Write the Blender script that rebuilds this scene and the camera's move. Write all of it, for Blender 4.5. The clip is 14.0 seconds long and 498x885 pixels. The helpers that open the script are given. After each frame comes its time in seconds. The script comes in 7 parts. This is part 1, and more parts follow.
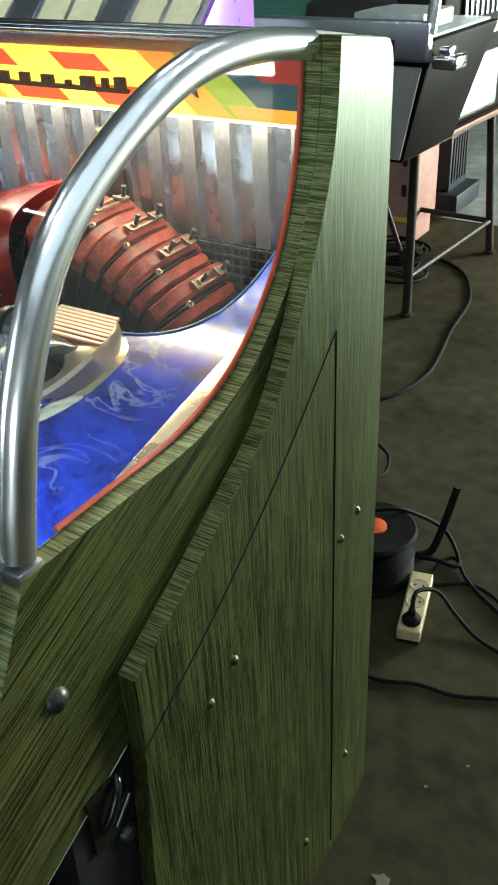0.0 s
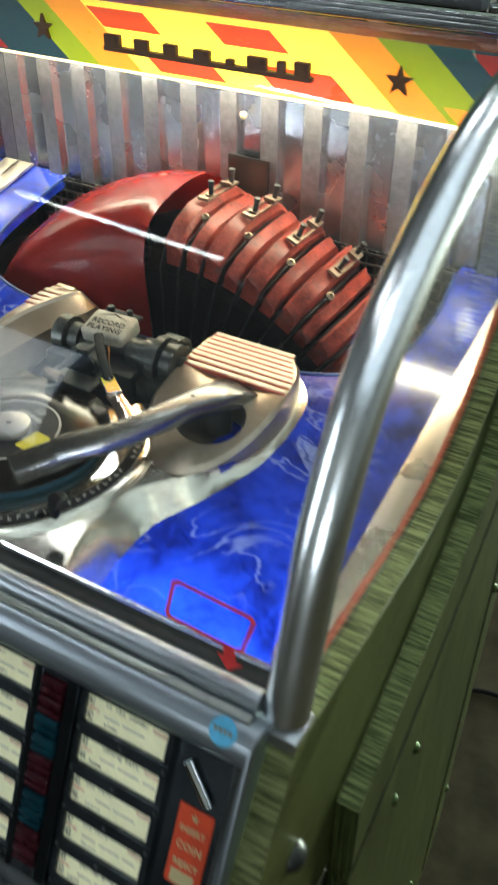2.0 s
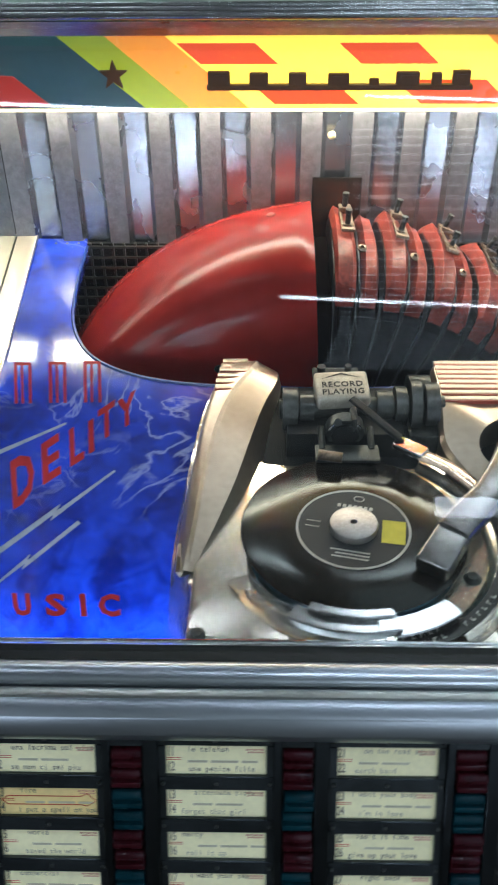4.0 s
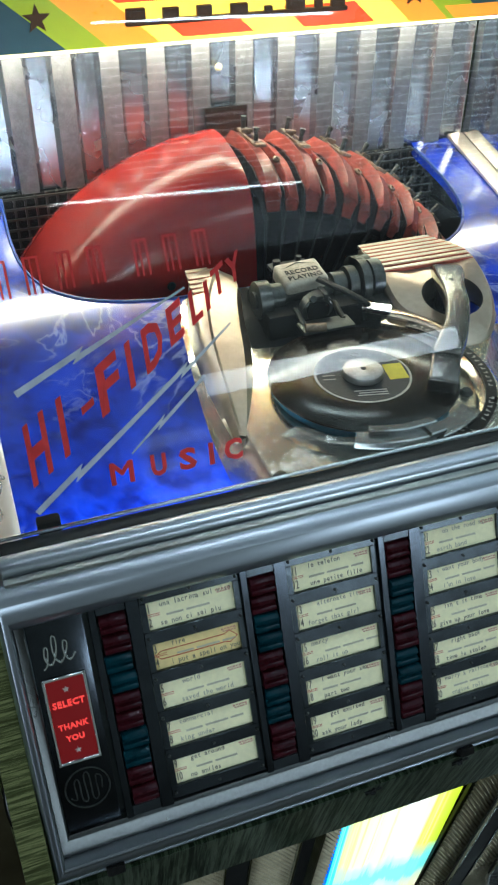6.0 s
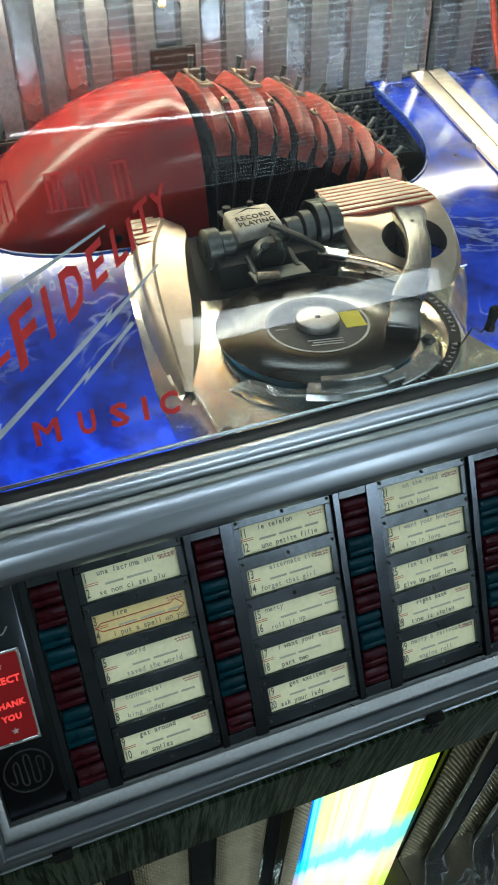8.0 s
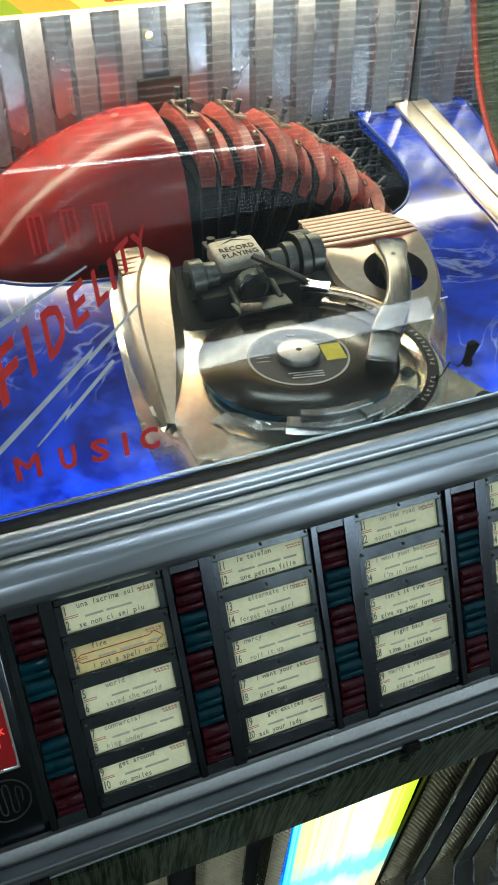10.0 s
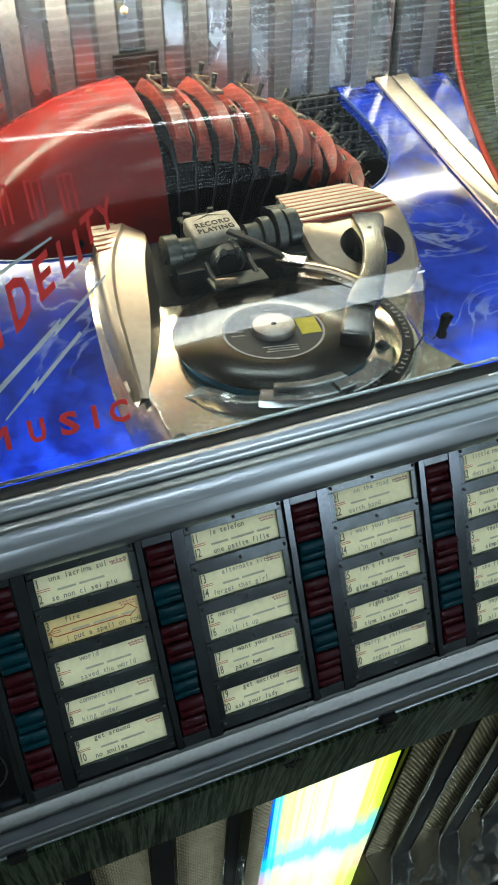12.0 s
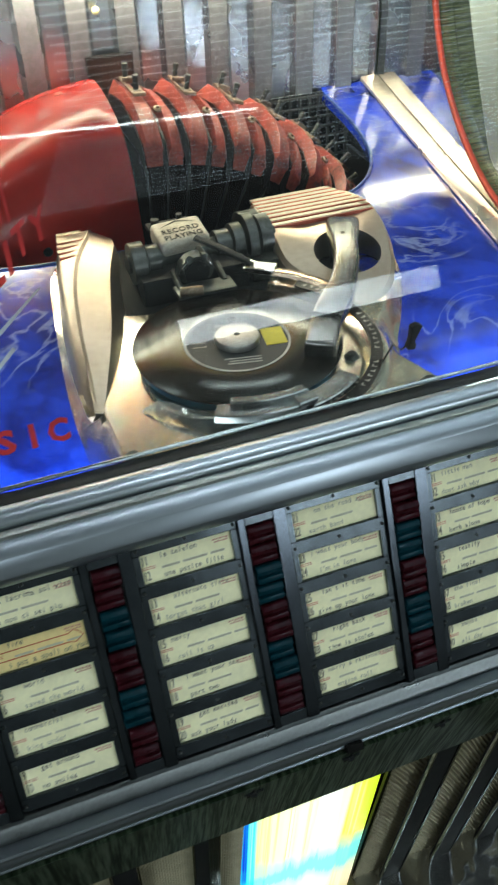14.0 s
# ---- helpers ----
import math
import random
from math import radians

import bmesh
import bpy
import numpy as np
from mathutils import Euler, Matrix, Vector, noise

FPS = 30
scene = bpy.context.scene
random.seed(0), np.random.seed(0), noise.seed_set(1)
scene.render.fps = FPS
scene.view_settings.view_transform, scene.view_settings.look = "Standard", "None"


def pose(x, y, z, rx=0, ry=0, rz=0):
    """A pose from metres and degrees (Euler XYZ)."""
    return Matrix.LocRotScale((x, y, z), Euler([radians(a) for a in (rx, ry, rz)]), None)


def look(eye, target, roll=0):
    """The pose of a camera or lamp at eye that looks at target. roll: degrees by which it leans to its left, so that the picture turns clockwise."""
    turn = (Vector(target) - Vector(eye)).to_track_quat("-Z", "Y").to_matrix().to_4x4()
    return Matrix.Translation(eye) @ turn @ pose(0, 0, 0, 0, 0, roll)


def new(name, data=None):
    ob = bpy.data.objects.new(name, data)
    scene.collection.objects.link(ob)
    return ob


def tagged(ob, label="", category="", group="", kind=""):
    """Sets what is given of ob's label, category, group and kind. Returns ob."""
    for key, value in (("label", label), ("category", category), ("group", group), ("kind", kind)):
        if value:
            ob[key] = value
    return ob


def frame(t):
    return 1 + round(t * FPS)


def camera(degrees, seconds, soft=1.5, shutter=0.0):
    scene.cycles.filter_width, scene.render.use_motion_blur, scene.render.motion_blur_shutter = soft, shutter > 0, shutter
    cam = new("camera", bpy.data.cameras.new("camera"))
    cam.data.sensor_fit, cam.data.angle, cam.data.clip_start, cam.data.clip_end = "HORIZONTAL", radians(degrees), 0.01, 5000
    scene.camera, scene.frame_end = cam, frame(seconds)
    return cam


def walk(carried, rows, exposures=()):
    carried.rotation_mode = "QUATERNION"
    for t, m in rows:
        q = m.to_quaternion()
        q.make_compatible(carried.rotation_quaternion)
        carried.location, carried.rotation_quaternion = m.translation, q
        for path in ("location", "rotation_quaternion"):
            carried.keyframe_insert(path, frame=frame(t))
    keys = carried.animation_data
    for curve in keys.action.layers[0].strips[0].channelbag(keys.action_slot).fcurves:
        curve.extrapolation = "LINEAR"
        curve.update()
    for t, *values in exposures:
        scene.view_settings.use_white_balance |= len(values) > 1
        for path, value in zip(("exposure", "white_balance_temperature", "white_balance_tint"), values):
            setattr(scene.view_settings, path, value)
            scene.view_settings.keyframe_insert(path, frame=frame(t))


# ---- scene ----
cam = camera(31.56, 14.0, 1.8, 0.4)
PATH = [
    (0, (0.7956, -0.3146, 1.4070), (0.3256, 0.3901, 0.8755), -2.90),
    (0.5, (0.7629, -0.3253, 1.4235), (0.3164, 0.3853, 0.8796), -2.98),
    (1, (0.6868, -0.3553, 1.4369), (0.2674, 0.3626, 0.8812), -1.38),
    (1.5, (0.6021, -0.3498, 1.4387), (0.2015, 0.3616, 0.8612), -0.37),
    (2, (0.4951, -0.2782, 1.4407), (0.0991, 0.4180, 0.8418), 0.64),
    (2.5, (0.3590, -0.2165, 1.4545), (-0.0286, 0.4875, 0.8594), -0.11),
    (3, (0.2090, -0.2636, 1.4604), (-0.0666, 0.4871, 0.8600), -0.34),
    (3.2, (0.1542, -0.2905, 1.4665), (-0.0739, 0.4754, 0.8653), -0.40),
    (5.3, (-0.3036, -0.3794, 1.4340), (-0.0725, 0.3628, 0.8048), -0.52),
    (5.5, (-0.3138, -0.4003, 1.4395), (-0.0718, 0.3428, 0.8155), -0.73),
    (6, (-0.3210, -0.4369, 1.4251), (-0.0522, 0.3088, 0.8153), 0.31),
    (6.5, (-0.3259, -0.4473, 1.4179), (-0.0429, 0.2952, 0.8106), 1.00),
    (7, (-0.3258, -0.4408, 1.4134), (-0.0405, 0.2917, 0.7954), 0.55),
    (7.5, (-0.2984, -0.4273, 1.3889), (-0.0208, 0.3011, 0.7624), -0.70),
    (8, (-0.2767, -0.4212, 1.3843), (-0.0073, 0.3037, 0.7504), -1.16),
    (8.2, (-0.2723, -0.4231, 1.3843), (0.0001, 0.3009, 0.7506), -1.02),
    (10.3, (-0.2656, -0.4213, 1.4043), (0.0157, 0.3081, 0.7806), -0.25),
    (10.5, (-0.2630, -0.4243, 1.4036), (0.0158, 0.3058, 0.7797), -0.34),
    (11, (-0.2594, -0.4281, 1.4002), (0.0191, 0.2999, 0.7737), -0.62),
    (11.5, (-0.2583, -0.4306, 1.3984), (0.0249, 0.2911, 0.7668), -0.35),
    (12, (-0.2534, -0.4331, 1.3955), (0.0287, 0.2843, 0.7584), -0.65),
    (12.5, (-0.2493, -0.4342, 1.3920), (0.0329, 0.2763, 0.7474), -0.54),
    (13, (-0.2450, -0.4344, 1.3910), (0.0338, 0.2743, 0.7429), -0.43),
    (13.5, (-0.2444, -0.4342, 1.3936), (0.0270, 0.2759, 0.7440), -0.75),
    (14, (-0.1955, -0.4230, 1.3865), (0.0617, 0.3036, 0.7494), -2.00),
]
walk(cam, [(t, look(eye, target, roll)) for t, eye, target, roll in PATH], ((0, 0.20, 6150, 3), (1.9, 0.09, 6200, 4), (2.6, -0.06, 5850, 11), (3.2, -0.08, 5800, 12), (5.3, -0.06, 5600, 1), (8, -0.04, 5850, 1), (14, -0.02, 6050, 1)))

# ---- world, daylight and exposure ----
scene.view_settings.exposure = 0.0
world = bpy.data.worlds.new("hall_air")
scene.world = world
world.use_nodes = True
wn = world.node_tree.nodes
wsky = wn.new("ShaderNodeTexSky")
wsky.sky_type, wsky.sun_disc, wsky.sun_elevation, wsky.sun_rotation = "NISHITA", False, radians(50), radians(-34)
world.node_tree.links.new(wsky.outputs[0], wn["Background"].inputs[0])
wn["Background"].inputs[1].default_value = 0.12


def area_lamp(name, m, sx, sy, power, col):
    d = bpy.data.lights.new(name, "AREA")
    d.shape, d.size, d.size_y, d.energy, d.color = "RECTANGLE", sx, sy, power, col
    ob = new(name, d)
    ob.matrix_world = m
    return ob


# daylight in the openings of the hall: a wide gate far behind, a low window strip behind the viewer
area_lamp("daylight_gate", look((3.1, 6.35, 1.20), (2.6, 0, 1.1)), 2.6, 2.2, 960, (0.96, 1.0, 0.88))
# added fill from an unseen side opening, to brighten the selector front
area_lamp("front_fill_light", look((-4.5, -4.40, 1.65), (-3.6, 0, 1.2)), 2.4, 2.4, 95, (0.90, 0.96, 1.0))
area_lamp("daylight_window", look((1.75, -4.42, 1.22), (1.75, 0, 1.22)), 1.7, 0.52, 33, (0.88, 0.94, 1.0))
sun = bpy.data.lights.new("sun", "SUN")
sun.energy, sun.angle, sun.color = 4.5, radians(0.5), (1.0, 0.95, 0.86)
sun_ob = new("sun", sun)
sun_ob.matrix_world = look((-0.36 * 20, 0.54 * 20, 0.766 * 20), (0, 0, 0))
# lamps of the jukebox: a tube behind the sign, one under the front rail
area_lamp("sign_tube_light", look((0, 0.532, 1.200), (0, 0.540, 1.10)), 0.66, 0.030, 3.2, (1.0, 0.86, 0.64))
area_lamp("deck_tube_light", look((0, 0.050, 0.962), (0, 0.12, 0.90)), 0.60, 0.012, 1.7, (0.85, 0.92, 1.0))


# ---- materials ----
def mat(name, base, rough=0.5, metal=0.0, var=0.12, scale=18.0, bump=0.0, bscale=250.0, stretch=(1, 1, 1), alt=None, coat=0.0, spec=0.3, rvar=0.08, glow=None):
    """Principled surface with colour and gloss that vary at two scales, and a fine bump."""
    m = bpy.data.materials.new(name)
    m.use_nodes = True
    n, l = m.node_tree.nodes, m.node_tree.links
    b = n["Principled BSDF"]
    tc = n.new("ShaderNodeTexCoord")
    mp = n.new("ShaderNodeMapping")
    mp.inputs["Scale"].default_value = stretch
    l.new(tc.outputs["Object"], mp.inputs[0])
    big, small = n.new("ShaderNodeTexNoise"), n.new("ShaderNodeTexNoise")
    big.inputs["Scale"].default_value, small.inputs["Scale"].default_value = scale, scale * 7
    big.inputs["Detail"].default_value, small.inputs["Detail"].default_value = 5, 3
    for t in (big, small):
        l.new(mp.outputs[0], t.inputs["Vector"])
    mixf = n.new("ShaderNodeMath")
    mixf.operation = "MULTIPLY_ADD"
    l.new(small.outputs[0], mixf.inputs[0])
    mixf.inputs[1].default_value = 0.45
    half = n.new("ShaderNodeMath")
    half.operation = "MULTIPLY"
    half.inputs[1].default_value = 0.55
    l.new(big.outputs[0], half.inputs[0])
    l.new(half.outputs[0], mixf.inputs[2])
    ramp = n.new("ShaderNodeValToRGB")
    c0 = [max(0, c * (1 - 1.6 * var)) for c in base]
    c1 = list(alt) if alt else [min(1, c * (1 + 1.6 * var)) for c in base]
    ramp.color_ramp.elements[0].position, ramp.color_ramp.elements[1].position = 0.36, 0.64
    ramp.color_ramp.elements[0].color, ramp.color_ramp.elements[1].color = (*c0, 1), (*c1, 1)
    l.new(mixf.outputs[0], ramp.inputs[0])
    l.new(ramp.outputs[0], b.inputs["Base Color"])
    rr = n.new("ShaderNodeMapRange")
    rr.inputs["To Min"].default_value, rr.inputs["To Max"].default_value = max(0.02, rough - rvar), min(1, rough + rvar)
    l.new(big.outputs[0], rr.inputs[0])
    l.new(rr.outputs[0], b.inputs["Roughness"])
    b.inputs["Metallic"].default_value = metal
    b.inputs["Coat Weight"].default_value = coat
    b.inputs["Specular IOR Level"].default_value = 0.85 if coat > 0.1 else spec
    b.inputs["Specular Tint"].default_value = (0.92, 1.0, 0.92, 1)
    b.inputs["Coat Roughness"].default_value = 0.06
    if bump:
        bn = n.new("ShaderNodeTexNoise")
        bn.inputs["Scale"].default_value = bscale
        l.new(mp.outputs[0], bn.inputs["Vector"])
        bp = n.new("ShaderNodeBump")
        bp.inputs["Strength"].default_value = bump
        bp.inputs["Distance"].default_value = 0.001
        l.new(bn.outputs[0], bp.inputs["Height"])
        l.new(bp.outputs[0], b.inputs["Normal"])
    if glow:
        b.inputs["Emission Color"].default_value = (*glow[:3], 1)
        b.inputs["Emission Strength"].default_value = glow[3]
    return m


def stained_wood(name, stretch, turn=0.0, dark=(0.0030, 0.0034, 0.0006), mid=(0.018, 0.0205, 0.0040), light=(0.094, 0.104, 0.024), coat=0.04, gloss=1.0):
    """Green-stained wood: streaks along one direction, in three tones, slightly raised."""
    m = bpy.data.materials.new(name)
    m.use_nodes = True
    n, l = m.node_tree.nodes, m.node_tree.links
    b = n["Principled BSDF"]
    tc, mp0, mp = n.new("ShaderNodeTexCoord"), n.new("ShaderNodeMapping"), n.new("ShaderNodeMapping")
    mp0.inputs["Rotation"].default_value = (turn, 0, 0)
    mp.inputs["Scale"].default_value = stretch
    l.new(tc.outputs["Object"], mp0.inputs[0])
    l.new(mp0.outputs[0], mp.inputs[0])
    a, c = n.new("ShaderNodeTexNoise"), n.new("ShaderNodeTexNoise")
    a.inputs["Scale"].default_value, a.inputs["Detail"].default_value, a.inputs["Distortion"].default_value = 1.0, 6, 0.6
    c.inputs["Scale"].default_value, c.inputs["Detail"].default_value = 3.7, 2
    blot = n.new("ShaderNodeTexNoise")
    blot.inputs["Scale"].default_value = 7
    l.new(tc.outputs["Object"], blot.inputs["Vector"])
    for t in (a, c):
        l.new(mp.outputs[0], t.inputs["Vector"])
    s = n.new("ShaderNodeMath")
    s.operation = "MULTIPLY_ADD"
    l.new(c.outputs[0], s.inputs[0])
    s.inputs[1].default_value = 0.75
    l.new(a.outputs[0], s.inputs[2])
    s2 = n.new("ShaderNodeMath")
    s2.operation = "MULTIPLY_ADD"
    l.new(blot.outputs[0], s2.inputs[0])
    s2.inputs[1].default_value = 0.12
    l.new(s.outputs[0], s2.inputs[2])
    ramp = n.new("ShaderNodeValToRGB")
    e = ramp.color_ramp.elements
    e[0].position, e[0].color = 0.80, (*dark, 1)
    e[1].position, e[1].color = 1.12, (*light, 1)
    k = e.new(0.95)
    k.color = (*mid, 1)
    l.new(s2.outputs[0], ramp.inputs[0])
    l.new(ramp.outputs[0], b.inputs["Base Color"])
    gl = n.new("ShaderNodeMapRange")
    gl.inputs["From Min"].default_value, gl.inputs["From Max"].default_value = 0.65, 1.10
    gl.inputs["To Min"].default_value, gl.inputs["To Max"].default_value = 0.40, 0.28
    l.new(s.outputs[0], gl.inputs[0])
    l.new(gl.outputs[0], b.inputs["Roughness"])
    # open pores are dull, the raised grain shines
    pore = n.new("ShaderNodeMapRange")
    pore.inputs["From Min"].default_value, pore.inputs["From Max"].default_value = 0.74, 1.02
    pore.inputs["To Min"].default_value, pore.inputs["To Max"].default_value = 0.34 * gloss, gloss
    l.new(s.outputs[0], pore.inputs[0])
    l.new(pore.outputs[0], b.inputs["Specular IOR Level"])
    b.inputs["Coat Weight"].default_value = coat
    b.inputs["Coat Roughness"].default_value = 0.33
    b.inputs["Specular Tint"].default_value = (0.52, 1.0, 0.34, 1)
    bp = n.new("ShaderNodeBump")
    bp.inputs["Strength"].default_value, bp.inputs["Distance"].default_value = 0.35, 0.001
    l.new(s.outputs[0], bp.inputs["Height"])
    l.new(bp.outputs[0], b.inputs["Normal"])
    return m


def marble(name):
    """Blue marbled laminate: deep blue clouds with thin wispy pale veins at two scales under a clear gloss."""
    m = bpy.data.materials.new(name)
    m.use_nodes = True
    n, l = m.node_tree.nodes, m.node_tree.links
    b = n["Principled BSDF"]
    tc = n.new("ShaderNodeTexCoord")

    def cloud(scale, detail, warp):
        t = n.new("ShaderNodeTexNoise")
        t.inputs["Scale"].default_value, t.inputs["Detail"].default_value, t.inputs["Distortion"].default_value = scale, detail, warp
        l.new(tc.outputs["Object"], t.inputs["Vector"])
        return t.outputs[0]

    def calc(op, p, q):
        k = n.new("ShaderNodeMath")
        k.operation = op
        for i, v in enumerate((p, q)):
            if isinstance(v, (int, float)):
                k.inputs[i].default_value = v
            else:
                l.new(v, k.inputs[i])
        return k.outputs[0]

    def span(v, lo, hi, a0, a1):
        k = n.new("ShaderNodeMapRange")
        for i, c in zip((1, 2, 3, 4), (lo, hi, a0, a1)):
            k.inputs[i].default_value = c
        l.new(v, k.inputs[0])
        return k.outputs[0]

    def veins(scale, warp, thin, gate, lo, hi):
        line = span(calc("ABSOLUTE", calc("SUBTRACT", cloud(scale, 5, warp), 0.5), 0.0), 0.0, thin, 1.0, 0.0)
        return calc("MULTIPLY", line, span(cloud(gate, 3, 0.4), lo, hi, 0.0, 1.0))
    base = n.new("ShaderNodeValToRGB")
    e = base.color_ramp.elements
    e[0].position, e[0].color = 0.38, (0.002, 0.008, 0.14, 1)
    e[1].position, e[1].color = 0.62, (0.012, 0.045, 0.52, 1)
    l.new(calc("ADD", calc("MULTIPLY", cloud(10, 7, 1.6), 0.6), calc("MULTIPLY", cloud(48, 5, 1.0), 0.4)), base.inputs[0])
    v = calc("MAXIMUM", veins(6.0, 2.6, 0.020, 5.0, 0.50, 0.66), calc("MULTIPLY", veins(15.0, 1.8, 0.030, 8.0, 0.52, 0.70), 0.7))
    smear = calc("MULTIPLY", span(cloud(13, 6, 2.2), 0.62, 0.78, 0.0, 0.5), span(cloud(4, 2, 0.2), 0.5, 0.62, 0.0, 1.0))
    mx = n.new("ShaderNodeMix")
    mx.data_type = "RGBA"
    l.new(calc("MULTIPLY", calc("MAXIMUM", v, smear), 0.52), mx.inputs["Factor"])
    l.new(base.outputs[0], mx.inputs["A"])
    mx.inputs["B"].default_value = (0.36, 0.44, 0.74, 1)
    l.new(mx.outputs["Result"], b.inputs["Base Color"])
    b.inputs["Roughness"].default_value = 0.16
    b.inputs["Coat Weight"].default_value = 0.6
    b.inputs["Coat Roughness"].default_value = 0.05
    return m


def clear_glass(name, tint=(0.985, 1.0, 0.99)):
    """Thin clear glass: see-through, with a reflection that grows towards grazing sight."""
    m = bpy.data.materials.new(name)
    m.use_nodes = True
    n, l = m.node_tree.nodes, m.node_tree.links
    n.remove(n["Principled BSDF"])
    tr, gl, mx, lw = n.new("ShaderNodeBsdfTransparent"), n.new("ShaderNodeBsdfGlossy"), n.new("ShaderNodeMixShader"), n.new("ShaderNodeLayerWeight")
    tr.inputs[0].default_value = (*tint, 1)
    gl.inputs["Roughness"].default_value = 0.022
    lw.inputs["Blend"].default_value = 0.5
    pw, ma = n.new("ShaderNodeMath"), n.new("ShaderNodeMath")
    pw.operation, ma.operation = "POWER", "MULTIPLY_ADD"
    pw.inputs[1].default_value = 5.0
    ma.inputs[1].default_value, ma.inputs[2].default_value = 0.80, 0.036
    l.new(lw.outputs["Facing"], pw.inputs[0])
    l.new(pw.outputs[0], ma.inputs[0])
    l.new(ma.outputs[0], mx.inputs[0])
    l.new(tr.outputs[0], mx.inputs[1])
    l.new(gl.outputs[0], mx.inputs[2])
    # a faint pale veil mixed in to lift the blacks, as haze and flare would
    du, md = n.new("ShaderNodeBsdfDiffuse"), n.new("ShaderNodeMixShader")
    du.inputs[0].default_value = (0.75, 0.78, 0.80, 1)
    md.inputs[0].default_value = 0.012
    l.new(mx.outputs[0], md.inputs[1])
    l.new(du.outputs[0], md.inputs[2])
    l.new(md.outputs[0], n["Material Output"].inputs[0])
    return m


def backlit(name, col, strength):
    """Coloured glass that glows by itself: a tube's fall-off is set in the emission, brightest at the lower edge and in
    the middle, dimmer to the top and the ends.
    """
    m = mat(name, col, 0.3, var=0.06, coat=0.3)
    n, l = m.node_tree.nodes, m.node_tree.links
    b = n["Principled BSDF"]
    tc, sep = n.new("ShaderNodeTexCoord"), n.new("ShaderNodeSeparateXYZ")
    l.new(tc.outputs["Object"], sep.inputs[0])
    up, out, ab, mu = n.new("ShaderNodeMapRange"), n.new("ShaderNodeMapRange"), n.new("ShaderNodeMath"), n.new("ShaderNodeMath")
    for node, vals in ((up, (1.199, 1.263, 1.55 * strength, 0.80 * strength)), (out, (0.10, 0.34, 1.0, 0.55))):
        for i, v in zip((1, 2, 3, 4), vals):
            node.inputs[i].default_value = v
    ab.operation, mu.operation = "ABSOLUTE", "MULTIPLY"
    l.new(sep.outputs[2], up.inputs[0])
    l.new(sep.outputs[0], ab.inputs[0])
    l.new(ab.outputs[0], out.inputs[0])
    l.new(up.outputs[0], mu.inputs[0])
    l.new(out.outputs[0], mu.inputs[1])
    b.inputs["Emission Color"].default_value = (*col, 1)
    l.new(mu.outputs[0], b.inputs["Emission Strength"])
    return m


def glowing(name, col, strength, base=None):
    return mat(name, base or col, 0.35, var=0.06, glow=(*col, strength))


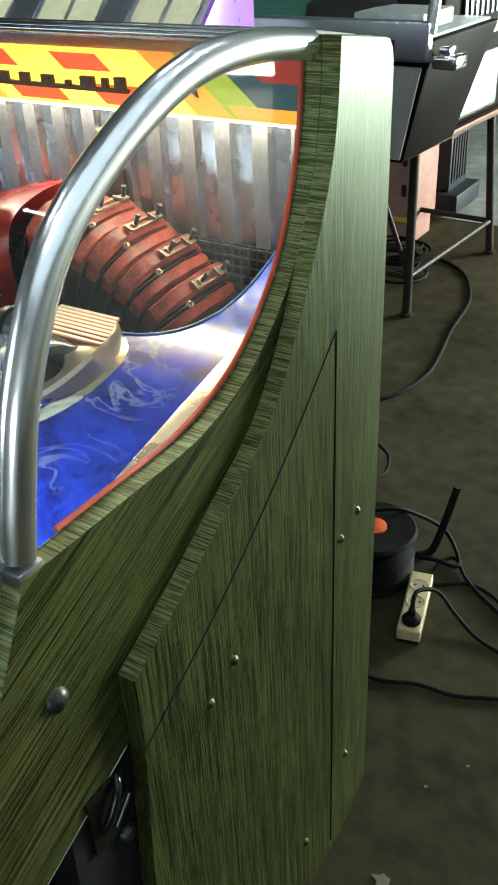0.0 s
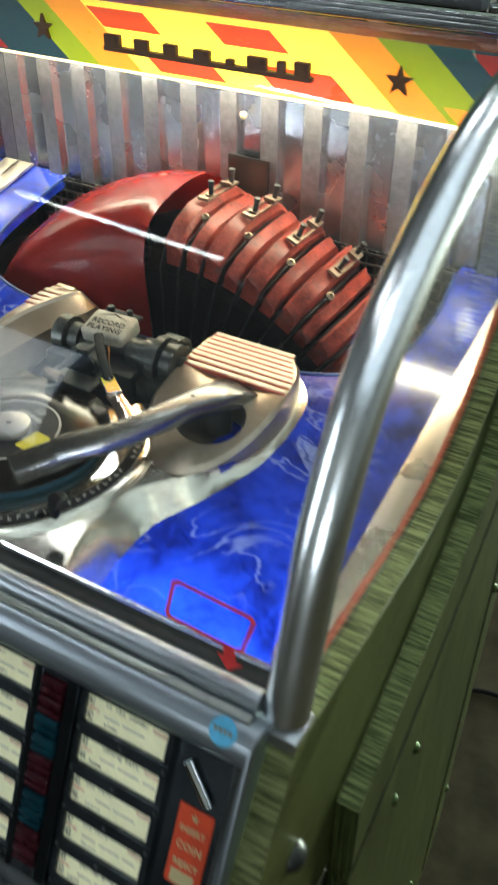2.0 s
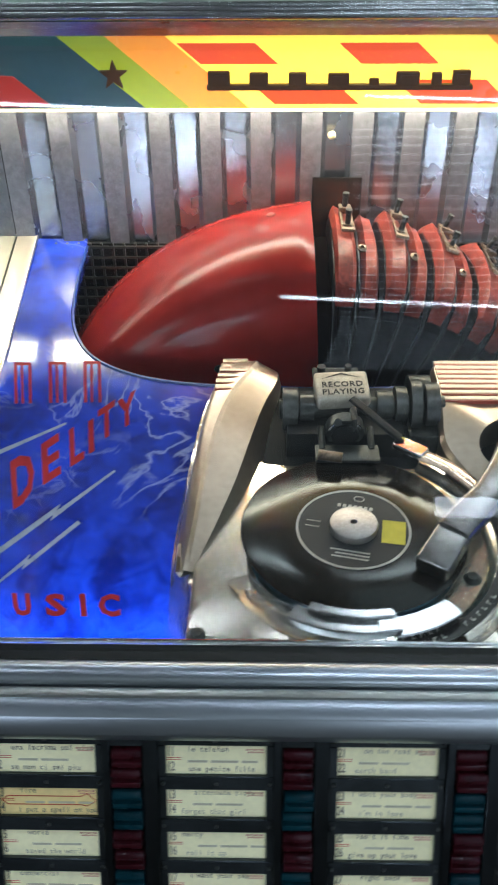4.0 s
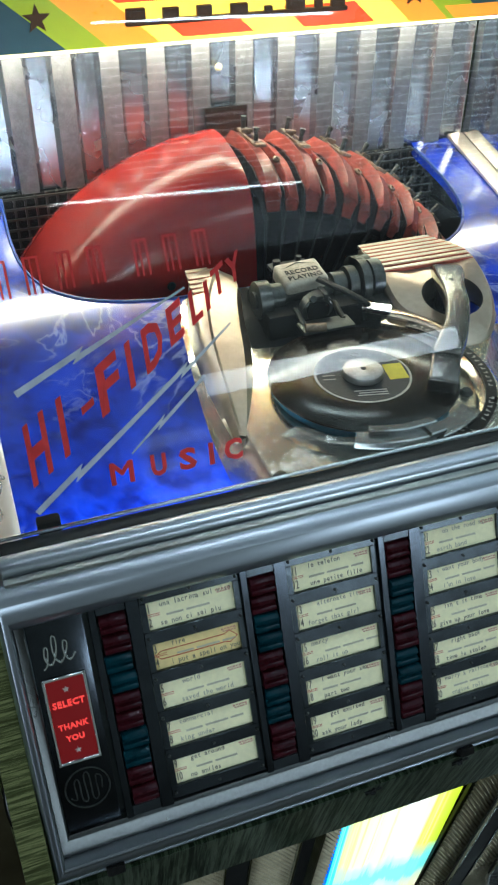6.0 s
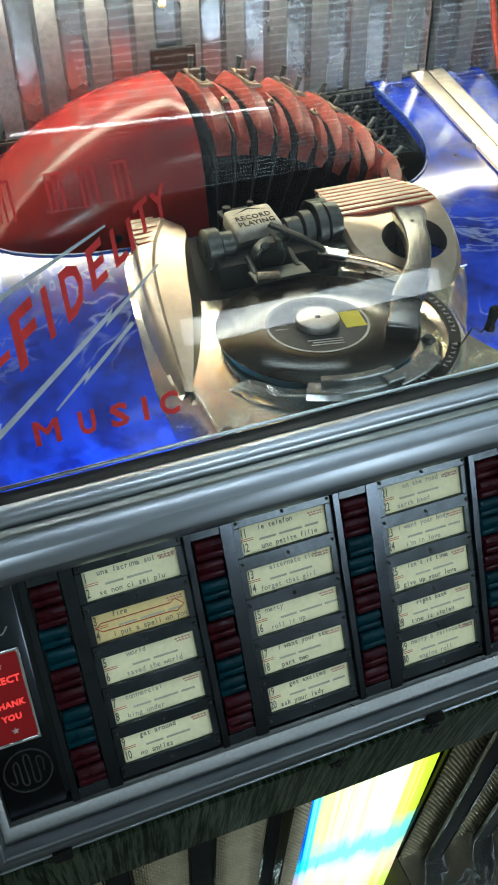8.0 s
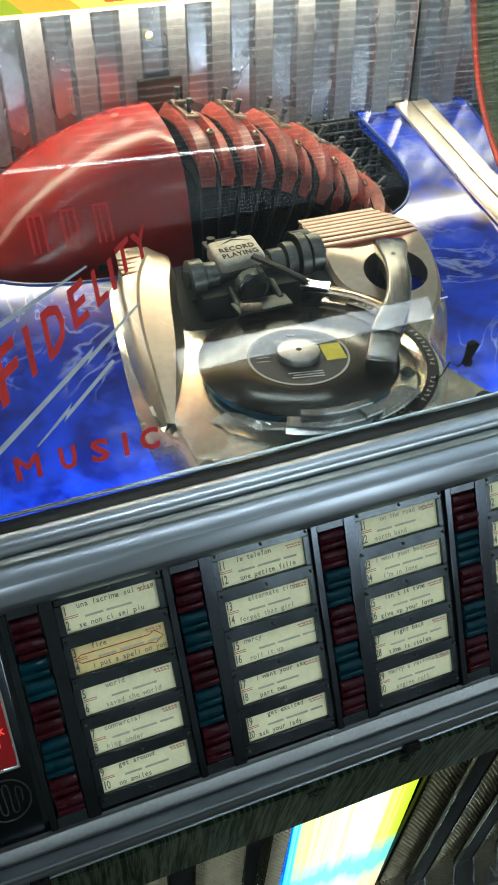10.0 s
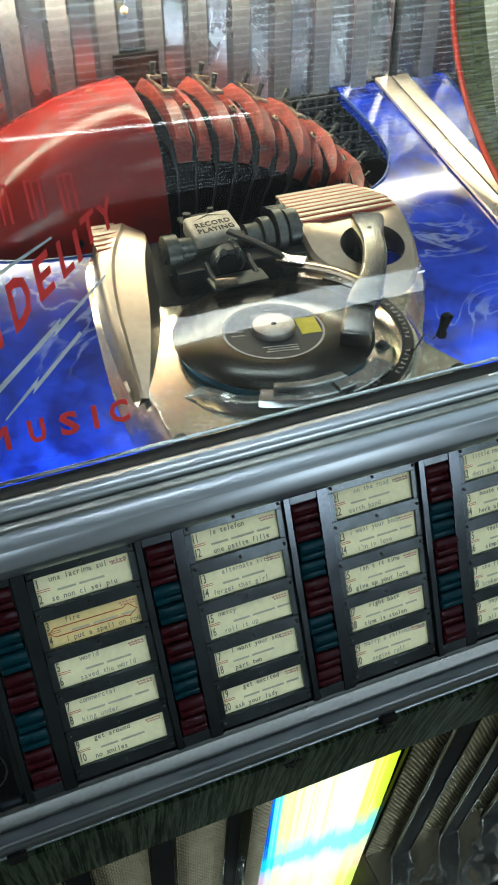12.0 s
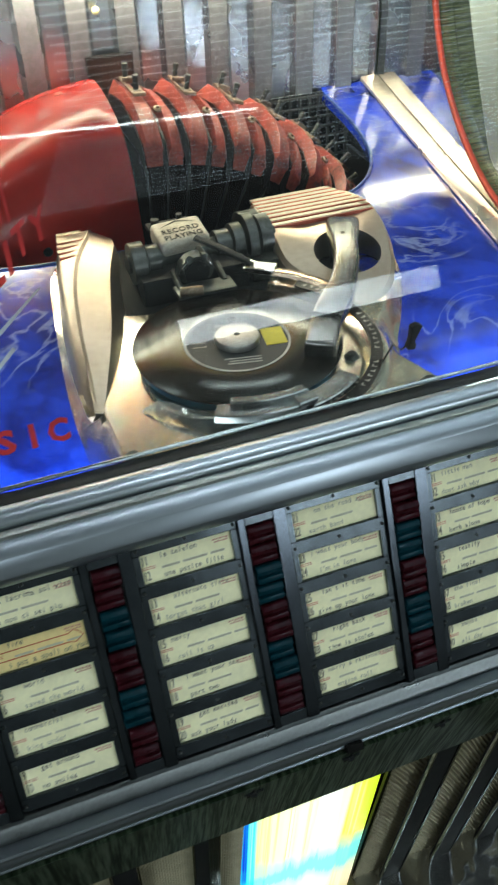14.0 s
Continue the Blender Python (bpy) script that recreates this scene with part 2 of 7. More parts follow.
M = {
    "wood_v": stained_wood("green_wood_upright", (760, 760, 6.0), 0.0, (0.0018, 0.0019, 0.0006), (0.0068, 0.0078, 0.0021), (0.068, 0.075, 0.023)),
    "wood_d": stained_wood("green_wood_slanted", (760, 6.0, 760), radians(-24), (0.0032, 0.0032, 0.0008), (0.0150, 0.0162, 0.0038), (0.074, 0.079, 0.024)),
    # edge tones: cross grain, lightened further for deck light falling on the edges
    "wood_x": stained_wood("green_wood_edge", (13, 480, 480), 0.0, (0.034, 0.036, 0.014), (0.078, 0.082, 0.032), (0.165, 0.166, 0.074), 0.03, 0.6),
    "wood_f": stained_wood("green_wood_fascia", (230, 2, 9), 0.0, (0.007, 0.011, 0.007), (0.016, 0.023, 0.014), (0.050, 0.066, 0.042), 0.0, 0.25),
    "chrome": mat("chrome", (0.80, 0.81, 0.82), 0.10, 1.0, 0.03, 30, rvar=0.04),
    "alu": mat("brushed_aluminium", (0.66, 0.67, 0.68), 0.28, 1.0, 0.04, 9),
    "cast": mat("cast_aluminium", (0.70, 0.655, 0.565), 0.20, 0.98, 0.05, 14, 0.03, 120, rvar=0.05),
    "dark_metal": mat("dark_grey_metal", (0.055, 0.058, 0.054), 0.40, 0.7, 0.25, 40, 0.2, 300),
    "panel": mat("black_chrome_panel", (0.052, 0.060, 0.068), 0.20, 0.75, 0.2, 25, rvar=0.06),
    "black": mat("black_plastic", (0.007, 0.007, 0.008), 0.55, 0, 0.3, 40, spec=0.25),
    "rubber": mat("black_rubber", (0.0075, 0.0072, 0.0065), 0.7, 0, 0.3, 60, 0.2, 400),
    "marble": marble("blue_marbled_laminate"),
    "glass": clear_glass("clear_glass"),
    "red": mat("red_enamel", (0.34, 0.026, 0.020), 0.22, 0, 0.10, 8, coat=0.1),
    "red_div": mat("worn_red_divider", (0.20, 0.036, 0.024), 0.38, 0, 0.35, 45, 0.25, 250),
    "gasket": mat("red_gasket", (0.55, 0.06, 0.03), 0.4),
    "mirror": mat("polished_steel", (0.60, 0.61, 0.63), 0.06, 1.0, 0.04, 12, rvar=0.03),
    "corr": mat("pitted_bright_metal", (0.24, 0.24, 0.25), 0.33, 0.98, 0.12, 130, 0.8, 1100, rvar=0.08),
    "corr_plain": mat("smooth_bright_metal", (0.37, 0.38, 0.41), 0.27, 0.98, 0.05, 12, 0.06, 40, rvar=0.05),
    "tube_metal": mat("polished_tube", (0.92, 0.94, 0.97), 0.25, 1.0, 0.02, 9, rvar=0.03),
    "strip": mat("satin_warm_strip", (0.82, 0.70, 0.57), 0.28, 0.9, 0.04, 9),
    "card": mat("cream_card", (0.92, 0.87, 0.56), 0.5, 0, 0.04, 40),
    "card2": mat("yellow_card", (0.82, 0.66, 0.30), 0.5, 0, 0.05, 40),
    "ink": mat("grey_ink", (0.19, 0.175, 0.13), 0.7),
    "ink_red": mat("red_ink", (0.50, 0.08, 0.05), 0.7),
    "btn_red": mat("dark_red_button", (0.030, 0.0035, 0.006), 0.28, 0, 0.2, 60, spec=0.3),
    "btn_teal": mat("dark_teal_button", (0.002, 0.022, 0.031), 0.28, 0, 0.2, 60, spec=0.3),
    "vinyl": mat("black_vinyl", (0.010, 0.007, 0.005), 0.17, 0, 0.2, 30, spec=0.4),
    "label": mat("black_label", (0.02, 0.02, 0.022), 0.5),
    "silver_ink": mat("silver_print", (0.42, 0.40, 0.36), 0.5),
    "yellow": mat("yellow_paper", (0.60, 0.52, 0.05), 0.6),
    "copper": mat("copper_strip", (0.74, 0.56, 0.42), 0.2, 1.0),
    "brass": mat("dull_brass", (0.20, 0.155, 0.11), 0.42, 0.9, 0.3, 50),
    "paint_red": mat("red_glass_lettering", (0.52, 0.03, 0.03), 0.5),
    "paint_grey": mat("grey_glass_lettering", (0.42, 0.46, 0.50), 0.5),
    "clearplast": mat("worn_grey_guide", (0.42, 0.43, 0.43), 0.20, 0.96, 0.12, 40),
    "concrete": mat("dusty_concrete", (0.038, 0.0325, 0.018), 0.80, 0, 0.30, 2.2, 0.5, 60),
    "daylit_floor": mat("daylit_concrete", (0.26, 0.26, 0.245), 0.6, 0, 0.2, 2.0, 0.3, 60),
    "wall": mat("plaster", (0.17, 0.177, 0.172), 0.85, 0, 0.08, 2),
    "ceil": mat("ceiling_paint", (0.12, 0.125, 0.13), 0.9, 0, 0.06, 2),
    "greenboard": mat("green_board", (0.06, 0.22, 0.16), 0.6, 0, 0.06, 3),
    "darkwood": mat("black_brown_cabinet", (0.018, 0.016, 0.015), 0.3, 0, 0.3, 12),
    "rust": mat("rusty_steel", (0.10, 0.05, 0.035), 0.55, 0.6, 0.35, 30, 0.3, 200),
    "ivory": mat("ivory_plastic", (0.44, 0.375, 0.20), 0.4, 0, 0.08, 40),
    "orange": mat("orange_plastic", (0.55, 0.085, 0.022), 0.4),
    "mesh": mat("gilt_embossed_sheet", (0.44, 0.39, 0.27), 0.36, 0.9, 0.08, 60),
    "blue_dot": mat("blue_sticker", (0.10, 0.38, 0.60), 0.5),
    "red_lit": glowing("red_lit_plastic", (0.9, 0.012, 0.02), 0.11, (0.06, 0.003, 0.004)),
    "red_txt": glowing("red_lit_letter", (1.0, 0.06, 0.05), 0.75),
    "tube": glowing("fluorescent_tube", (0.95, 0.98, 1.0), 36.0),
    "roof": glowing("translucent_roof_sheet", (0.80, 0.92, 1.0), 1.80, (0.5, 0.52, 0.54)),
}


for key, tint in (("concrete", (1.0, 0.9, 0.6, 1)), ("rubber", (0.9, 0.9, 0.9, 1))):
    bs = M[key].node_tree.nodes["Principled BSDF"]
    bs.inputs["Specular IOR Level"].default_value, bs.inputs["Specular Tint"].default_value = 0.10, tint
for key in ("btn_red", "btn_teal"):
    bs = M[key].node_tree.nodes["Principled BSDF"]
    bs.inputs["Specular IOR Level"].default_value, bs.inputs["Specular Tint"].default_value = 0.14, (0.8, 0.9, 1.0, 1)


# ---- helpers for shapes ----
def part(name, bm, material, parent=None, label="", smooth=True):
    """Links a bmesh as one mesh object under a thing or a part."""
    me = bpy.data.meshes.new(name)
    bmesh.ops.recalc_face_normals(bm, faces=bm.faces)
    bm.to_mesh(me)
    bm.free()
    for mm in material if isinstance(material, (list, tuple)) else (material,):
        me.materials.append(mm)
    if smooth:
        for p in me.polygons:
            p.use_smooth = True
        me.set_sharp_from_angle(angle=radians(38))
    ob = new(name, me)
    ob.parent = parent
    if label:
        tagged(ob, label)
    return ob


def again(ob, parent, m):
    """Another object on the same mesh, placed by m."""
    o = new(ob.name.split(".")[0], ob.data)
    o.parent = parent
    o.matrix_basis = m
    return o


def thing(name, label, category, at=(0, 0, 0), group="", kind=""):
    ob = new(name)
    ob.location = at
    ob.empty_display_size = 0.05
    return tagged(ob, label, category, group, kind)


def box(bm, x0, x1, y0, y1, z0, z1, bev=0.0, seg=2, m=None):
    r = bmesh.ops.create_cube(bm, size=1)
    vs = r["verts"]
    for v in vs:
        v.co = Vector(((x0 + x1) / 2 + v.co.x * (x1 - x0), (y0 + y1) / 2 + v.co.y * (y1 - y0), (z0 + z1) / 2 + v.co.z * (z1 - z0)))
    if bev:
        es = list({e for v in vs for e in v.link_edges})
        out = bmesh.ops.bevel(bm, geom=es, offset=bev, segments=seg, affect="EDGES", profile=0.6)
        vs = list({v for f in out["faces"] for v in f.verts} | {v for v in vs if v.is_valid})
    if m is not None:
        bmesh.ops.transform(bm, matrix=m, verts=[v for v in vs if v.is_valid])
    return vs


def prism(bm, prof, x0, x1, bev=0.0, seg=2, axis="x"):
    """A profile of (y, z) drawn out from x0 to x1 (axis z: a profile of (x, y) from z0 to z1)."""
    place = (lambda a, b, w: (w, a, b)) if axis == "x" else ((lambda a, b, w: (a, b, w)) if axis == "z" else (lambda a, b, w: (a, w, b)))
    lo = [bm.verts.new(place(a, b, x0)) for a, b in prof]
    hi = [bm.verts.new(place(a, b, x1)) for a, b in prof]
    k = len(prof)
    fs = [bm.faces.new(lo), bm.faces.new(list(reversed(hi)))]
    fs += [bm.faces.new((lo[i], hi[i], hi[(i + 1) % k], lo[(i + 1) % k])) for i in range(k)]
    bmesh.ops.recalc_face_normals(bm, faces=fs)
    if bev:
        es = [e for f in fs[:2] for e in f.edges]
        bmesh.ops.bevel(bm, geom=es, offset=bev, segments=seg, affect="EDGES", profile=0.6)
    return lo + hi


def smooth_line(pts, per=6, closed=False):
    """A smooth line through a few points."""
    P = [Vector(p) for p in pts]
    n = len(P)
    out = []
    for i in range(n if closed else n - 1):
        a, b, c, d = (P[(i + k) % n] if closed else P[min(max(i + k, 0), n - 1)] for k in (-1, 0, 1, 2))
        for j in range(per):
            t = j / per
            out.append(0.5 * ((2 * b) + (c - a) * t + (2 * a - 5 * b + 4 * c - d) * t * t + (3 * b - a - 3 * c + d) * t ** 3))
    if not closed:
        out.append(P[-1])
    return out


def sweep(bm, pts, r, seg=10, closed=False, flat=(1, 1), caps=True):
    """A round (or flattened) rod along a line of points; r is a number or one number a point."""
    pts = [Vector(p) for p in pts]
    rings = []
    up = Vector((0, 0, 1))
    n = len(pts)
    for i, p in enumerate(pts):
        d = (pts[(i + 1) % n] - pts[i - 1]) if closed else (pts[min(i + 1, n - 1)] - pts[max(i - 1, 0)])
        d.normalize()
        if i == 0 and abs(d.z) > 0.95:
            up = Vector((0, 1, 0))
        s = d.cross(up)
        if s.length < 1e-4:
            s = d.cross(Vector((1, 0, 0)))
        s.normalize()
        up = s.cross(d).normalized()
        rr = r[i] if isinstance(r, (list, tuple)) else r
        rings.append([bm.verts.new(p + s * (math.cos(a) * rr * flat[0]) + up * (math.sin(a) * rr * flat[1])) for a in (2 * math.pi * k / seg for k in range(seg))])
    m = n if closed else n - 1
    for i in range(m):
        a, b = rings[i], rings[(i + 1) % n]
        for k in range(seg):
            bm.faces.new((a[k], a[(k + 1) % seg], b[(k + 1) % seg], b[k]))
    if caps and not closed:
        bm.faces.new(list(reversed(rings[0])))
        bm.faces.new(rings[-1])
    return [v for ring in rings for v in ring]


def lathe(bm, prof, seg=48, m=None):
    """A profile of (radius, height) turned round the upright axis."""
    rings = []
    for r, z in prof:
        if r < 1e-6:
            rings.append([bm.verts.new((0, 0, z))])
        else:
            rings.append([bm.verts.new((r * math.cos(a), r * math.sin(a), z)) for a in (2 * math.pi * k / seg for k in range(seg))])
    for a, b in zip(rings, rings[1:]):
        for k in range(seg):
            q = [a[k % len(a)], a[(k + 1) % len(a)], b[(k + 1) % len(b)], b[k % len(b)]]
            q = list(dict.fromkeys(q))
            if len(q) > 2:
                bm.faces.new(q)
    vs = [v for ring in rings for v in ring]
    if m is not None:
        bmesh.ops.transform(bm, matrix=m, verts=vs)
    return vs


def rod(bm, a, b, r, seg=12):
    return sweep(bm, [a, b], r, seg)


def lettering(text, size, depth=0.0003, width=1.0, spacing=1.0, align="LEFT", bold=0.0):
    """A bmesh of words in the built-in letters, lying in x, y."""
    cu = bpy.data.curves.new("letters", "FONT")
    cu.body, cu.size, cu.align_x, cu.space_character, cu.extrude, cu.offset, cu.resolution_u = text, size, align, spacing, depth, bold, 2
    ob = bpy.data.objects.new("letters", cu)
    me = bpy.data.meshes.new_from_object(ob)
    bm = bmesh.new()
    bm.from_mesh(me)
    bpy.data.objects.remove(ob)
    bpy.data.meshes.remove(me)
    bpy.data.curves.remove(cu)
    for v in bm.verts:
        v.co.x *= width
    return bm


# ---- the hall ----
def hall():
    def slab(name, x0, x1, y0, y1, z0, z1, m, label, cat):
        bm = bmesh.new()
        box(bm, x0, x1, y0, y1, z0, z1)
        return tagged(part(name, bm, m, None, label, False), category=cat, kind="structure")

    slab("floor", -6, 6, -4.5, 6.5, -0.1, 0, M["concrete"], "dusty dark grey concrete floor with faint stains", "floor")
    # paler slab: daylight and glare on the floor, put into its colour
    slab("floor_daylit", -6, 1.4, 3.75, 6.5, 0, 0.003, M["daylit_floor"], "concrete floor near the gate, coloured pale for the daylight on it", "floor")
    # roof of ribbed pale sheet, ribs along x
    bm = bmesh.new()
    prof = []
    y = -4.5
    while y < 6.45:
        prof += [(y, 3.40), (y + 0.05, 3.40), (y + 0.06, 3.43), (y + 0.11, 3.43)]
        y += 0.12
    prof += [(6.5, 3.40), (6.5, 3.52), (-4.5, 3.52)]
    prism(bm, prof, -6, 6)
    tagged(part("ceiling", bm, M["ceil"], None, "dull grey ribbed sheet roof of the hall", False), category="ceiling", kind="structure")
    # translucent ribs let into the roof
    bm = bmesh.new()
    y = -2.92
    while y < 1.5:
        box(bm, 0.2, 5.0, y, y + 0.044, 3.392, 3.397)
        y += 0.12
    tagged(part("roof_light", bm, M["roof"], None, "bright translucent ribbed roof sheet", False), category="roof light", kind="structure")
    slab("wall_west", -6.15, -6, -4.5, 6.5, 0, 3.4, M["wall"], "dull grey plaster wall of the hall", "wall")
    slab("wall_east", 6, 6.15, -4.5, 6.5, 0, 3.4, M["wall"], "dull grey plaster wall of the hall", "wall")
    slab("wall_north_a", -6, 1.8, 6.5, 6.65, 0, 3.4, M["wall"], "dull grey plaster wall beside a wide open gate", "wall")
    slab("wall_north_b", 4.4, 6, 6.5, 6.65, 0, 3.4, M["wall"], "dull grey plaster wall beside a wide open gate", "wall")
    slab("wall_north_c", 1.8, 4.4, 6.5, 6.65, 2.85, 3.4, M["wall"], "dull grey plaster lintel over a wide open gate", "wall")
    slab("wall_south_a", -3.2, 0.9, -4.65, -4.5, 0, 3.4, M["wall"], "dull grey plaster wall beside a window strip", "wall")
    # the side opening between these pieces is added for the front fill lamp
    slab("wall_south_e", -6, -5.8, -4.65, -4.5, 0, 3.4, M["wall"], "dull grey plaster wall beside an opening added for fill light", "wall")
    slab("wall_south_f", -5.8, -3.2, -4.65, -4.5, 2.95, 3.4, M["wall"], "dull grey plaster lintel over an opening added for fill light", "wall")
    slab("wall_south_b", 2.6, 6, -4.65, -4.5, 0, 3.4, M["wall"], "dull grey plaster wall beside a window strip", "wall")
    slab("wall_south_c", 0.9, 2.6, -4.65, -4.5, 1.49, 3.4, M["wall"], "dull grey plaster wall over a window strip", "wall")
    slab("wall_south_d", 0.9, 2.6, -4.65, -4.5, 0, 0.95, M["wall"], "dull grey plaster wall under a window strip", "wall")
    slab("ground", -60, 60, -60, 60, -0.3, -0.12, M["concrete"], "grey yard outside the hall", "ground")
    for x, y in ((-1.38, -0.35), (0.42, -0.86), (-0.80, 1.85), (0.72, 1.98)):
        t = thing("ceiling_lamp", "narrow fluorescent batten lamp with white diffuser", "ceiling lamp", (x, y, 3.30), "ceiling lamps")
        t.rotation_euler = (0, 0, radians(-15))
        bm = bmesh.new()
        box(bm, -0.47, 0.47, -0.036, 0.036, 0.03, 0.099, 0.01)
        part("tray", bm, M["ceil"], t)
        bm = bmesh.new()
        box(bm, -0.45, 0.45, -0.031, 0.031, 0.0, 0.031, 0.010, 3)
        part("diffuser", bm, M["tube"], t)


hall()

# ---- the jukebox ----
JUKE = thing("jukebox", "green-stained wooden jukebox with chrome trim and blue marbled deck", "jukebox")
WING = [(p.x, p.y) for p in smooth_line([(0.489, 1.288), (0.4755, 1.185), (0.429, 1.080), (0.350, 0.958), (0.225, 0.875), (0.092, 0.802)], 7)]
CHEEK = [(p.x, p.y) for p in smooth_line([(0.489, 1.288), (0.4755, 1.185), (0.429, 1.080), (0.345, 1.005), (0.250, 0.974), (0.130, 0.972), (0.013, 0.973)], 7)]
ARC = [(p.x, p.y) for p in smooth_line([(0.487, 1.279), (0.385, 1.291), (0.285, 1.285), (0.190, 1.250), (0.112, 1.195), (0.062, 1.112), (0.036, 1.030), (0.025, 0.982)], 8)]
DZ = lambda y: 0.908 + 0.222 * y


def bend(y):
    """How far the outer board turns in towards its rear edge."""
    return 0.016 * (max(0.0, y - 0.470) / 0.172) ** 2


def side_mesh(prof, x0, x1, name, m_face, sgn, label=""):
    bm = bmesh.new()
    prism(bm, prof, x0, x1, 0.0008 if name == "wing_panel" else 0.0003, 1)
    if name == "wing_panel":
        for yc in (0.47, 0.495, 0.52, 0.545, 0.57, 0.59, 0.61, 0.625, 0.638):
            bmesh.ops.bisect_plane(bm, geom=bm.verts[:] + bm.edges[:] + bm.faces[:], plane_co=(0, yc, 0), plane_no=(0, 1, 0))
        for v in bm.verts:
            if abs(v.co.x) > 0.378:
                v.co.x -= sgn * bend(v.co.y)
    bm.normal_update()
    # upper edges get the lightened tone, wing edges below 0.80 the face tone
    for f in bm.faces:
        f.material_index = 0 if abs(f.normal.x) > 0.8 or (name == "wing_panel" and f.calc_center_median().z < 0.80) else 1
    return part(name, bm, [m_face, M["wood_x"]], JUKE, label)


def cabinet():
    rear = [(0.075, 0.50), (0.060, 0.03), (0.646, 0.03), (0.650, 0.50), (0.651, 1.225), (0.649, 1.243), (0.642, 1.257), (0.630, 1.266), (0.612, 1.270)]
    for s in (1, -1):
        a, b = (0.3665, 0.3865) if s > 0 else (-0.3865, -0.3665)
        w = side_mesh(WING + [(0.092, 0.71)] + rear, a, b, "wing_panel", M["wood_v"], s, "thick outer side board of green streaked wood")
        a, b = (0.3465, 0.3665) if s > 0 else (-0.3665, -0.3465)
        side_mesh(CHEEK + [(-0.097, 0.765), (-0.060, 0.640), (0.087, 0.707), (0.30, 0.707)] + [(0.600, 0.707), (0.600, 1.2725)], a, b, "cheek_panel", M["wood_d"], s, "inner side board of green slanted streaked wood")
        # lower black body side
        bm = bmesh.new()
        prism(bm, [(-0.02, 0.05), (0.60, 0.05), (0.60, 0.705), (0.087, 0.705), (0.0, 0.665)], 0.330 * s, 0.3655 * s)
        part("lower_side", bm, M["black"], JUKE, "black lower side panel")
        # mirror-bright lining of the side and the aluminium strip on the deck
        lin = [(y, z) for y, z in CHEEK if y > 0.06]
        lin = lin + [(0.06, DZ(0.06)), (0.575, DZ(0.575)), (0.575, 1.260)]
        bm = bmesh.new()
        prism(bm, lin, 0.3415 * s, 0.3455 * s)
        part("side_lining", bm, M["mirror"], JUKE, "polished steel side lining")
        bm = bmesh.new()
        prism(bm, [(0.058, DZ(0.058) + 0.001), (0.574, DZ(0.574) + 0.001), (0.574, DZ(0.574) + 0.006), (0.058, DZ(0.058) + 0.006)], 0.318 * s, 0.341 * s, 0.002)
        part("deck_strip", bm, M["strip"], JUKE, "satin aluminium edging strip")
        # gasket along the curved edge
        bm = bmesh.new()
        sweep(bm, [(0.345 * s, y - 0.001, z + 0.002) for y, z in CHEEK[:-4]], 0.0028, 6)
        part("gasket", bm, M["gasket"], JUKE, "red rubber gasket")
        # bent tube
        bm = bmesh.new()
        sweep(bm, [(0.3515 * s, y, z) for y, z in ARC], 0.0148, 20)
        part("canopy_tube", bm, M["tube_metal"], JUKE, "bent polished metal tube")
        bm = bmesh.new()
        box(bm, 0.3375 * s, 0.366 * s, 0.010, 0.038, 0.962, 0.978, 0.003)
        part("tube_foot", bm, M["alu"], JUKE)
        # side glass
        poly = [(y, z) for y, z in ARC] + [(y, z) for y, z in reversed(CHEEK[:-2])]
        bm = bmesh.new()
        prism(bm, poly, 0.3485 * s, 0.3500 * s)
        g = part("side_glass", bm, M["glass"], JUKE, "clear side glass", False)
        g.visible_shadow = False
    # front glass: bent sheet
    bm = bmesh.new()
    vo = [[bm.verts.new((x, y, z)) for x in (-0.337, 0.337)] for y, z in ARC]
    for a, b in zip(vo, vo[1:]):
        bm.faces.new((a[0], a[1], b[1], b[0]))
    bmesh.ops.solidify(bm, geom=bm.faces[:], thickness=0.003)
    g = part("canopy_glass", bm, M["glass"], JUKE, "bent clear front glass with red lettering")
    g.visible_shadow = False
    # back of the cabinet and the floor of the upper body
    bm = bmesh.new()
    box(bm, -0.3465, 0.3465, 0.600, 0.612, 0.04, 1.258, 0.002)
    part("back_board", bm, M["darkwood"], JUKE, "dark back board")
    bm = bmesh.new()
    box(bm, -0.345, 0.345, 0.02, 0.575, 0.70, 0.71)
    part("inner_floor", bm, M["black"], JUKE)
    # ribbed bright back: pitted flats standing proud of smooth ones
    bm = bmesh.new()
    prof = []
    x = -0.341
    while x < 0.341:
        for dx, dy in ((0, 0), (0.021, 0), (0.026, 0.008), (0.047, 0.008)):
            if x + dx < 0.339:
                prof.append((x + dx, 0.570 + dy))
        x += 0.052
    prof.append((0.341, 0.578))
    lo = [bm.verts.new((a, b, 1.030)) for a, b in prof]
    hi = [bm.verts.new((a, b, 1.272)) for a, b in prof]
    for i in range(len(prof) - 1):
        f = bm.faces.new((lo[i], lo[i + 1], hi[i + 1], hi[i]))
        f.material_index = 0 if i % 4 == 0 else 1
    part("ribbed_back", bm, [M["corr"], M["corr_plain"]], JUKE, "bright ribbed metal back panel", False)


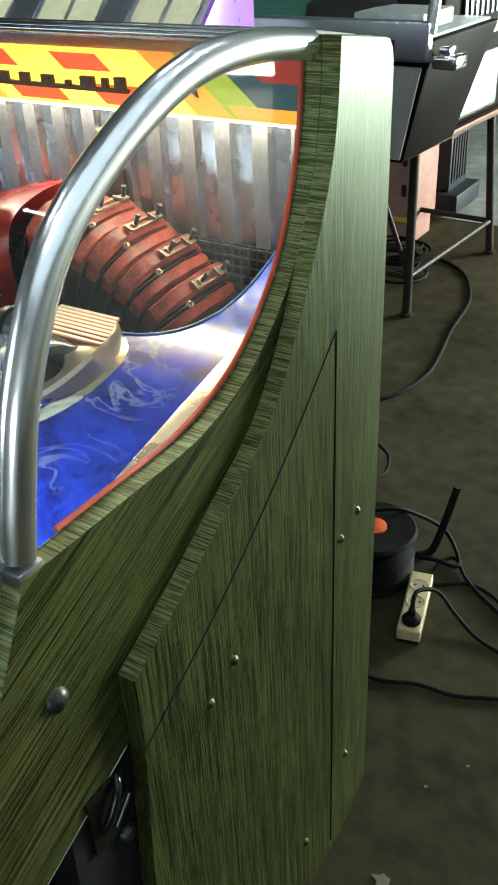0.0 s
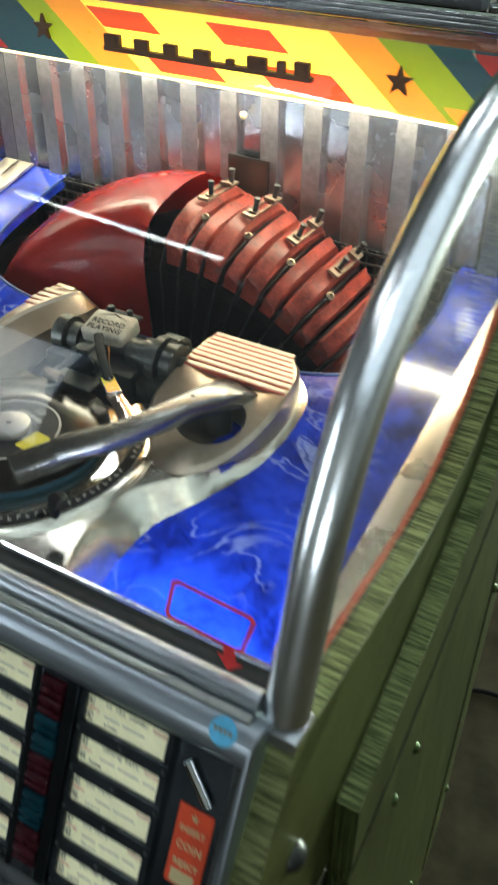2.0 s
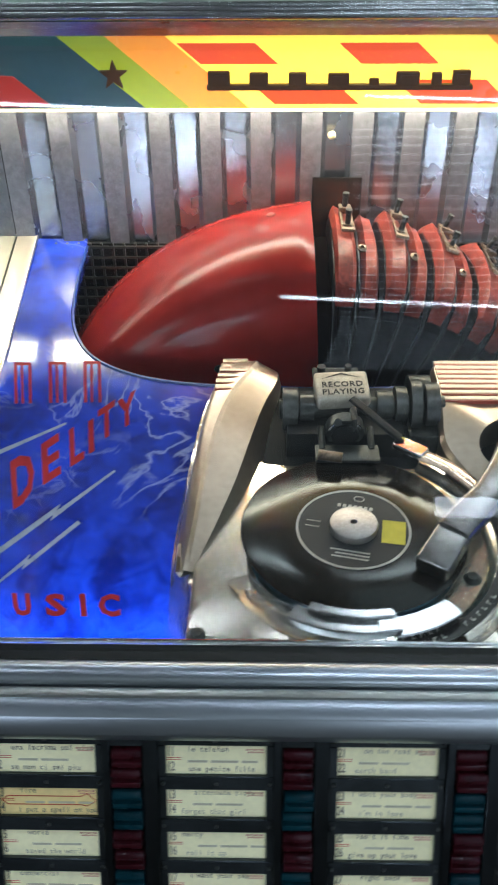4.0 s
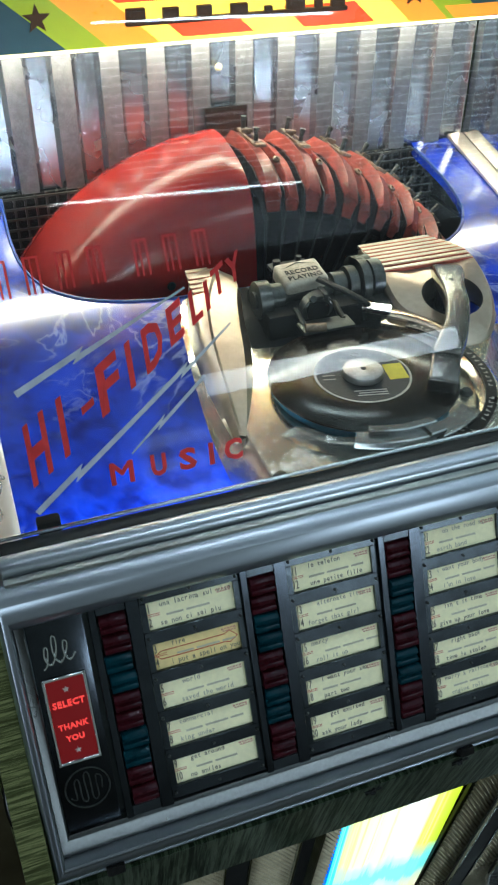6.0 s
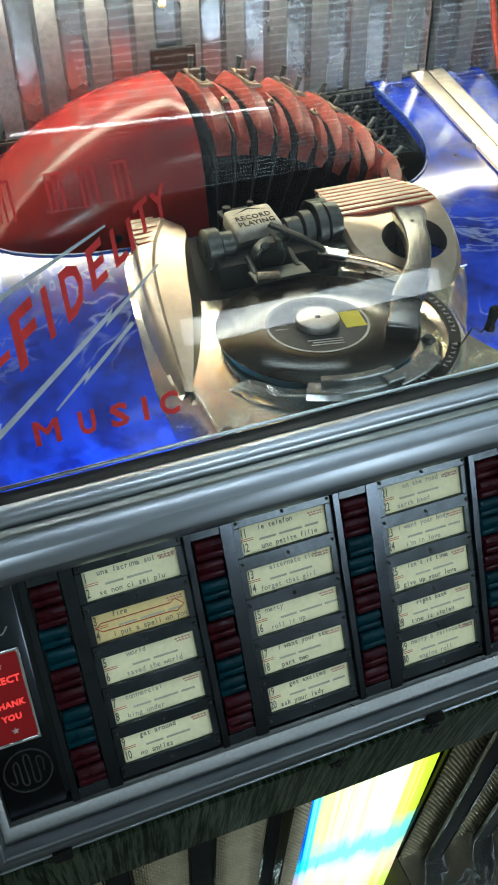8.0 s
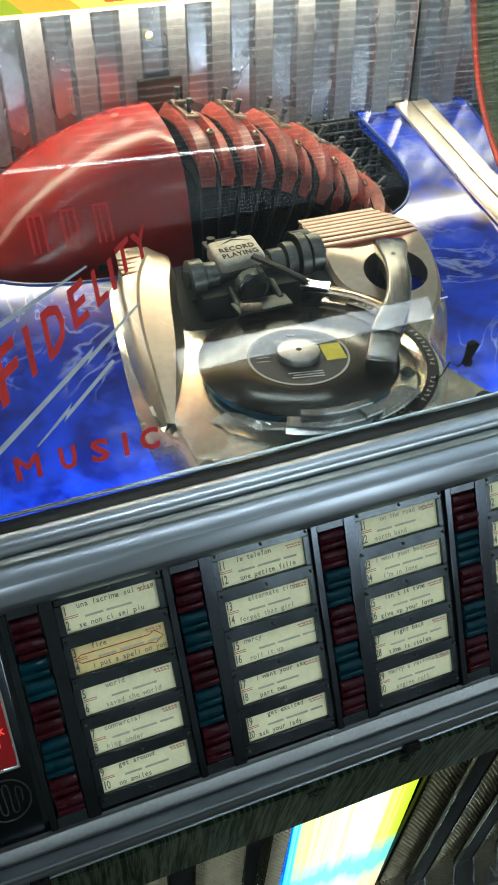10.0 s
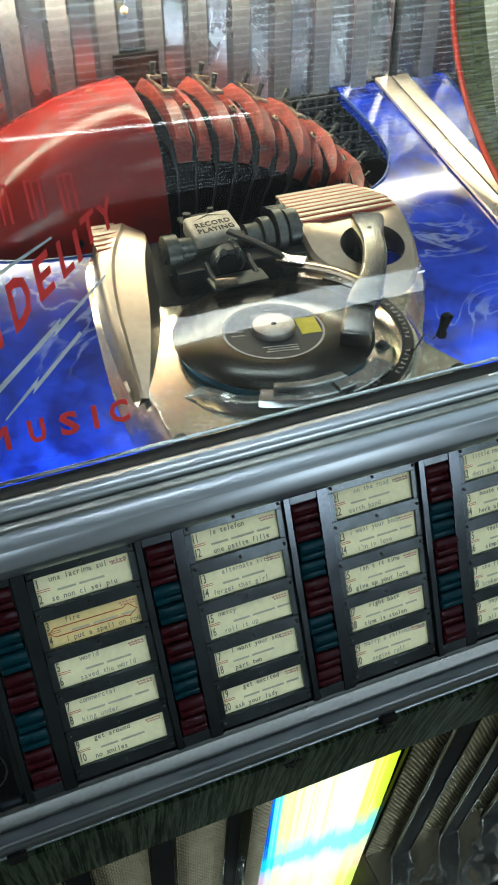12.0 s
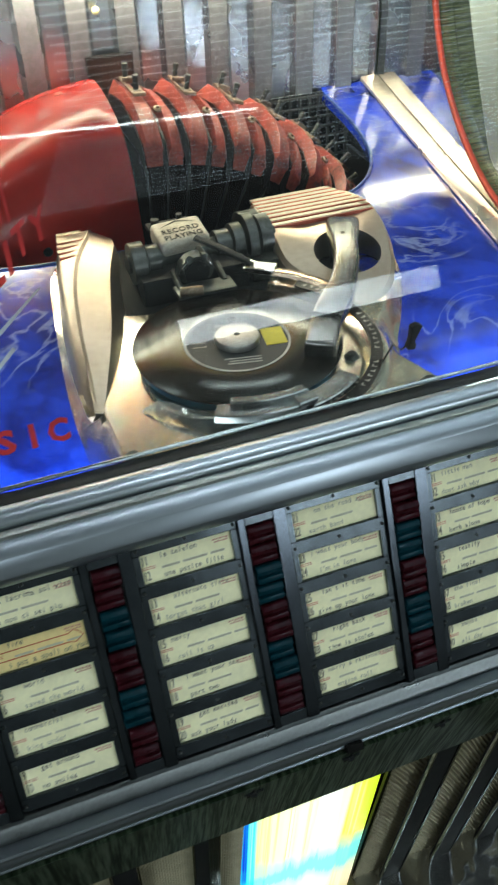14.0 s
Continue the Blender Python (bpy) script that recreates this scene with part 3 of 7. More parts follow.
def deck():
    """Sloping blue deck with the opening for the record magazine."""
    cut = [(-0.262, 0.560), (-0.264, 0.48), (-0.255, 0.425), (-0.225, 0.385), (-0.16, 0.360), (-0.05, 0.352), (0.05, 0.352), (0.16, 0.362), (0.228, 0.385), (0.262, 0.430), (0.270, 0.49), (0.264, 0.560)]
    cut = [(p.x, p.y) for p in smooth_line(cut, 5)]
    loop = [(-0.341, 0.05), (0.341, 0.05), (0.341, 0.5745), (0.266, 0.5745)] + list(reversed(cut)) + [(-0.264, 0.5745), (-0.341, 0.5745)]
    bm = bmesh.new()
    prism(bm, loop, 0, 0.012, 0.0, axis="z")
    for v in bm.verts:
        v.co.z += DZ(v.co.y) - 0.012
    part("deck", bm, M["marble"], JUKE, "glossy blue marbled deck with a wide cut-out")
    bm = bmesh.new()
    sweep(bm, [(x, y, DZ(y) + 0.0005) for x, y in cut], 0.0018, 6)
    part("deck_edge", bm, mat("blue_edge", (0.015, 0.04, 0.18), 0.3), JUKE, "blue edging of the cut-out")


cabinet()
deck()


# ---- sign, top trim, rail ----
def sign():
    """Lit sign: slanting colour fields of glass in front of a tube, with dark block letters standing off it."""
    lit = thing_part("light_sign", JUKE)
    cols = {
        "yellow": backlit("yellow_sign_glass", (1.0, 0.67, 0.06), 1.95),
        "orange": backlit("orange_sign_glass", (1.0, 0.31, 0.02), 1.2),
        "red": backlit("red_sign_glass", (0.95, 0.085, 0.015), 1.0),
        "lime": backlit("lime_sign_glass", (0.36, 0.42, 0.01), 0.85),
        # teal and the last red are dimmed to hold the sign's unlit ends
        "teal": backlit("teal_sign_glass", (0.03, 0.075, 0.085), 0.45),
        "dim_red": backlit("dim_red_sign_glass", (0.50, 0.03, 0.02), 0.45),
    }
    z0, z1, lean = 1.199, 1.263, 0.075
    yy = lambda z: 0.503 - 0.06 * (z - z0)

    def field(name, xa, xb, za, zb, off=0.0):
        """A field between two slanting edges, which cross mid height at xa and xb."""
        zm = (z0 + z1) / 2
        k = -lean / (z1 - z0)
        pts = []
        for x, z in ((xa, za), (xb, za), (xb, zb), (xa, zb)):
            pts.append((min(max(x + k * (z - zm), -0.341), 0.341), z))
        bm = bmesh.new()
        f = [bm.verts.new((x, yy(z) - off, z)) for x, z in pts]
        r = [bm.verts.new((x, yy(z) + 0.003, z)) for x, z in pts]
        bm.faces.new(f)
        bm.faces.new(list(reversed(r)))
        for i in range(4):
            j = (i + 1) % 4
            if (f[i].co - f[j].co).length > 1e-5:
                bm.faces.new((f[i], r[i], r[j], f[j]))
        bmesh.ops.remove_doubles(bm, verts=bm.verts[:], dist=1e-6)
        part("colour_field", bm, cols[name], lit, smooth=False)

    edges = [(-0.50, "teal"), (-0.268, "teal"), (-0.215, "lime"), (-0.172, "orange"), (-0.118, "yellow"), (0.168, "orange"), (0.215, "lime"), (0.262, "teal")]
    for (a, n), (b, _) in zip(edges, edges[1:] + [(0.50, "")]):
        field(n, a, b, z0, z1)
    field("dim_red", -0.40, -0.300, z0 + 0.002, z0 + 0.030, 0.0012)
    field("dim_red", 0.300, 0.40, z0 + 0.040, z1 - 0.002, 0.0012)
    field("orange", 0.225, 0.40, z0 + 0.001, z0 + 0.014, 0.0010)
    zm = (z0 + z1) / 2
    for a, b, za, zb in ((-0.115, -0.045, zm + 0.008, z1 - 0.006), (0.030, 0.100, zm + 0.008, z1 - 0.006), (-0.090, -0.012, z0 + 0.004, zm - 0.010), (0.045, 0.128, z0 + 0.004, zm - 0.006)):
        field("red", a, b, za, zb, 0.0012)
    # block letters on a bar
    for i, (x, w, h) in enumerate([(-0.108, 0.020, 0.015), (-0.072, 0.017, 0.013), (-0.037, 0.016, 0.013), (0.000, 0.019, 0.012), (0.032, 0.009, 0.005), (0.062, 0.021, 0.014), (0.088, 0.009, 0.013), (0.110, 0.016, 0.016)]):
        bm = bmesh.new()
        box(bm, x - w / 2, x + w / 2, 0.488, 0.494, 1.2225, 1.2225 + h * 0.62 + 0.0035, 0.001, 1)
        if i in (0, 3, 5, 7):
            box(bm, x - w / 2 + 0.004, x + w / 2 - 0.004, 0.4865, 0.4885, 1.2285, 1.2270 + h * 0.38)
        part("block_letter", bm, M["ink_brown"], lit)
    bm = bmesh.new()
    box(bm, -0.119, 0.121, 0.4875, 0.495, 1.2190, 1.2240, 0.001, 1)
    part("letter_bar", bm, M["ink_brown"], lit, "dark brown bar under the letters")
    for x in (-0.204, 0.204):
        bm = bmesh.new()
        vs = []
        for k in range(10):
            r = 0.0135 if k % 2 == 0 else 0.0055
            a = math.pi / 2 + k * math.pi / 5
            vs.append((x + r * math.cos(a), 1.2305 + r * math.sin(a)))
        prism(bm, vs, 0.494, 0.498, axis="y")
        part("star", bm, M["ink_brown"], lit, smooth=False)
    bm = bmesh.new()
    rod(bm, (-0.335, 0.512, 1.1955), (0.335, 0.512, 1.1955), 0.0022)
    part("sign_tube", bm, M["tube_warm"], lit, "thin bright tube under the sign")
    # housing behind
    bm = bmesh.new()
    box(bm, -0.341, 0.341, 0.5075, 0.530, 1.203, 1.270, 0.002)
    part("sign_housing", bm, M["alu"], lit)
    bm = bmesh.new()
    prism(bm, [(0.4985, 1.2635), (0.484, 1.281), (0.488, 1.283), (0.505, 1.266)], -0.341, 0.341)
    part("valance", bm, M["pinkmetal"], JUKE, "satin metal band over the sign")
    bm = bmesh.new()
    for y, z, r in ((0.481, 1.2835, 0.0035), (0.4880, 1.2860, 0.0035), (0.4955, 1.2878, 0.0038)):
        rod(bm, (-0.3465, y, z), (0.3465, y, z), r, 10)
    box(bm, -0.3465, 0.3465, 0.484, 0.499, 1.278, 1.2865)
    part("top_trim", bm, M["alu_dark"], JUKE, "ribbed dark metal top trim")
    bm = bmesh.new()
    prism(bm, [(0.4995, 1.268), (0.600, 1.256), (0.600, 1.2735), (0.508, 1.2890), (0.4995, 1.2885)], -0.3465, 0.3465, 0.001)
    part("top_board", bm, M["top_green"], JUKE, "smooth grey-green top board")
    bm = bmesh.new()
    lathe(bm, [(0, 0.0), (0.004, 0.0), (0.0045, 0.002), (0.003, 0.004), (0, 0.005)], 12, pose(0.002, 0.570, 1.152, 90))
    part("rivet", bm, M["ivory"], JUKE, "small pale screw head")


def thing_part(name, parent):
    """An empty that holds the pieces of a part."""
    ob = new(name)
    ob.parent = parent
    ob.empty_display_size = 0.03
    return ob


M["tube_warm"] = glowing("warm_tube", (1.0, 0.80, 0.42), 3.0)
M["ink_brown"] = mat("dark_brown_letter", (0.10, 0.035, 0.008), 0.4)
M["top_green"] = mat("grey_green_lacquer", (0.15, 0.18, 0.145), 0.6, 0, 0.12, 14, spec=0.15)
M["pinkmetal"] = mat("rosy_satin_metal", (0.50, 0.42, 0.40), 0.3, 1.0)
M["alu_dark"] = mat("dark_aluminium", (0.30, 0.31, 0.32), 0.25, 1.0, 0.06, 8)
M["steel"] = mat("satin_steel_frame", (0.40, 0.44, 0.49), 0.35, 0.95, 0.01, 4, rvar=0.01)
M["railsteel"] = mat("polished_rail_steel", (0.44, 0.48, 0.53), 0.30, 0.97, 0.03, 6, rvar=0.01)
M["lip"] = mat("scratched_pale_lip", (0.38, 0.39, 0.36), 0.34, 0.9, 0.08, 20)
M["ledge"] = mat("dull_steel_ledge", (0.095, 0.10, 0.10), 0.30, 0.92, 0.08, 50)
sign()

A = 1.153
PM = Matrix(((1, 0, 0, 0), (0, math.cos(A), -math.sin(A), 0), (0, math.sin(A), math.cos(A), 0.94), (0, 0, 0, 1)))


def ppart(name, bm, material, parent, label="", smooth=True):
    """A part drawn in the slope of the selector: x to the side, y up the slope, z out of it."""
    bmesh.ops.transform(bm, matrix=PM, verts=bm.verts[:])
    return part(name, bm, material, parent, label, smooth)


def rail():
    bm = bmesh.new()
    roll = [(0.0210 + 0.0085 * math.cos(math.pi * k / 24), 0.9868 + 0.0082 * math.sin(math.pi * k / 24)) for k in range(25)]
    prism(bm, [(0.0455, 0.950), (0.0455, 0.9872)] + roll + [(0.0124, 0.9835), (0.0042, 0.9825), (0.0042, 0.950)], -0.3365, 0.3365)
    part("front_rail", bm, M["railsteel"], JUKE, "rounded satin steel front rail")
    bm = bmesh.new()
    box(bm, -0.3364, 0.3364, 0.0046, 0.0114, 0.980, 0.9862, 0.0012, 2)
    part("rail_lip", bm, M["lip"], JUKE, "flat scratched pale metal lip")
    bm = bmesh.new()
    box(bm, -0.3365, 0.3365, 0.0285, 0.0430, 0.988, 0.9900, 0.0005)
    part("glass_channel", bm, M["black"], JUKE, "black glazing channel")
    bm = bmesh.new()
    rod(bm, (-0.3365, 0.0445, 0.9915), (0.3365, 0.0445, 0.9915), 0.0016, 8)
    part("glazing_bead", bm, M["chrome"], JUKE, "thin bright bead")
    for x in (-0.298,):
        bm = bmesh.new()
        box(bm, x - 0.0085, x + 0.0085, 0.046, 0.056, 0.984, 0.9965, 0.002)
        part("glass_stop", bm, M["rubber"], JUKE, "small dark rubber block")
    # frame round the selector: mitred, stepped profile from its outer to its inner edge
    F = thing_part("selector_frame", JUKE)
    steps = [(0.0, -0.012), (0.0, 0.0125), (0.03, 0.0152), (0.09, 0.0176), (0.17, 0.0190), (0.27, 0.0190), (0.37, 0.0172), (0.46, 0.0138), (0.52, 0.0098), (0.535, 0.0070), (0.56, 0.0066), (0.58, 0.0074), (0.90, 0.0052), (0.94, 0.0046), (1.0, 0.0030), (1.0, -0.006)]
    out, inn = (0.3465, 0.0425, -0.199), (0.3300, 0.0085, -0.1655)
    rings = []
    bm = bmesh.new()
    curve = [(p.x, p.y) for p in smooth_line([(f, h, 0) for f, h in steps[1:9]], 4)]
    steps = steps[:1] + curve + steps[9:]
    for f, h in steps:
        ft = min(1.0, f / 0.53) * 0.98 + 0.02 * f
        X, T, B = (o + (i - o) * g for o, i, g in zip(out, inn, (f, ft, f)))
        hb = h if f > 0.55 or h < 0 else 0.0075 + 0.0108 * min(1.0, f / 0.46) ** 0.7
        rings.append([bm.verts.new(p) for p in ((-X, B, hb), (X, B, hb), (X, T, h), (-X, T, h))])
    for a, b in zip(rings, rings[1:]):
        for k in range(4):
            fc = bm.faces.new((a[k], a[(k + 1) % 4], b[(k + 1) % 4], b[k]))
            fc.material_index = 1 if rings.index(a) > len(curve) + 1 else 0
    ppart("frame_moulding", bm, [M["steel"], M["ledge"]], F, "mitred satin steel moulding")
    bm = bmesh.new()
    rod(bm, (-0.3455, -0.1988, 0.0082), (0.3455, -0.1988, 0.0082), 0.0015, 12)
    ppart("lower_bead", bm, M["steel"], F, "thin bright lower bead")
    for x in (-0.3016, 0.0, 0.3016):
        bm = bmesh.new()
        box(bm, x - 0.007, x + 0.007, -0.202, -0.1945, 0.004, 0.016, 0.0015)
        ppart("frame_clip", bm, M["rubber"], F, "small black clip")
    bm = bmesh.new()
    lathe(bm, [(0, 0.0), (0.0095, 0.0), (0.0095, 0.0005), (0, 0.0005)], 24, Matrix.Translation((0.323, 0.0340, 0.0188)) @ pose(0, 0, 0, -13.8))
    s = ppart("round_sticker", bm, M["blue_dot"], F, "small round blue sticker")
    bm = bmesh.new()
    for k in range(4):
        box(bm, 0.3165 + k * 0.0035, 0.3188 + k * 0.0035, 0.0322, 0.0360, 0.0188, 0.0196)
    ppart("sticker_print", bm, M["ink"], s)


rail()


def typed(text, size, pitch):
    """Words in even typewriter steps."""
    bm = bmesh.new()
    for i, ch in enumerate(text):
        if ch == " ":
            continue
        one = lettering(ch, size, 0.0001, 0.9, 1.0, "CENTER", 0.00004)
        bmesh.ops.translate(one, verts=one.verts[:], vec=((i + 0.5) * pitch, 0.0003 * math.sin(3.1 * i), 0))
        me = bpy.data.meshes.new("letters")
        one.to_mesh(me)
        one.free()
        bm.from_mesh(me)
        bpy.data.meshes.remove(me)
    return bm


def selector():
    S = thing_part("selector_panel", JUKE)
    bm = bmesh.new()
    box(bm, -0.331, 0.331, -0.168, 0.010, -0.012, -0.004)
    ppart("panel_plate", bm, M["panel"], S, "glossy dark panel plate")
    cl = [-0.244 + 0.114 * i for i in range(5)]
    pitch, ch = 0.0328, 0.0234
    titles = {(0, 0): ("una lacrima sul viso", "se non ci sei piu"), (0, 1): ("fire", "i put a spell on you"), (0, 2): ("world", "saved the world"), (0, 3): ("commercial", "king under"), (0, 4): ("get around", "no smiles"),
              (1, 0): ("le telefon", "une petite fille"), (1, 1): ("alternate title", "forget that girl"), (1, 2): ("mercy", "roll it up"), (1, 3): ("i want your sex", "part two"), (1, 4): ("get excited", "ask your lady"),
              (2, 0): ("on the road again", "earth band"), (2, 1): ("i want your body", "i'm in love"), (2, 2): ("isn't it time", "give up your love"), (2, 3): ("right back", "time is stolen"), (2, 4): ("marry a railroad man", "engine roll"),
              (3, 0): ("little man", "dont ask why"), (3, 1): ("house of hope", "herb alone"), (3, 2): ("testify", "simple"), (3, 3): ("the final", "broken"), (3, 4): ("maybe", "all day"),
              (4, 0): ("in the summer", "slow"), (4, 1): ("coming back", "home"), (4, 2): ("the rain", "again"), (4, 3): ("one more", "dance"), (4, 4): ("yellow bird", "sand")}
    for c, x in enumerate(cl):
        # strips of the holder, with rivets
        H = thing_part("card_holder", S)
        ys = [0.0085, 0.0] + [v for r in range(5) for v in (-r * pitch - ch + 0.0006, -(r + 1) * pitch - 0.0006)]
        ys[-1] = -0.1645
        for k in range(0, len(ys), 2):
            bm = bmesh.new()
            box(bm, x - 0.0045, x + 0.0725, ys[k + 1], ys[k], -0.004, 0.0012, 0.0006, 1)
            ppart("holder_strip", bm, M["panel"], H)
            for dx in (-0.0015, 0.034, 0.0695):
                bm = bmesh.new()
                lathe(bm, [(0, 0.0022), (0.0009, 0.0020), (0.0013, 0.0011), (0.0013, 0.0)], 8, Matrix.Translation((x + dx, (ys[k] + ys[k + 1]) / 2, 0.0008)))
                ppart("rivet", bm, M["dark_metal"], H)
        for xa, xb in ((x - 0.0045, x + 0.0005), (x + 0.0675, x + 0.0725)):
            for r in range(5):
                bm = bmesh.new()
                box(bm, xa, xb, -r * pitch - ch + 0.0008, -r * pitch - 0.0002, -0.004, 0.0012)
                ppart("holder_edge", bm, M["panel"], H)
        for r in range(5):
            y = -r * pitch
            m = M["card2"] if (c, r) == (0, 1) else M["card"]
            bm = bmesh.new()
            prism(bm, [(x + a, y + b) for a, b in ((0.0022, 0), (0.0658, 0), (0.0674, -0.0006), (0.068, -0.0022), (0.068, -ch + 0.0022), (0.0674, -ch + 0.0006), (0.0658, -ch), (0.0022, -ch), (0.0006, -ch + 0.0006), (0, -ch + 0.0022), (0, -0.0022), (0.0006, -0.0006))], -0.0036, -0.002, axis="z")
            kd = ppart("title_card", bm, m, S, smooth=False)
            a, b = titles[(c, r)]
            faint = M["ink_faint"] if (c * 7 + r * 3) % 4 in (1, 2) else M["ink"]
            for txt, px, py in ((a, 0.0105 + 0.004 * ((c + r) % 3), -0.0060), (b, 0.0095 + 0.003 * ((c * 2 + r) % 3), -0.0208)):
                bm = typed(txt, 0.0058, min(0.00278, (0.0672 - px) / len(txt)))
                bmesh.ops.translate(bm, verts=bm.verts[:], vec=(x + px, y + py, -0.0019))
                ppart("typed_title", bm, faint, kd, smooth=False)
            bm = bmesh.new()
            px = x + 0.015 + 0.003 * (r % 3)
            for w in (5, 7, 4)[: 2 + (c + r) % 2]:
                box(bm, px, px + 0.0026 * w, y - 0.0142, y - 0.0126, -0.0021, -0.00185)
                px += 0.0026 * w + 0.0024
            ppart("typed_line", bm, M["ink_line"], kd, smooth=False)
            num = 10 * c + 2 * r + 1
            for q, py in ((num, -0.0092), (num + 1, -0.0205)):
                bm = lettering(str(q), 0.0098, 0.0001, 0.55, 0.95, "LEFT", 0.0001)
                bmesh.ops.translate(bm, verts=bm.verts[:], vec=(x + 0.001, y + py, -0.0019))
                ppart("number", bm, M["ink"], kd, smooth=False)
            bm = bmesh.new()
            for q in range(5):
                box(bm, x + 0.0540 + 0.0024 * q, x + 0.0558 + 0.0024 * q, y - 0.0049 + 0.0003 * (q % 2), y - 0.0037, -0.0021, -0.0018)
                box(bm, x + 0.0550 + 0.0022 * q, x + 0.0566 + 0.0022 * q, y - 0.0067, y - 0.0057 + 0.0002 * (q % 2), -0.0021, -0.0018)
            tagged(ppart("red_stamp", bm, M["ink_pale"], kd, smooth=False), kind="stuff")
            bm = bmesh.new()
            box(bm, x + 0.0008, x + 0.0105, y - 0.0109, y - 0.0105, -0.0021, -0.0018)
            box(bm, x + 0.0008, x + 0.0105, y - 0.0123, y - 0.0119, -0.0021, -0.0018)
            ppart("red_rule", bm, M["ink_red"], kd, smooth=False)
            if (c, r) == (0, 1):
                bm = bmesh.new()
                sweep(bm, [(x + a, y + b, -0.0019) for a, b in ((0.002, -0.0117), (0.006, -0.0085), (0.056, -0.0085), (0.060, -0.0062), (0.066, -0.0117), (0.060, -0.0160), (0.056, -0.0150), (0.006, -0.0150))], 0.0004, 4, True)
                ppart("red_outline", bm, M["ink_red"], kd, smooth=False)
        # bar of push buttons
        B = thing_part("button_bar", S)
        bx = x - 0.0255
        for a, b in ((bx - 0.0160, bx - 0.0108), (bx + 0.0110, bx + 0.0207)):
            bm = bmesh.new()
            box(bm, a, b, -0.166, 0.0085, -0.006, 0.0050, 0.0004, 1)
            ppart("bar_cheek", bm, M["blackchrome"], B)
        for yy0, yy1 in ((-0.1655, -0.1565), (0.0015, 0.0085)):
            bm = bmesh.new()
            box(bm, bx - 0.0107, bx + 0.0109, yy0, yy1, -0.006, 0.0046, 0.0004, 1)
            ppart("bar_end", bm, M["panel"], B)
        for k in range(10):
            red = (k // 2) % 2 == 0
            y1 = 0.0008 - k * 0.0157
            bm = bmesh.new()
            prof = [(y1 - 0.0152, -0.006), (y1 - 0.0150, 0.0030), (y1 - 0.0142, 0.0050), (y1 - 0.0125, 0.0060), (y1 - 0.0100, 0.0056), (y1 - 0.0086, 0.0034), (y1 - 0.0074, 0.0036), (y1 - 0.0064, 0.0060), (y1 - 0.0045, 0.0068), (y1 - 0.0018, 0.0056), (y1 - 0.0004, 0.0030), (y1, -0.006)]
            sway = 0.0007 * math.sin(2.3 * k + 1.7 * c)
            prism(bm, [(p, q + 0.0012 + sway) for p, q in prof], bx - 0.0097 + sway, bx + 0.0099 + sway, 0.0009, 2)
            ppart("push_button", bm, M["btn_red"] if red else M["btn_teal"], B)
    # lit instruction window and badge
    bm = bmesh.new()
    box(bm, -0.3305, -0.2895, -0.165, 0.0085, -0.004, 0.0010, 0.0008)
    L = ppart("lamp_plate", bm, M["blackchrome"], S, "dark chrome plate with a lit red window")
    bm = bmesh.new()
    u = [(-0.3225, -0.030), (-0.3195, -0.0265), (-0.3175, -0.015), (-0.3195, -0.0135), (-0.3205, -0.022), (-0.3165, -0.0275), (-0.3120, -0.019), (-0.3110, -0.0075), (-0.3135, -0.0065), (-0.3140, -0.020), (-0.3100, -0.0270), (-0.3050, -0.020), (-0.3035, -0.0125), (-0.3060, -0.0115), (-0.3065, -0.021), (-0.3030, -0.0265), (-0.2985, -0.0215)]
    sweep(bm, smooth_line([(a, b, 0.0012) for a, b in u], 4), 0.0009, 6)
    ppart("badge_script", bm, M["chrome"], L, "looped chrome wire ornament")
    bm = bmesh.new()
    for a, b, c2, d in ((-0.3265, -0.2945, -0.0400, -0.0375), (-0.3265, -0.2945, -0.1085, -0.1060), (-0.3265, -0.3240, -0.1085, -0.0375), (-0.2970, -0.2945, -0.1085, -0.0375)):
        box(bm, a, b, c2, d, 0.0, 0.0030, 0.0006, 1)
    ppart("window_bezel", bm, M["chrome"], L)
    bm = bmesh.new()
    box(bm, -0.3240, -0.2970, -0.1060, -0.0400, 0.0, 0.0015)
    Wd = ppart("lit_window", bm, M["red_lit"], L, "red lit window")
    for txt, py, sz in (("SELECT", -0.0620, 0.0070), ("THANK", -0.0800, 0.0062), ("YOU", -0.0900, 0.0062)):
        bm = lettering(txt, sz, 0.0002, 0.95, 1.1, "CENTER", 0.0002)
        bmesh.ops.translate(bm, verts=bm.verts[:], vec=(-0.3105, py, 0.0018))
        ppart("lit_word", bm, M["red_txt"], Wd, smooth=False)
    for py in (-0.0485, -0.0985):
        bm = bmesh.new()
        prism(bm, [(-0.3105 + (0.0026 if k % 2 == 0 else 0.0011) * math.cos(math.pi / 2 + k * math.pi / 5), py + (0.0026 if k % 2 == 0 else 0.0011) * math.sin(math.pi / 2 + k * math.pi / 5)) for k in range(10)], 0.0015, 0.0020, axis="z")
        ppart("small_star", bm, M["silver_ink"], Wd, smooth=False)
    bm = bmesh.new()
    sweep(bm, [(-0.3095 + 0.0165 * math.cos(a), -0.1315 + 0.0165 * math.sin(a), 0.0014) for a in (2 * math.pi * k / 36 for k in range(36))], 0.0007, 6, True)
    w = [(-0.3225, -0.137), (-0.3185, -0.139), (-0.3185, -0.125), (-0.3150, -0.124), (-0.3145, -0.140), (-0.3105, -0.141), (-0.3110, -0.121), (-0.3070, -0.121), (-0.3065, -0.141), (-0.3025, -0.140), (-0.3025, -0.124), (-0.2985, -0.125), (-0.2990, -0.135)]
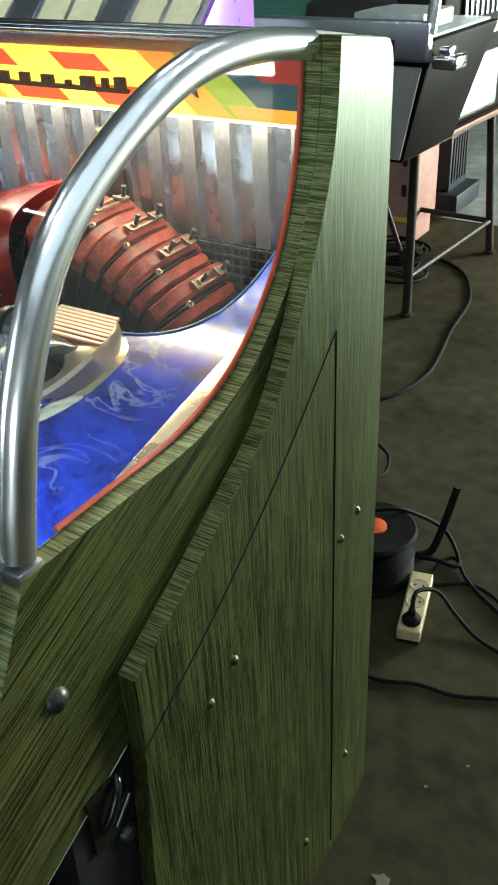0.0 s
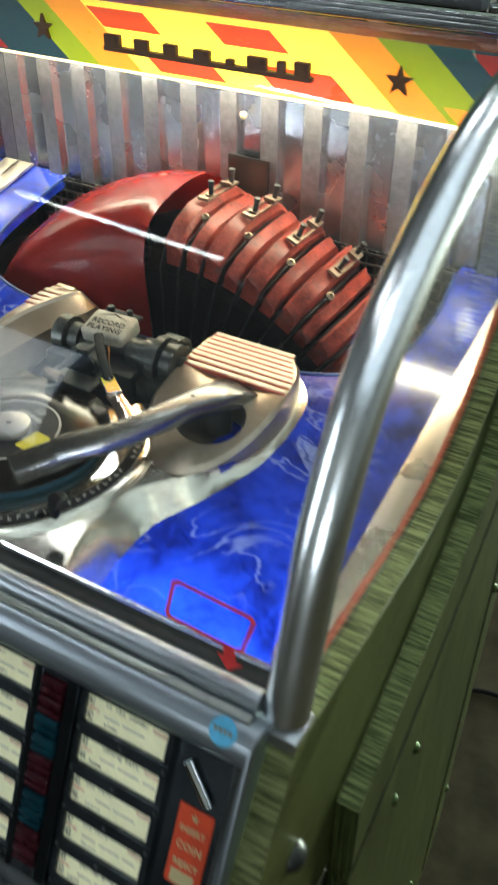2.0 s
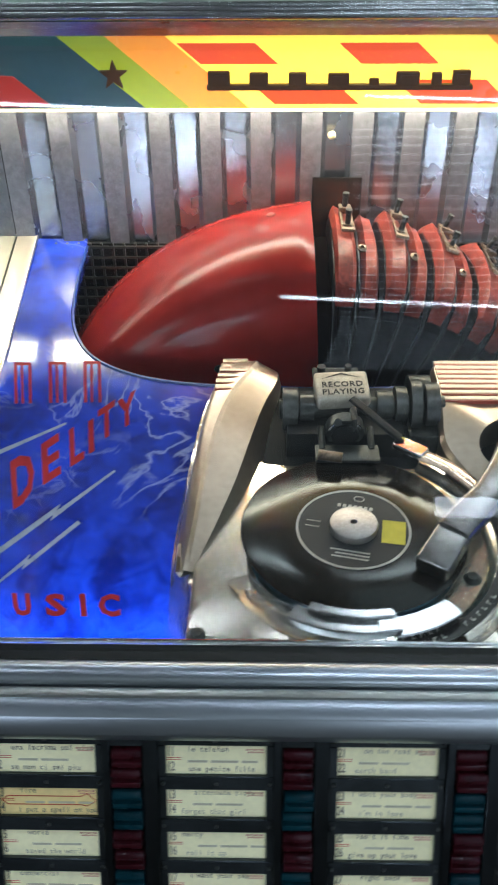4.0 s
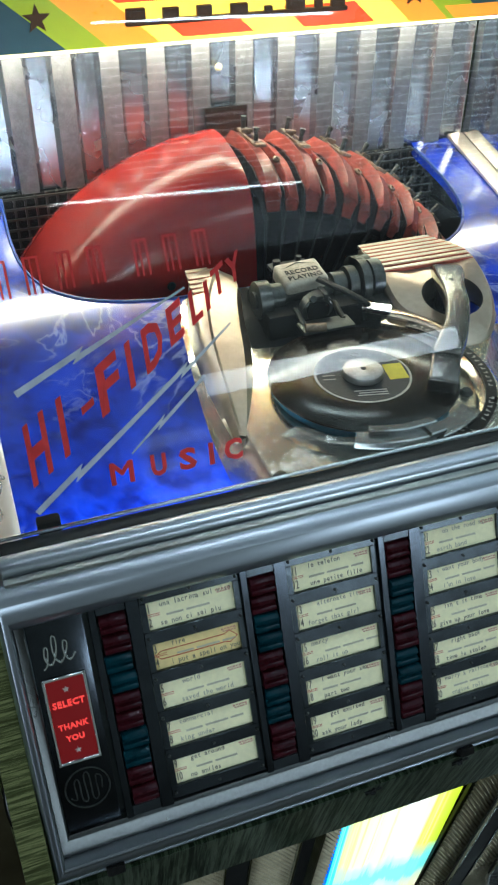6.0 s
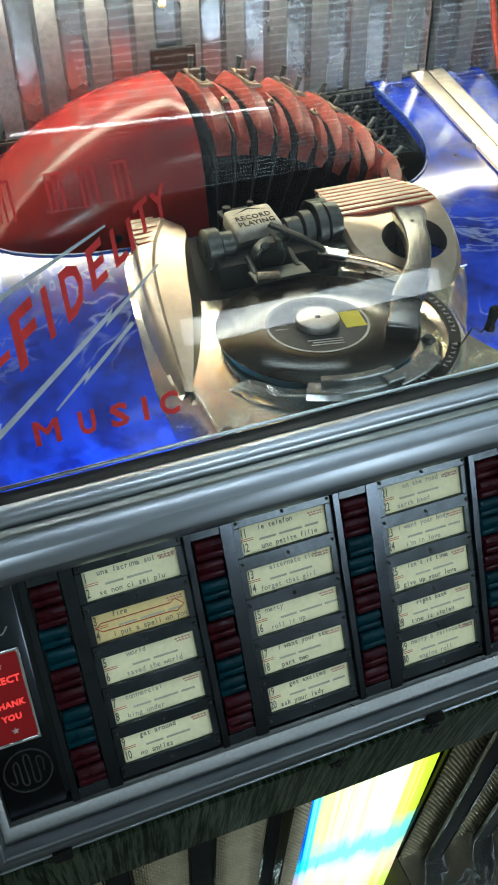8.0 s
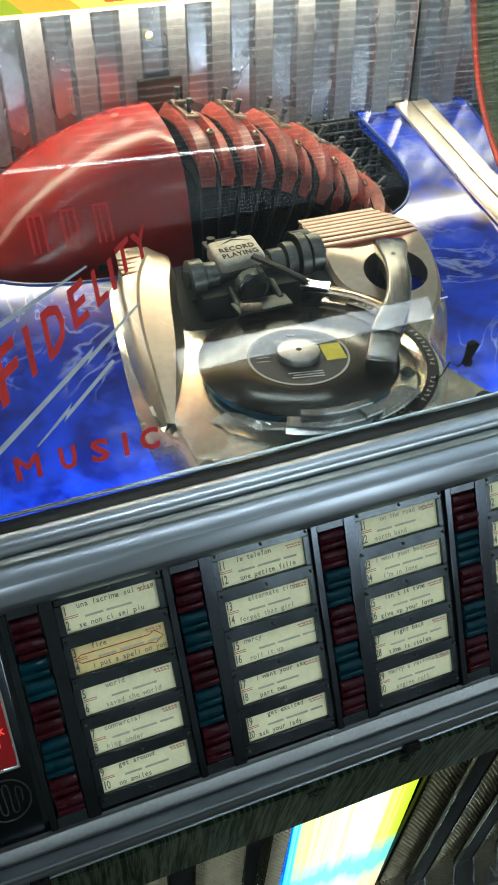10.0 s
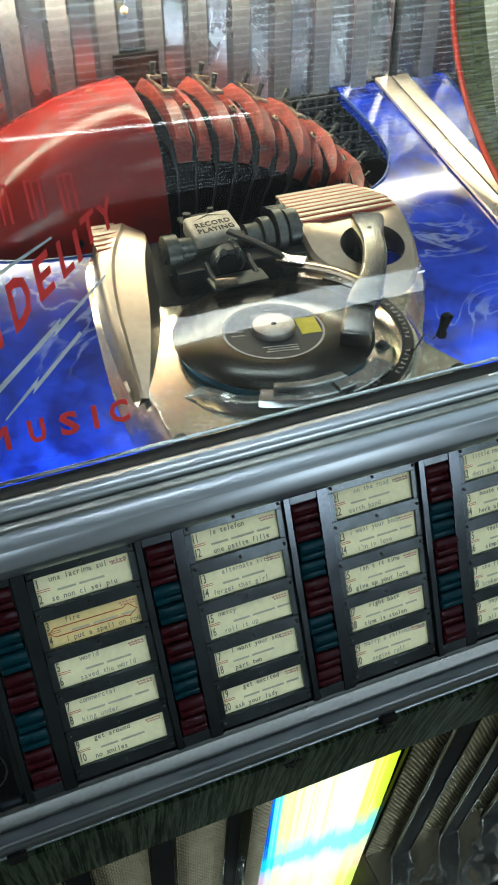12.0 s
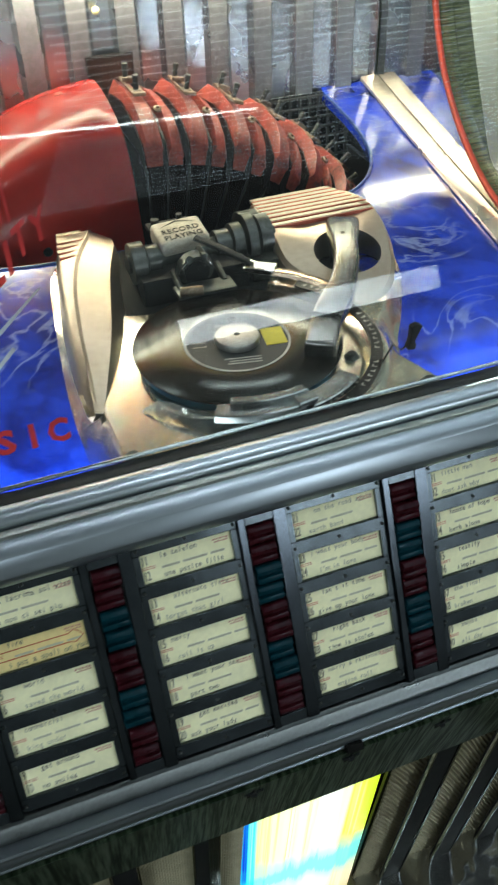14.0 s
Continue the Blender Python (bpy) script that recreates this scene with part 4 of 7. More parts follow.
    sweep(bm, smooth_line([(a, b, 0.0014) for a, b in w], 4), 0.0006, 6)
    ppart("round_emblem", bm, M["dark_metal"], L, "round wire emblem")
    # coin plate
    bm = bmesh.new()
    box(bm, 0.2895, 0.3295, -0.165, 0.0085, -0.004, 0.0010, 0.0008)
    C = ppart("coin_plate", bm, M["panel"], S, "dark plate with coin slot and red card")
    bm = bmesh.new()
    a, b = Vector((0.2985, -0.0090, 0.004)), Vector((0.3190, -0.0325, 0.004))
    sweep(bm, [a, b], 0.0042, 12, flat=(1, 0.7))
    ppart("coin_slot", bm, M["chrome"], C, "slanting chrome coin slot")
    bm = bmesh.new()
    box(bm, 0.2985, 0.3255, -0.1030, -0.0405, 0.0008, 0.0022, 0.0004, 1)
    R = ppart("coin_card", bm, M["redcard"], C, "red printed card")
    for txt, py in (("INSERT", -0.0600), ("COIN", -0.0735), ("REJECT", -0.0865)):
        bm = lettering(txt, 0.0080 if txt == "COIN" else 0.0062, 0.0002, 0.95, 1.05, "CENTER", 0.00015)
        bmesh.ops.translate(bm, verts=bm.verts[:], vec=(0.312, py, 0.0024))
        ppart("printed_word", bm, M["ivory"], R, smooth=False)
    bm = bmesh.new()
    prism(bm, [(0.312 + (0.0034 if k % 2 == 0 else 0.0014) * math.cos(math.pi / 2 + k * math.pi / 5), -0.0475 + (0.0034 if k % 2 == 0 else 0.0014) * math.sin(math.pi / 2 + k * math.pi / 5)) for k in range(10)], 0.0022, 0.0027, axis="z")
    ppart("printed_star", bm, M["ivory"], R, smooth=False)
    bm = bmesh.new()
    box(bm, 0.3025, 0.3205, -0.1010, -0.0905, 0.0020, 0.0026)
    ppart("printed_field", bm, M["ivory"], R, smooth=False)
    bm = bmesh.new()
    rod(bm, (0.2985, -0.1480, 0.010), (0.3225, -0.1160, 0.010), 0.0028)
    rod(bm, (0.2985, -0.1480, 0.010), (0.2960, -0.1513, 0.010), 0.0045)
    rod(bm, (0.3120, -0.1300, -0.002), (0.3120, -0.1300, 0.010), 0.0035)
    lathe(bm, [(0, 0.004), (0.004, 0.003), (0.005, 0.0)], 12, Matrix.Translation((0.2985, -0.1290, 0.0008)))
    ppart("reject_lever", bm, M["chrome"], C, "chrome reject lever")


M["blackchrome"] = mat("black_chrome", (0.050, 0.057, 0.068), 0.17, 0.95, 0.12, 60, rvar=0.03)
M["ink_faint"] = mat("faded_typing", (0.40, 0.38, 0.28), 0.7)
M["ink_line"] = mat("smudged_typing", (0.50, 0.47, 0.34), 0.7)
M["ink_pale"] = mat("pale_red_print", (0.58, 0.30, 0.22), 0.6)
M["redcard"] = mat("red_printed_card", (0.50, 0.055, 0.02), 0.45)
selector()


# ---- lettering on the bent glass ----
def glass_point(x, s, h=0.0006):
    """A point s metres up the bent glass from its lower edge."""
    pts = list(reversed(ARC))
    for (y0, z0), (y1, z1) in zip(pts, pts[1:]):
        d = math.hypot(y1 - y0, z1 - z0)
        if s <= d or (y1, z1) == pts[-1]:
            t = s / d
            ny, nz = -(z1 - z0) / d, (y1 - y0) / d
            return Vector((x, y0 + (y1 - y0) * t + ny * h, z0 + (z1 - z0) * t + nz * h))
        s -= d
    return Vector((x, *pts[-1]))


def on_glass(name, bm, fn, m, parent, label=""):
    for v in bm.verts:
        x, s = fn(v.co.x, v.co.y)
        v.co = glass_point(x, s, 0.0008 + (v.co.z > 0) * 0.0002)
    return part(name, bm, m, parent, label, False)


def glass_print():
    G = next(o for o in JUKE.children if o.name == "canopy_glass")
    # each letter: left edge, width, foot and height up the glass
    rise = [(-0.3040, 0.0150, 0.0570, 0.0440), (-0.2800, 0.0040, 0.0735, 0.0415), (-0.2640, 0.0090, 0.1015, 0.0050), (-0.2510, 0.0155, 0.0968, 0.0345), (-0.2290, 0.0038, 0.1125, 0.0310), (-0.2165, 0.0140, 0.1205, 0.0300), (-0.1975, 0.0110, 0.1362, 0.0250), (-0.1805, 0.0085, 0.1475, 0.0225), (-0.1690, 0.0030, 0.1555, 0.0195), (-0.1630, 0.0100, 0.1625, 0.0190), (-0.1515, 0.0110, 0.1690, 0.0180)]
    slope = (0.1690 - 0.0570) / (0.1525)
    for ch, (x0, w, s0, hh) in zip("HI-FIDELITY", rise):
        bm = lettering(ch, 1.0, 0.01, 1.0, 1.0, "LEFT", 0.028)
        xs, ys = [v.co.x for v in bm.verts], [v.co.y for v in bm.verts]
        lo, hi, bo, to = min(xs), max(xs), min(ys), max(ys)
        on_glass("letter", bm, lambda a, b: (x0 + w * (a - lo) / (hi - lo), s0 + slope * 0.9 * w * (a - lo) / (hi - lo) + hh * (b - bo) / (to - bo)), M["paint_red"], G)
    for ch, x0, w in (("M", -0.2520, 0.0155), ("M", -0.2510, 0.0155), ("U", -0.2230, 0.0110), ("S", -0.2025, 0.0125), ("I", -0.1805, 0.0035), ("C", -0.1690, 0.0135)):
        bm = lettering(ch, 1.0, 0.01, 1.0, 1.0, "LEFT", 0.035 if ch != "M" else 0.0)
        xs, ys = [v.co.x for v in bm.verts], [v.co.y for v in bm.verts]
        lo, hi, bo, to = min(xs), max(xs), min(ys), max(ys)
        on_glass("letter", bm, lambda a, b: (x0 + w * (a - lo) / (hi - lo), 0.0462 + 0.0166 * (b - bo) / (to - bo)), M["paint_red"], G)

    def bolt(x0, s0, x1, s1, w0, w1, jags):
        """A lightning streak: tapering, with a short two-sided barb at each jag."""
        bm = bmesh.new()
        d = Vector((x1 - x0, s1 - s0))
        n = Vector((-d.y, d.x)).normalized()
        P = lambda t, o: Vector((x0, s0)) + d * t + n * o
        W = lambda t: w0 + (w1 - w0) * t
        barb, spike = 0.0062 / d.length, 0.0016
        stops = [0.0, *jags, 1.0]
        for i, (za, zb) in enumerate(zip(stops, stops[1:])):
            wa, wb = W(za), W(zb)
            lo0, hi0 = ((0.0, -w0), (0.0, w0)) if i == 0 else ((za - barb, -wa - spike), (za, wa * 0.35))
            lo1, hi1 = ((1.0, -w1), (1.0, w1)) if i == len(stops) - 2 else ((zb, -wb * 0.35), (zb + barb, wb + spike))
            k = 12
            vs = [[bm.verts.new((*P(p[0] + (q[0] - p[0]) * j / k, p[1] + (q[1] - p[1]) * j / k), 0.0002 * i)) for p, q in ((lo0, lo1), (hi0, hi1))] for j in range(k + 1)]
            for p, q in zip(vs, vs[1:]):
                bm.faces.new((p[0], p[1], q[1], q[0]))
        on_glass("bolt", bm, lambda a, b: (a, b), M["paint_grey"], G)
    bolt(-0.305, 0.0379, -0.154, 0.1455, 0.0022, 0.0006, (0.215, 0.755))
    bolt(-0.235, 0.067, -0.177, 0.113, 0.0005, 0.0012, (0.40,))
    bolt(-0.304, 0.1233, -0.182, 0.1740, 0.0023, 0.0006, (0.36,))
    # faded block word above: plain outlined blocks
    for i in range(7):
        bm = bmesh.new()
        x = -0.304 + 0.0205 * i + 0.010 * (i > 3)
        for a, b, c, d in ((0, 0.0016, 0, 0.024), (0.004, 0.0052, 0, 0.024), (0.0085, 0.0100, 0, 0.024), (0, 0.010, 0.0225, 0.024)):
            box(bm, x + a, x + b, 0.184 + c + 0.0004 * i, 0.184 + d + 0.0004 * i, 0, 0.001)
        bmesh.ops.subdivide_edges(bm, edges=[e for e in bm.edges if abs(e.verts[0].co.y - e.verts[1].co.y) > 0.01], cuts=3)
        on_glass("block_shape", bm, lambda a, b: (a, b), M["paint_red"], G)
    # outlined box with an arrow, by the coin slot
    bm = bmesh.new()
    loop = [(0.2585, 0.0365), (0.261, 0.0610), (0.265, 0.0635), (0.319, 0.0605), (0.322, 0.0575), (0.3175, 0.0335), (0.3135, 0.0310), (0.261, 0.0335)]
    ins = [(x + (0.2903 - x) * 0.085, s + (0.0472 - s) * 0.16) for x, s in loop]
    o = [bm.verts.new((x, s, 0)) for x, s in loop]
    q = [bm.verts.new((x, s, 0)) for x, s in ins]
    for k in range(8):
        bm.faces.new((o[k], o[(k + 1) % 8], q[(k + 1) % 8], q[k]))
    for quad in (((0.303, 0.0315), (0.311, 0.0312), (0.313, 0.0235), (0.304, 0.0240)), ((0.299, 0.0245), (0.318, 0.0230), (0.3085, 0.0150), (0.3075, 0.0150))):
        bm.faces.new([bm.verts.new((x, s, 0)) for x, s in quad])
    on_glass("coin_arrow", bm, lambda a, b: (a, b - 0.002), M["paint_red"], G, "red outlined box with an arrow")


glass_print()


# ---- lower front ----
def lower_front():
    bm = bmesh.new()
    prism(bm, [(-0.078, 0.7560), (-0.0905, 0.7545), (-0.0605, 0.640), (-0.046, 0.640), (-0.06, 0.70)], -0.346, 0.346, 0.001, 1)
    Fa = part("fascia", bm, M["wood_f"], JUKE, "dark green wooden fascia board")
    for x in (-0.083, 0.0, 0.083):
        bm = bmesh.new()
        prism(bm, [((0.0085 if k % 2 == 0 else 0.0036) * math.cos(math.pi / 2 + k * math.pi / 5), (0.0085 if k % 2 == 0 else 0.0036) * math.sin(math.pi / 2 + k * math.pi / 5)) for k in range(10)], 0, 0.002, 0.0005, 1, axis="z")
        lathe(bm, [(0, 0.0045), (0.002, 0.004), (0.003, 0.002)], 10)
        m = Matrix.Translation((x, -0.0868, 0.7415)) @ Matrix(((1, 0, 0), (0, -0.287, -0.958), (0, 0.958, -0.287))).to_4x4()
        bmesh.ops.transform(bm, matrix=m, verts=bm.verts[:])
        part("star_stud", bm, M["black"], Fa, "black star-shaped stud")
    lean = lambda z: -0.0575 + 0.15 * (0.64 - z)
    # black upright bars with bright edges
    for x, w in ((-0.268, 0.022), (-0.192, 0.022), (-0.118, 0.022), (0.123, 0.024), (0.196, 0.024), (0.262, 0.026)):
        bm = bmesh.new()
        prism(bm, [(lean(0.70) - 0.0, 0.70), (lean(0.20), 0.20), (lean(0.20) + 0.007, 0.20), (lean(0.70) + 0.007, 0.70)], x - w / 2, x + w / 2, 0.001, 1)
        b = part("grille_bar", bm, M["black"], JUKE, "black upright grille bar")
        for sx in (-1, 1):
            bm = bmesh.new()
            prism(bm, [(lean(0.70) - 0.001, 0.70), (lean(0.20) - 0.001, 0.20), (lean(0.20) + 0.0022, 0.20), (lean(0.70) + 0.0022, 0.70)], x + sx * (w / 2 + 0.0004), x + sx * (w / 2 + 0.0022))
            part("bright_edge", bm, M["mirror"], b)
    # light box with an iridescent sheet
    bm = bmesh.new()
    prism(bm, [(-0.041, 0.70), (0.0366, 0.105), (0.0536, 0.105), (-0.024, 0.70)], -0.074, 0.074)
    part("iridescent_light", bm, iridescent(), JUKE, "glowing iridescent sheet over a lamp", False)
    for s in (-1, 1):
        bm = bmesh.new()
        prism(bm, [(-0.0235, 0.70), (0.045, 0.18), (0.075, 0.18), (0.010, 0.70)], s * 0.0745, s * 0.0770)
        part("light_cheek", bm, M["black"], JUKE, "black cheek of the light box")
        # embossed gilt sheet behind the bars: staggered rows of small pointed bosses
        bm = bmesh.new()
        nx, nz = 50, 90
        rows = []
        for j in range(nz * 2 + 1):
            z = 0.70 - 0.45 * j / (nz * 2)
            row = []
            for i in range(nx * 2 + 1):
                x = s * (0.0775 + 0.2505 * i / (nx * 2))
                boss = j % 2 == 1 and i % 2 == (j // 2) % 2
                row.append(bm.verts.new((x, -0.0530 + 0.1533 * (0.70 - z) - (0.0030 if boss else 0.0), z)))
            rows.append(row)
        for p, q in zip(rows, rows[1:]):
            for i in range(nx * 2):
                bm.faces.new((p[i], p[i + 1], q[i + 1], q[i]))
        tagged(part("embossed_sheet", bm, M["mesh"], JUKE, "gilt sheet embossed with small bosses", False), kind="stuff")
        bm = bmesh.new()
        prism(bm, [(-0.0490, 0.70), (0.0200, 0.25), (0.0240, 0.25), (-0.0450, 0.70)], s * 0.078, s * 0.33)
        part("sheet_backing", bm, M["black"], JUKE)
    # ribbed bright strip beside the light
    for k in range(5):
        bm = bmesh.new()
        x = -0.1155 + 0.0019 * k
        sweep(bm, [(x, lean(0.70) - 0.0012, 0.70), (x, lean(0.20) - 0.0012, 0.20)], 0.00085, 8)
        part("bright_rib", bm, M["mirror"], JUKE)
    # crumpled bright floor of the recess
    for s in (-1, 1):
        bm = bmesh.new()
        nx, ny = 60, 28
        vs = [[bm.verts.new((s * (0.079 + 0.251 * i / nx), -0.075 + 0.100 * j / ny, 0.250 + 0.0016 * noise.noise(Vector((i * 0.16, j * 0.2, 0.3))) + 0.0008 * noise.noise(Vector((i * 0.4, j * 0.5, 3))))) for j in range(ny + 1)] for i in range(nx + 1)]
        for i in range(nx):
            for j in range(ny):
                bm.faces.new((vs[i][j], vs[i + 1][j], vs[i + 1][j + 1], vs[i][j + 1]))
        bmesh.ops.solidify(bm, geom=bm.faces[:], thickness=0.003)
        part("foil_tray", bm, M["foil"], JUKE, "rippled bright foil tray")
        bm = bmesh.new()
        box(bm, min(s * 0.079, s * 0.345), max(s * 0.079, s * 0.345), -0.078, 0.60, 0.0905, 0.244, 0.004)
        part("tray_base", bm, M["black"], JUKE, "black base under a foil tray")
    bm = bmesh.new()
    box(bm, -0.345, 0.345, -0.078, 0.60, 0.0, 0.090, 0.004)
    part("plinth", bm, M["black"], JUKE, "black plinth")
    for s in (-1, 1):
        # side hardware: chrome flush handle and lock on the black side, dome knobs on the wood
        x = 0.3670 * s
        bm = bmesh.new()
        pts = smooth_line([(x, 0.066, 0.690), (x + 0.010 * s, 0.056, 0.682), (x + 0.010 * s, 0.038, 0.655), (x, 0.030, 0.640)], 5)
        sweep(bm, pts, 0.0042, 10)
        box(bm, min(x, x + 0.003 * s), max(x, x + 0.003 * s), 0.022, 0.076, 0.615, 0.694, 0.001)
        part("flush_handle", bm, M["handle"], JUKE, "chrome pull handle on a black plate")
        bm = bmesh.new()
        rod(bm, (x + 0.004 * s, 0.052, 0.628), (x + 0.004 * s, 0.076, 0.652), 0.0022)
        part("handle_tongue", bm, M["chrome"], JUKE)
        bm = bmesh.new()
        lathe(bm, [(0, 0.009), (0.006, 0.008), (0.0095, 0.004), (0.010, 0.0)], 20, Matrix.Translation((0.3665 * s, 0.066, 0.598)) @ pose(0, 0, 0, 0, 90 * s))
        part("lock", bm, M["dark_metal"], JUKE, "round metal lock")
        bm = bmesh.new()
        lathe(bm, [(0, 0.0085), (0.003, 0.0082), (0.008, 0.0065), (0.0115, 0.003), (0.0125, 0.0)], 24, Matrix.Translation((0.3665 * s, 0.019, 0.838)) @ pose(0, 0, 0, 0, 90 * s))
        part("knob", bm, M["dark_metal"], JUKE, "domed metal knob")
        for y, z in ((0.199, 0.668), (0.248, 0.689), (0.504, 0.681), (0.559, 0.690), (0.533, 0.221), (0.40, 0.16)):
            bm = bmesh.new()
            lathe(bm, [(0, 0.005), (0.003, 0.0045), (0.0055, 0.002), (0.0065, 0.0)], 12, Matrix.Translation(((0.3865 - bend(y)) * s, y, z)) @ pose(0, 0, 0, 0, 90 * s))
            part("screw_head", bm, M["wood_v"], JUKE, "green-painted screw head")
        bm = bmesh.new()
        sweep(bm, [(0.3660 * s, -0.0600, 0.6392), (0.3660 * s, 0.0875, 0.7062)], 0.0011, 6)
        part("edge_trim", bm, M["chrome"], JUKE, "thin bright edge trim")
        # seams cut in the outer board
        seam = smooth_line([(0.3866 * s, 0.484, 0.988), (0.3866 * s, 0.36, 0.880), (0.3866 * s, 0.235, 0.790), (0.3866 * s, 0.094, 0.710)], 8)
        bm = bmesh.new()
        sweep(bm, seam, 0.0011, 4)
        sweep(bm, [(0.3866 * s, 0.484, 0.988), (0.3866 * s, 0.483, 0.06)], 0.0012, 4)
        part("board_seam", bm, M["black"], JUKE, "thin dark seam")


def iridescent():
    """A back-lit sheet whose colour runs across in fine upright streaks, from blue over white to yellow, with a cyan and rose drift."""
    m = bpy.data.materials.new("iridescent_sheet")
    m.use_nodes = True
    n, l = m.node_tree.nodes, m.node_tree.links
    b = n["Principled BSDF"]
    tc, sep = n.new("ShaderNodeTexCoord"), n.new("ShaderNodeSeparateXYZ")
    l.new(tc.outputs["Object"], sep.inputs[0])
    mp, st, dr = n.new("ShaderNodeMapping"), n.new("ShaderNodeTexNoise"), n.new("ShaderNodeTexNoise")
    mp.inputs["Scale"].default_value = (180, 1, 1.2)
    l.new(tc.outputs["Object"], mp.inputs[0])
    l.new(mp.outputs[0], st.inputs["Vector"])
    st.inputs["Scale"].default_value = 1.0
    dr.inputs["Scale"].default_value = 7
    l.new(tc.outputs["Object"], dr.inputs["Vector"])

    def math2(op, a, bb):
        q = n.new("ShaderNodeMath")
        q.operation = op
        for i, v in enumerate((a, bb)):
            if isinstance(v, (int, float)):
                q.inputs[i].default_value = v
            else:
                l.new(v, q.inputs[i])
        return q.outputs[0]
    u = math2("ADD", math2("MULTIPLY", math2("ADD", sep.outputs[0], 0.074), 6.75), math2("MULTIPLY", math2("SUBTRACT", st.outputs[0], 0.5), 0.36))
    r1 = n.new("ShaderNodeValToRGB")
    e = r1.color_ramp.elements
    e[0].position, e[0].color = 0.0, (0.01, 0.04, 0.50, 1)
    e[1].position, e[1].color = 1.0, (0.62, 0.75, 0.03, 1)
    for p, c in ((0.04, (0.02, 0.30, 0.85, 1)), (0.09, (0.15, 0.85, 0.80, 1)), (0.18, (0.95, 0.95, 0.30, 1)), (0.27, (1.0, 1.0, 0.70, 1)), (0.34, (0.93, 0.97, 0.30, 1)), (0.41, (1.0, 1.0, 0.85, 1)), (0.50, (0.96, 0.99, 0.42, 1)), (0.57, (1, 1, 0.98, 1)), (0.66, (1, 1, 0.90, 1)), (0.76, (1.0, 1.0, 0.45, 1)), (0.88, (0.85, 0.95, 0.08, 1))):
        k = e.new(p)
        k.color = c
    l.new(u, r1.inputs[0])
    v = math2("ADD", math2("MULTIPLY", math2("SUBTRACT", 0.60, sep.outputs[2]), 2.4), math2("ADD", math2("MULTIPLY", math2("SUBTRACT", dr.outputs[0], 0.5), 0.5), math2("ADD", math2("MULTIPLY", math2("SUBTRACT", st.outputs[0], 0.5), 0.14), math2("MULTIPLY", sep.outputs[0], -0.7))))
    r2 = n.new("ShaderNodeValToRGB")
    f = r2.color_ramp.elements
    f[0].position, f[0].color = 0.42, (0.10, 0.85, 0.95, 0)
    f[1].position, f[1].color = 1.0, (1.0, 0.95, 0.6, 0.2)
    for p, c in ((0.52, (0.06, 0.74, 0.86, 0.72)), (0.62, (0.06, 0.72, 0.86, 0.72)), (0.70, (0.80, 0.90, 0.90, 0.5)), (0.80, (1.0, 0.62, 0.56, 0.7)), (0.90, (1.0, 0.95, 0.5, 0.4))):
        k = f.new(p)
        k.color = c
    l.new(v, r2.inputs[0])
    mx = n.new("ShaderNodeMix")
    mx.data_type = "RGBA"
    l.new(r2.outputs["Alpha"], mx.inputs["Factor"])
    l.new(r1.outputs[0], mx.inputs["A"])
    l.new(r2.outputs[0], mx.inputs["B"])
    l.new(mx.outputs["Result"], b.inputs["Emission Color"])
    l.new(mx.outputs["Result"], b.inputs["Base Color"])
    b.inputs["Emission Strength"].default_value = 1.12
    b.inputs["Roughness"].default_value = 0.2
    return m


M["foil"] = mat("rippled_foil", (0.82, 0.82, 0.79), 0.12, 0.95, 0.05, 20)
M["handle"] = mat("dark_handle_plate", (0.03, 0.03, 0.03), 0.2, 0.8)
lower_front()


# ---- the record magazine ----
WC = Vector((0.0, 0.0, 0.772))


def wheel(ang, r, y):
    return Vector((r * math.cos(ang), y, WC.z + r * math.sin(ang)))


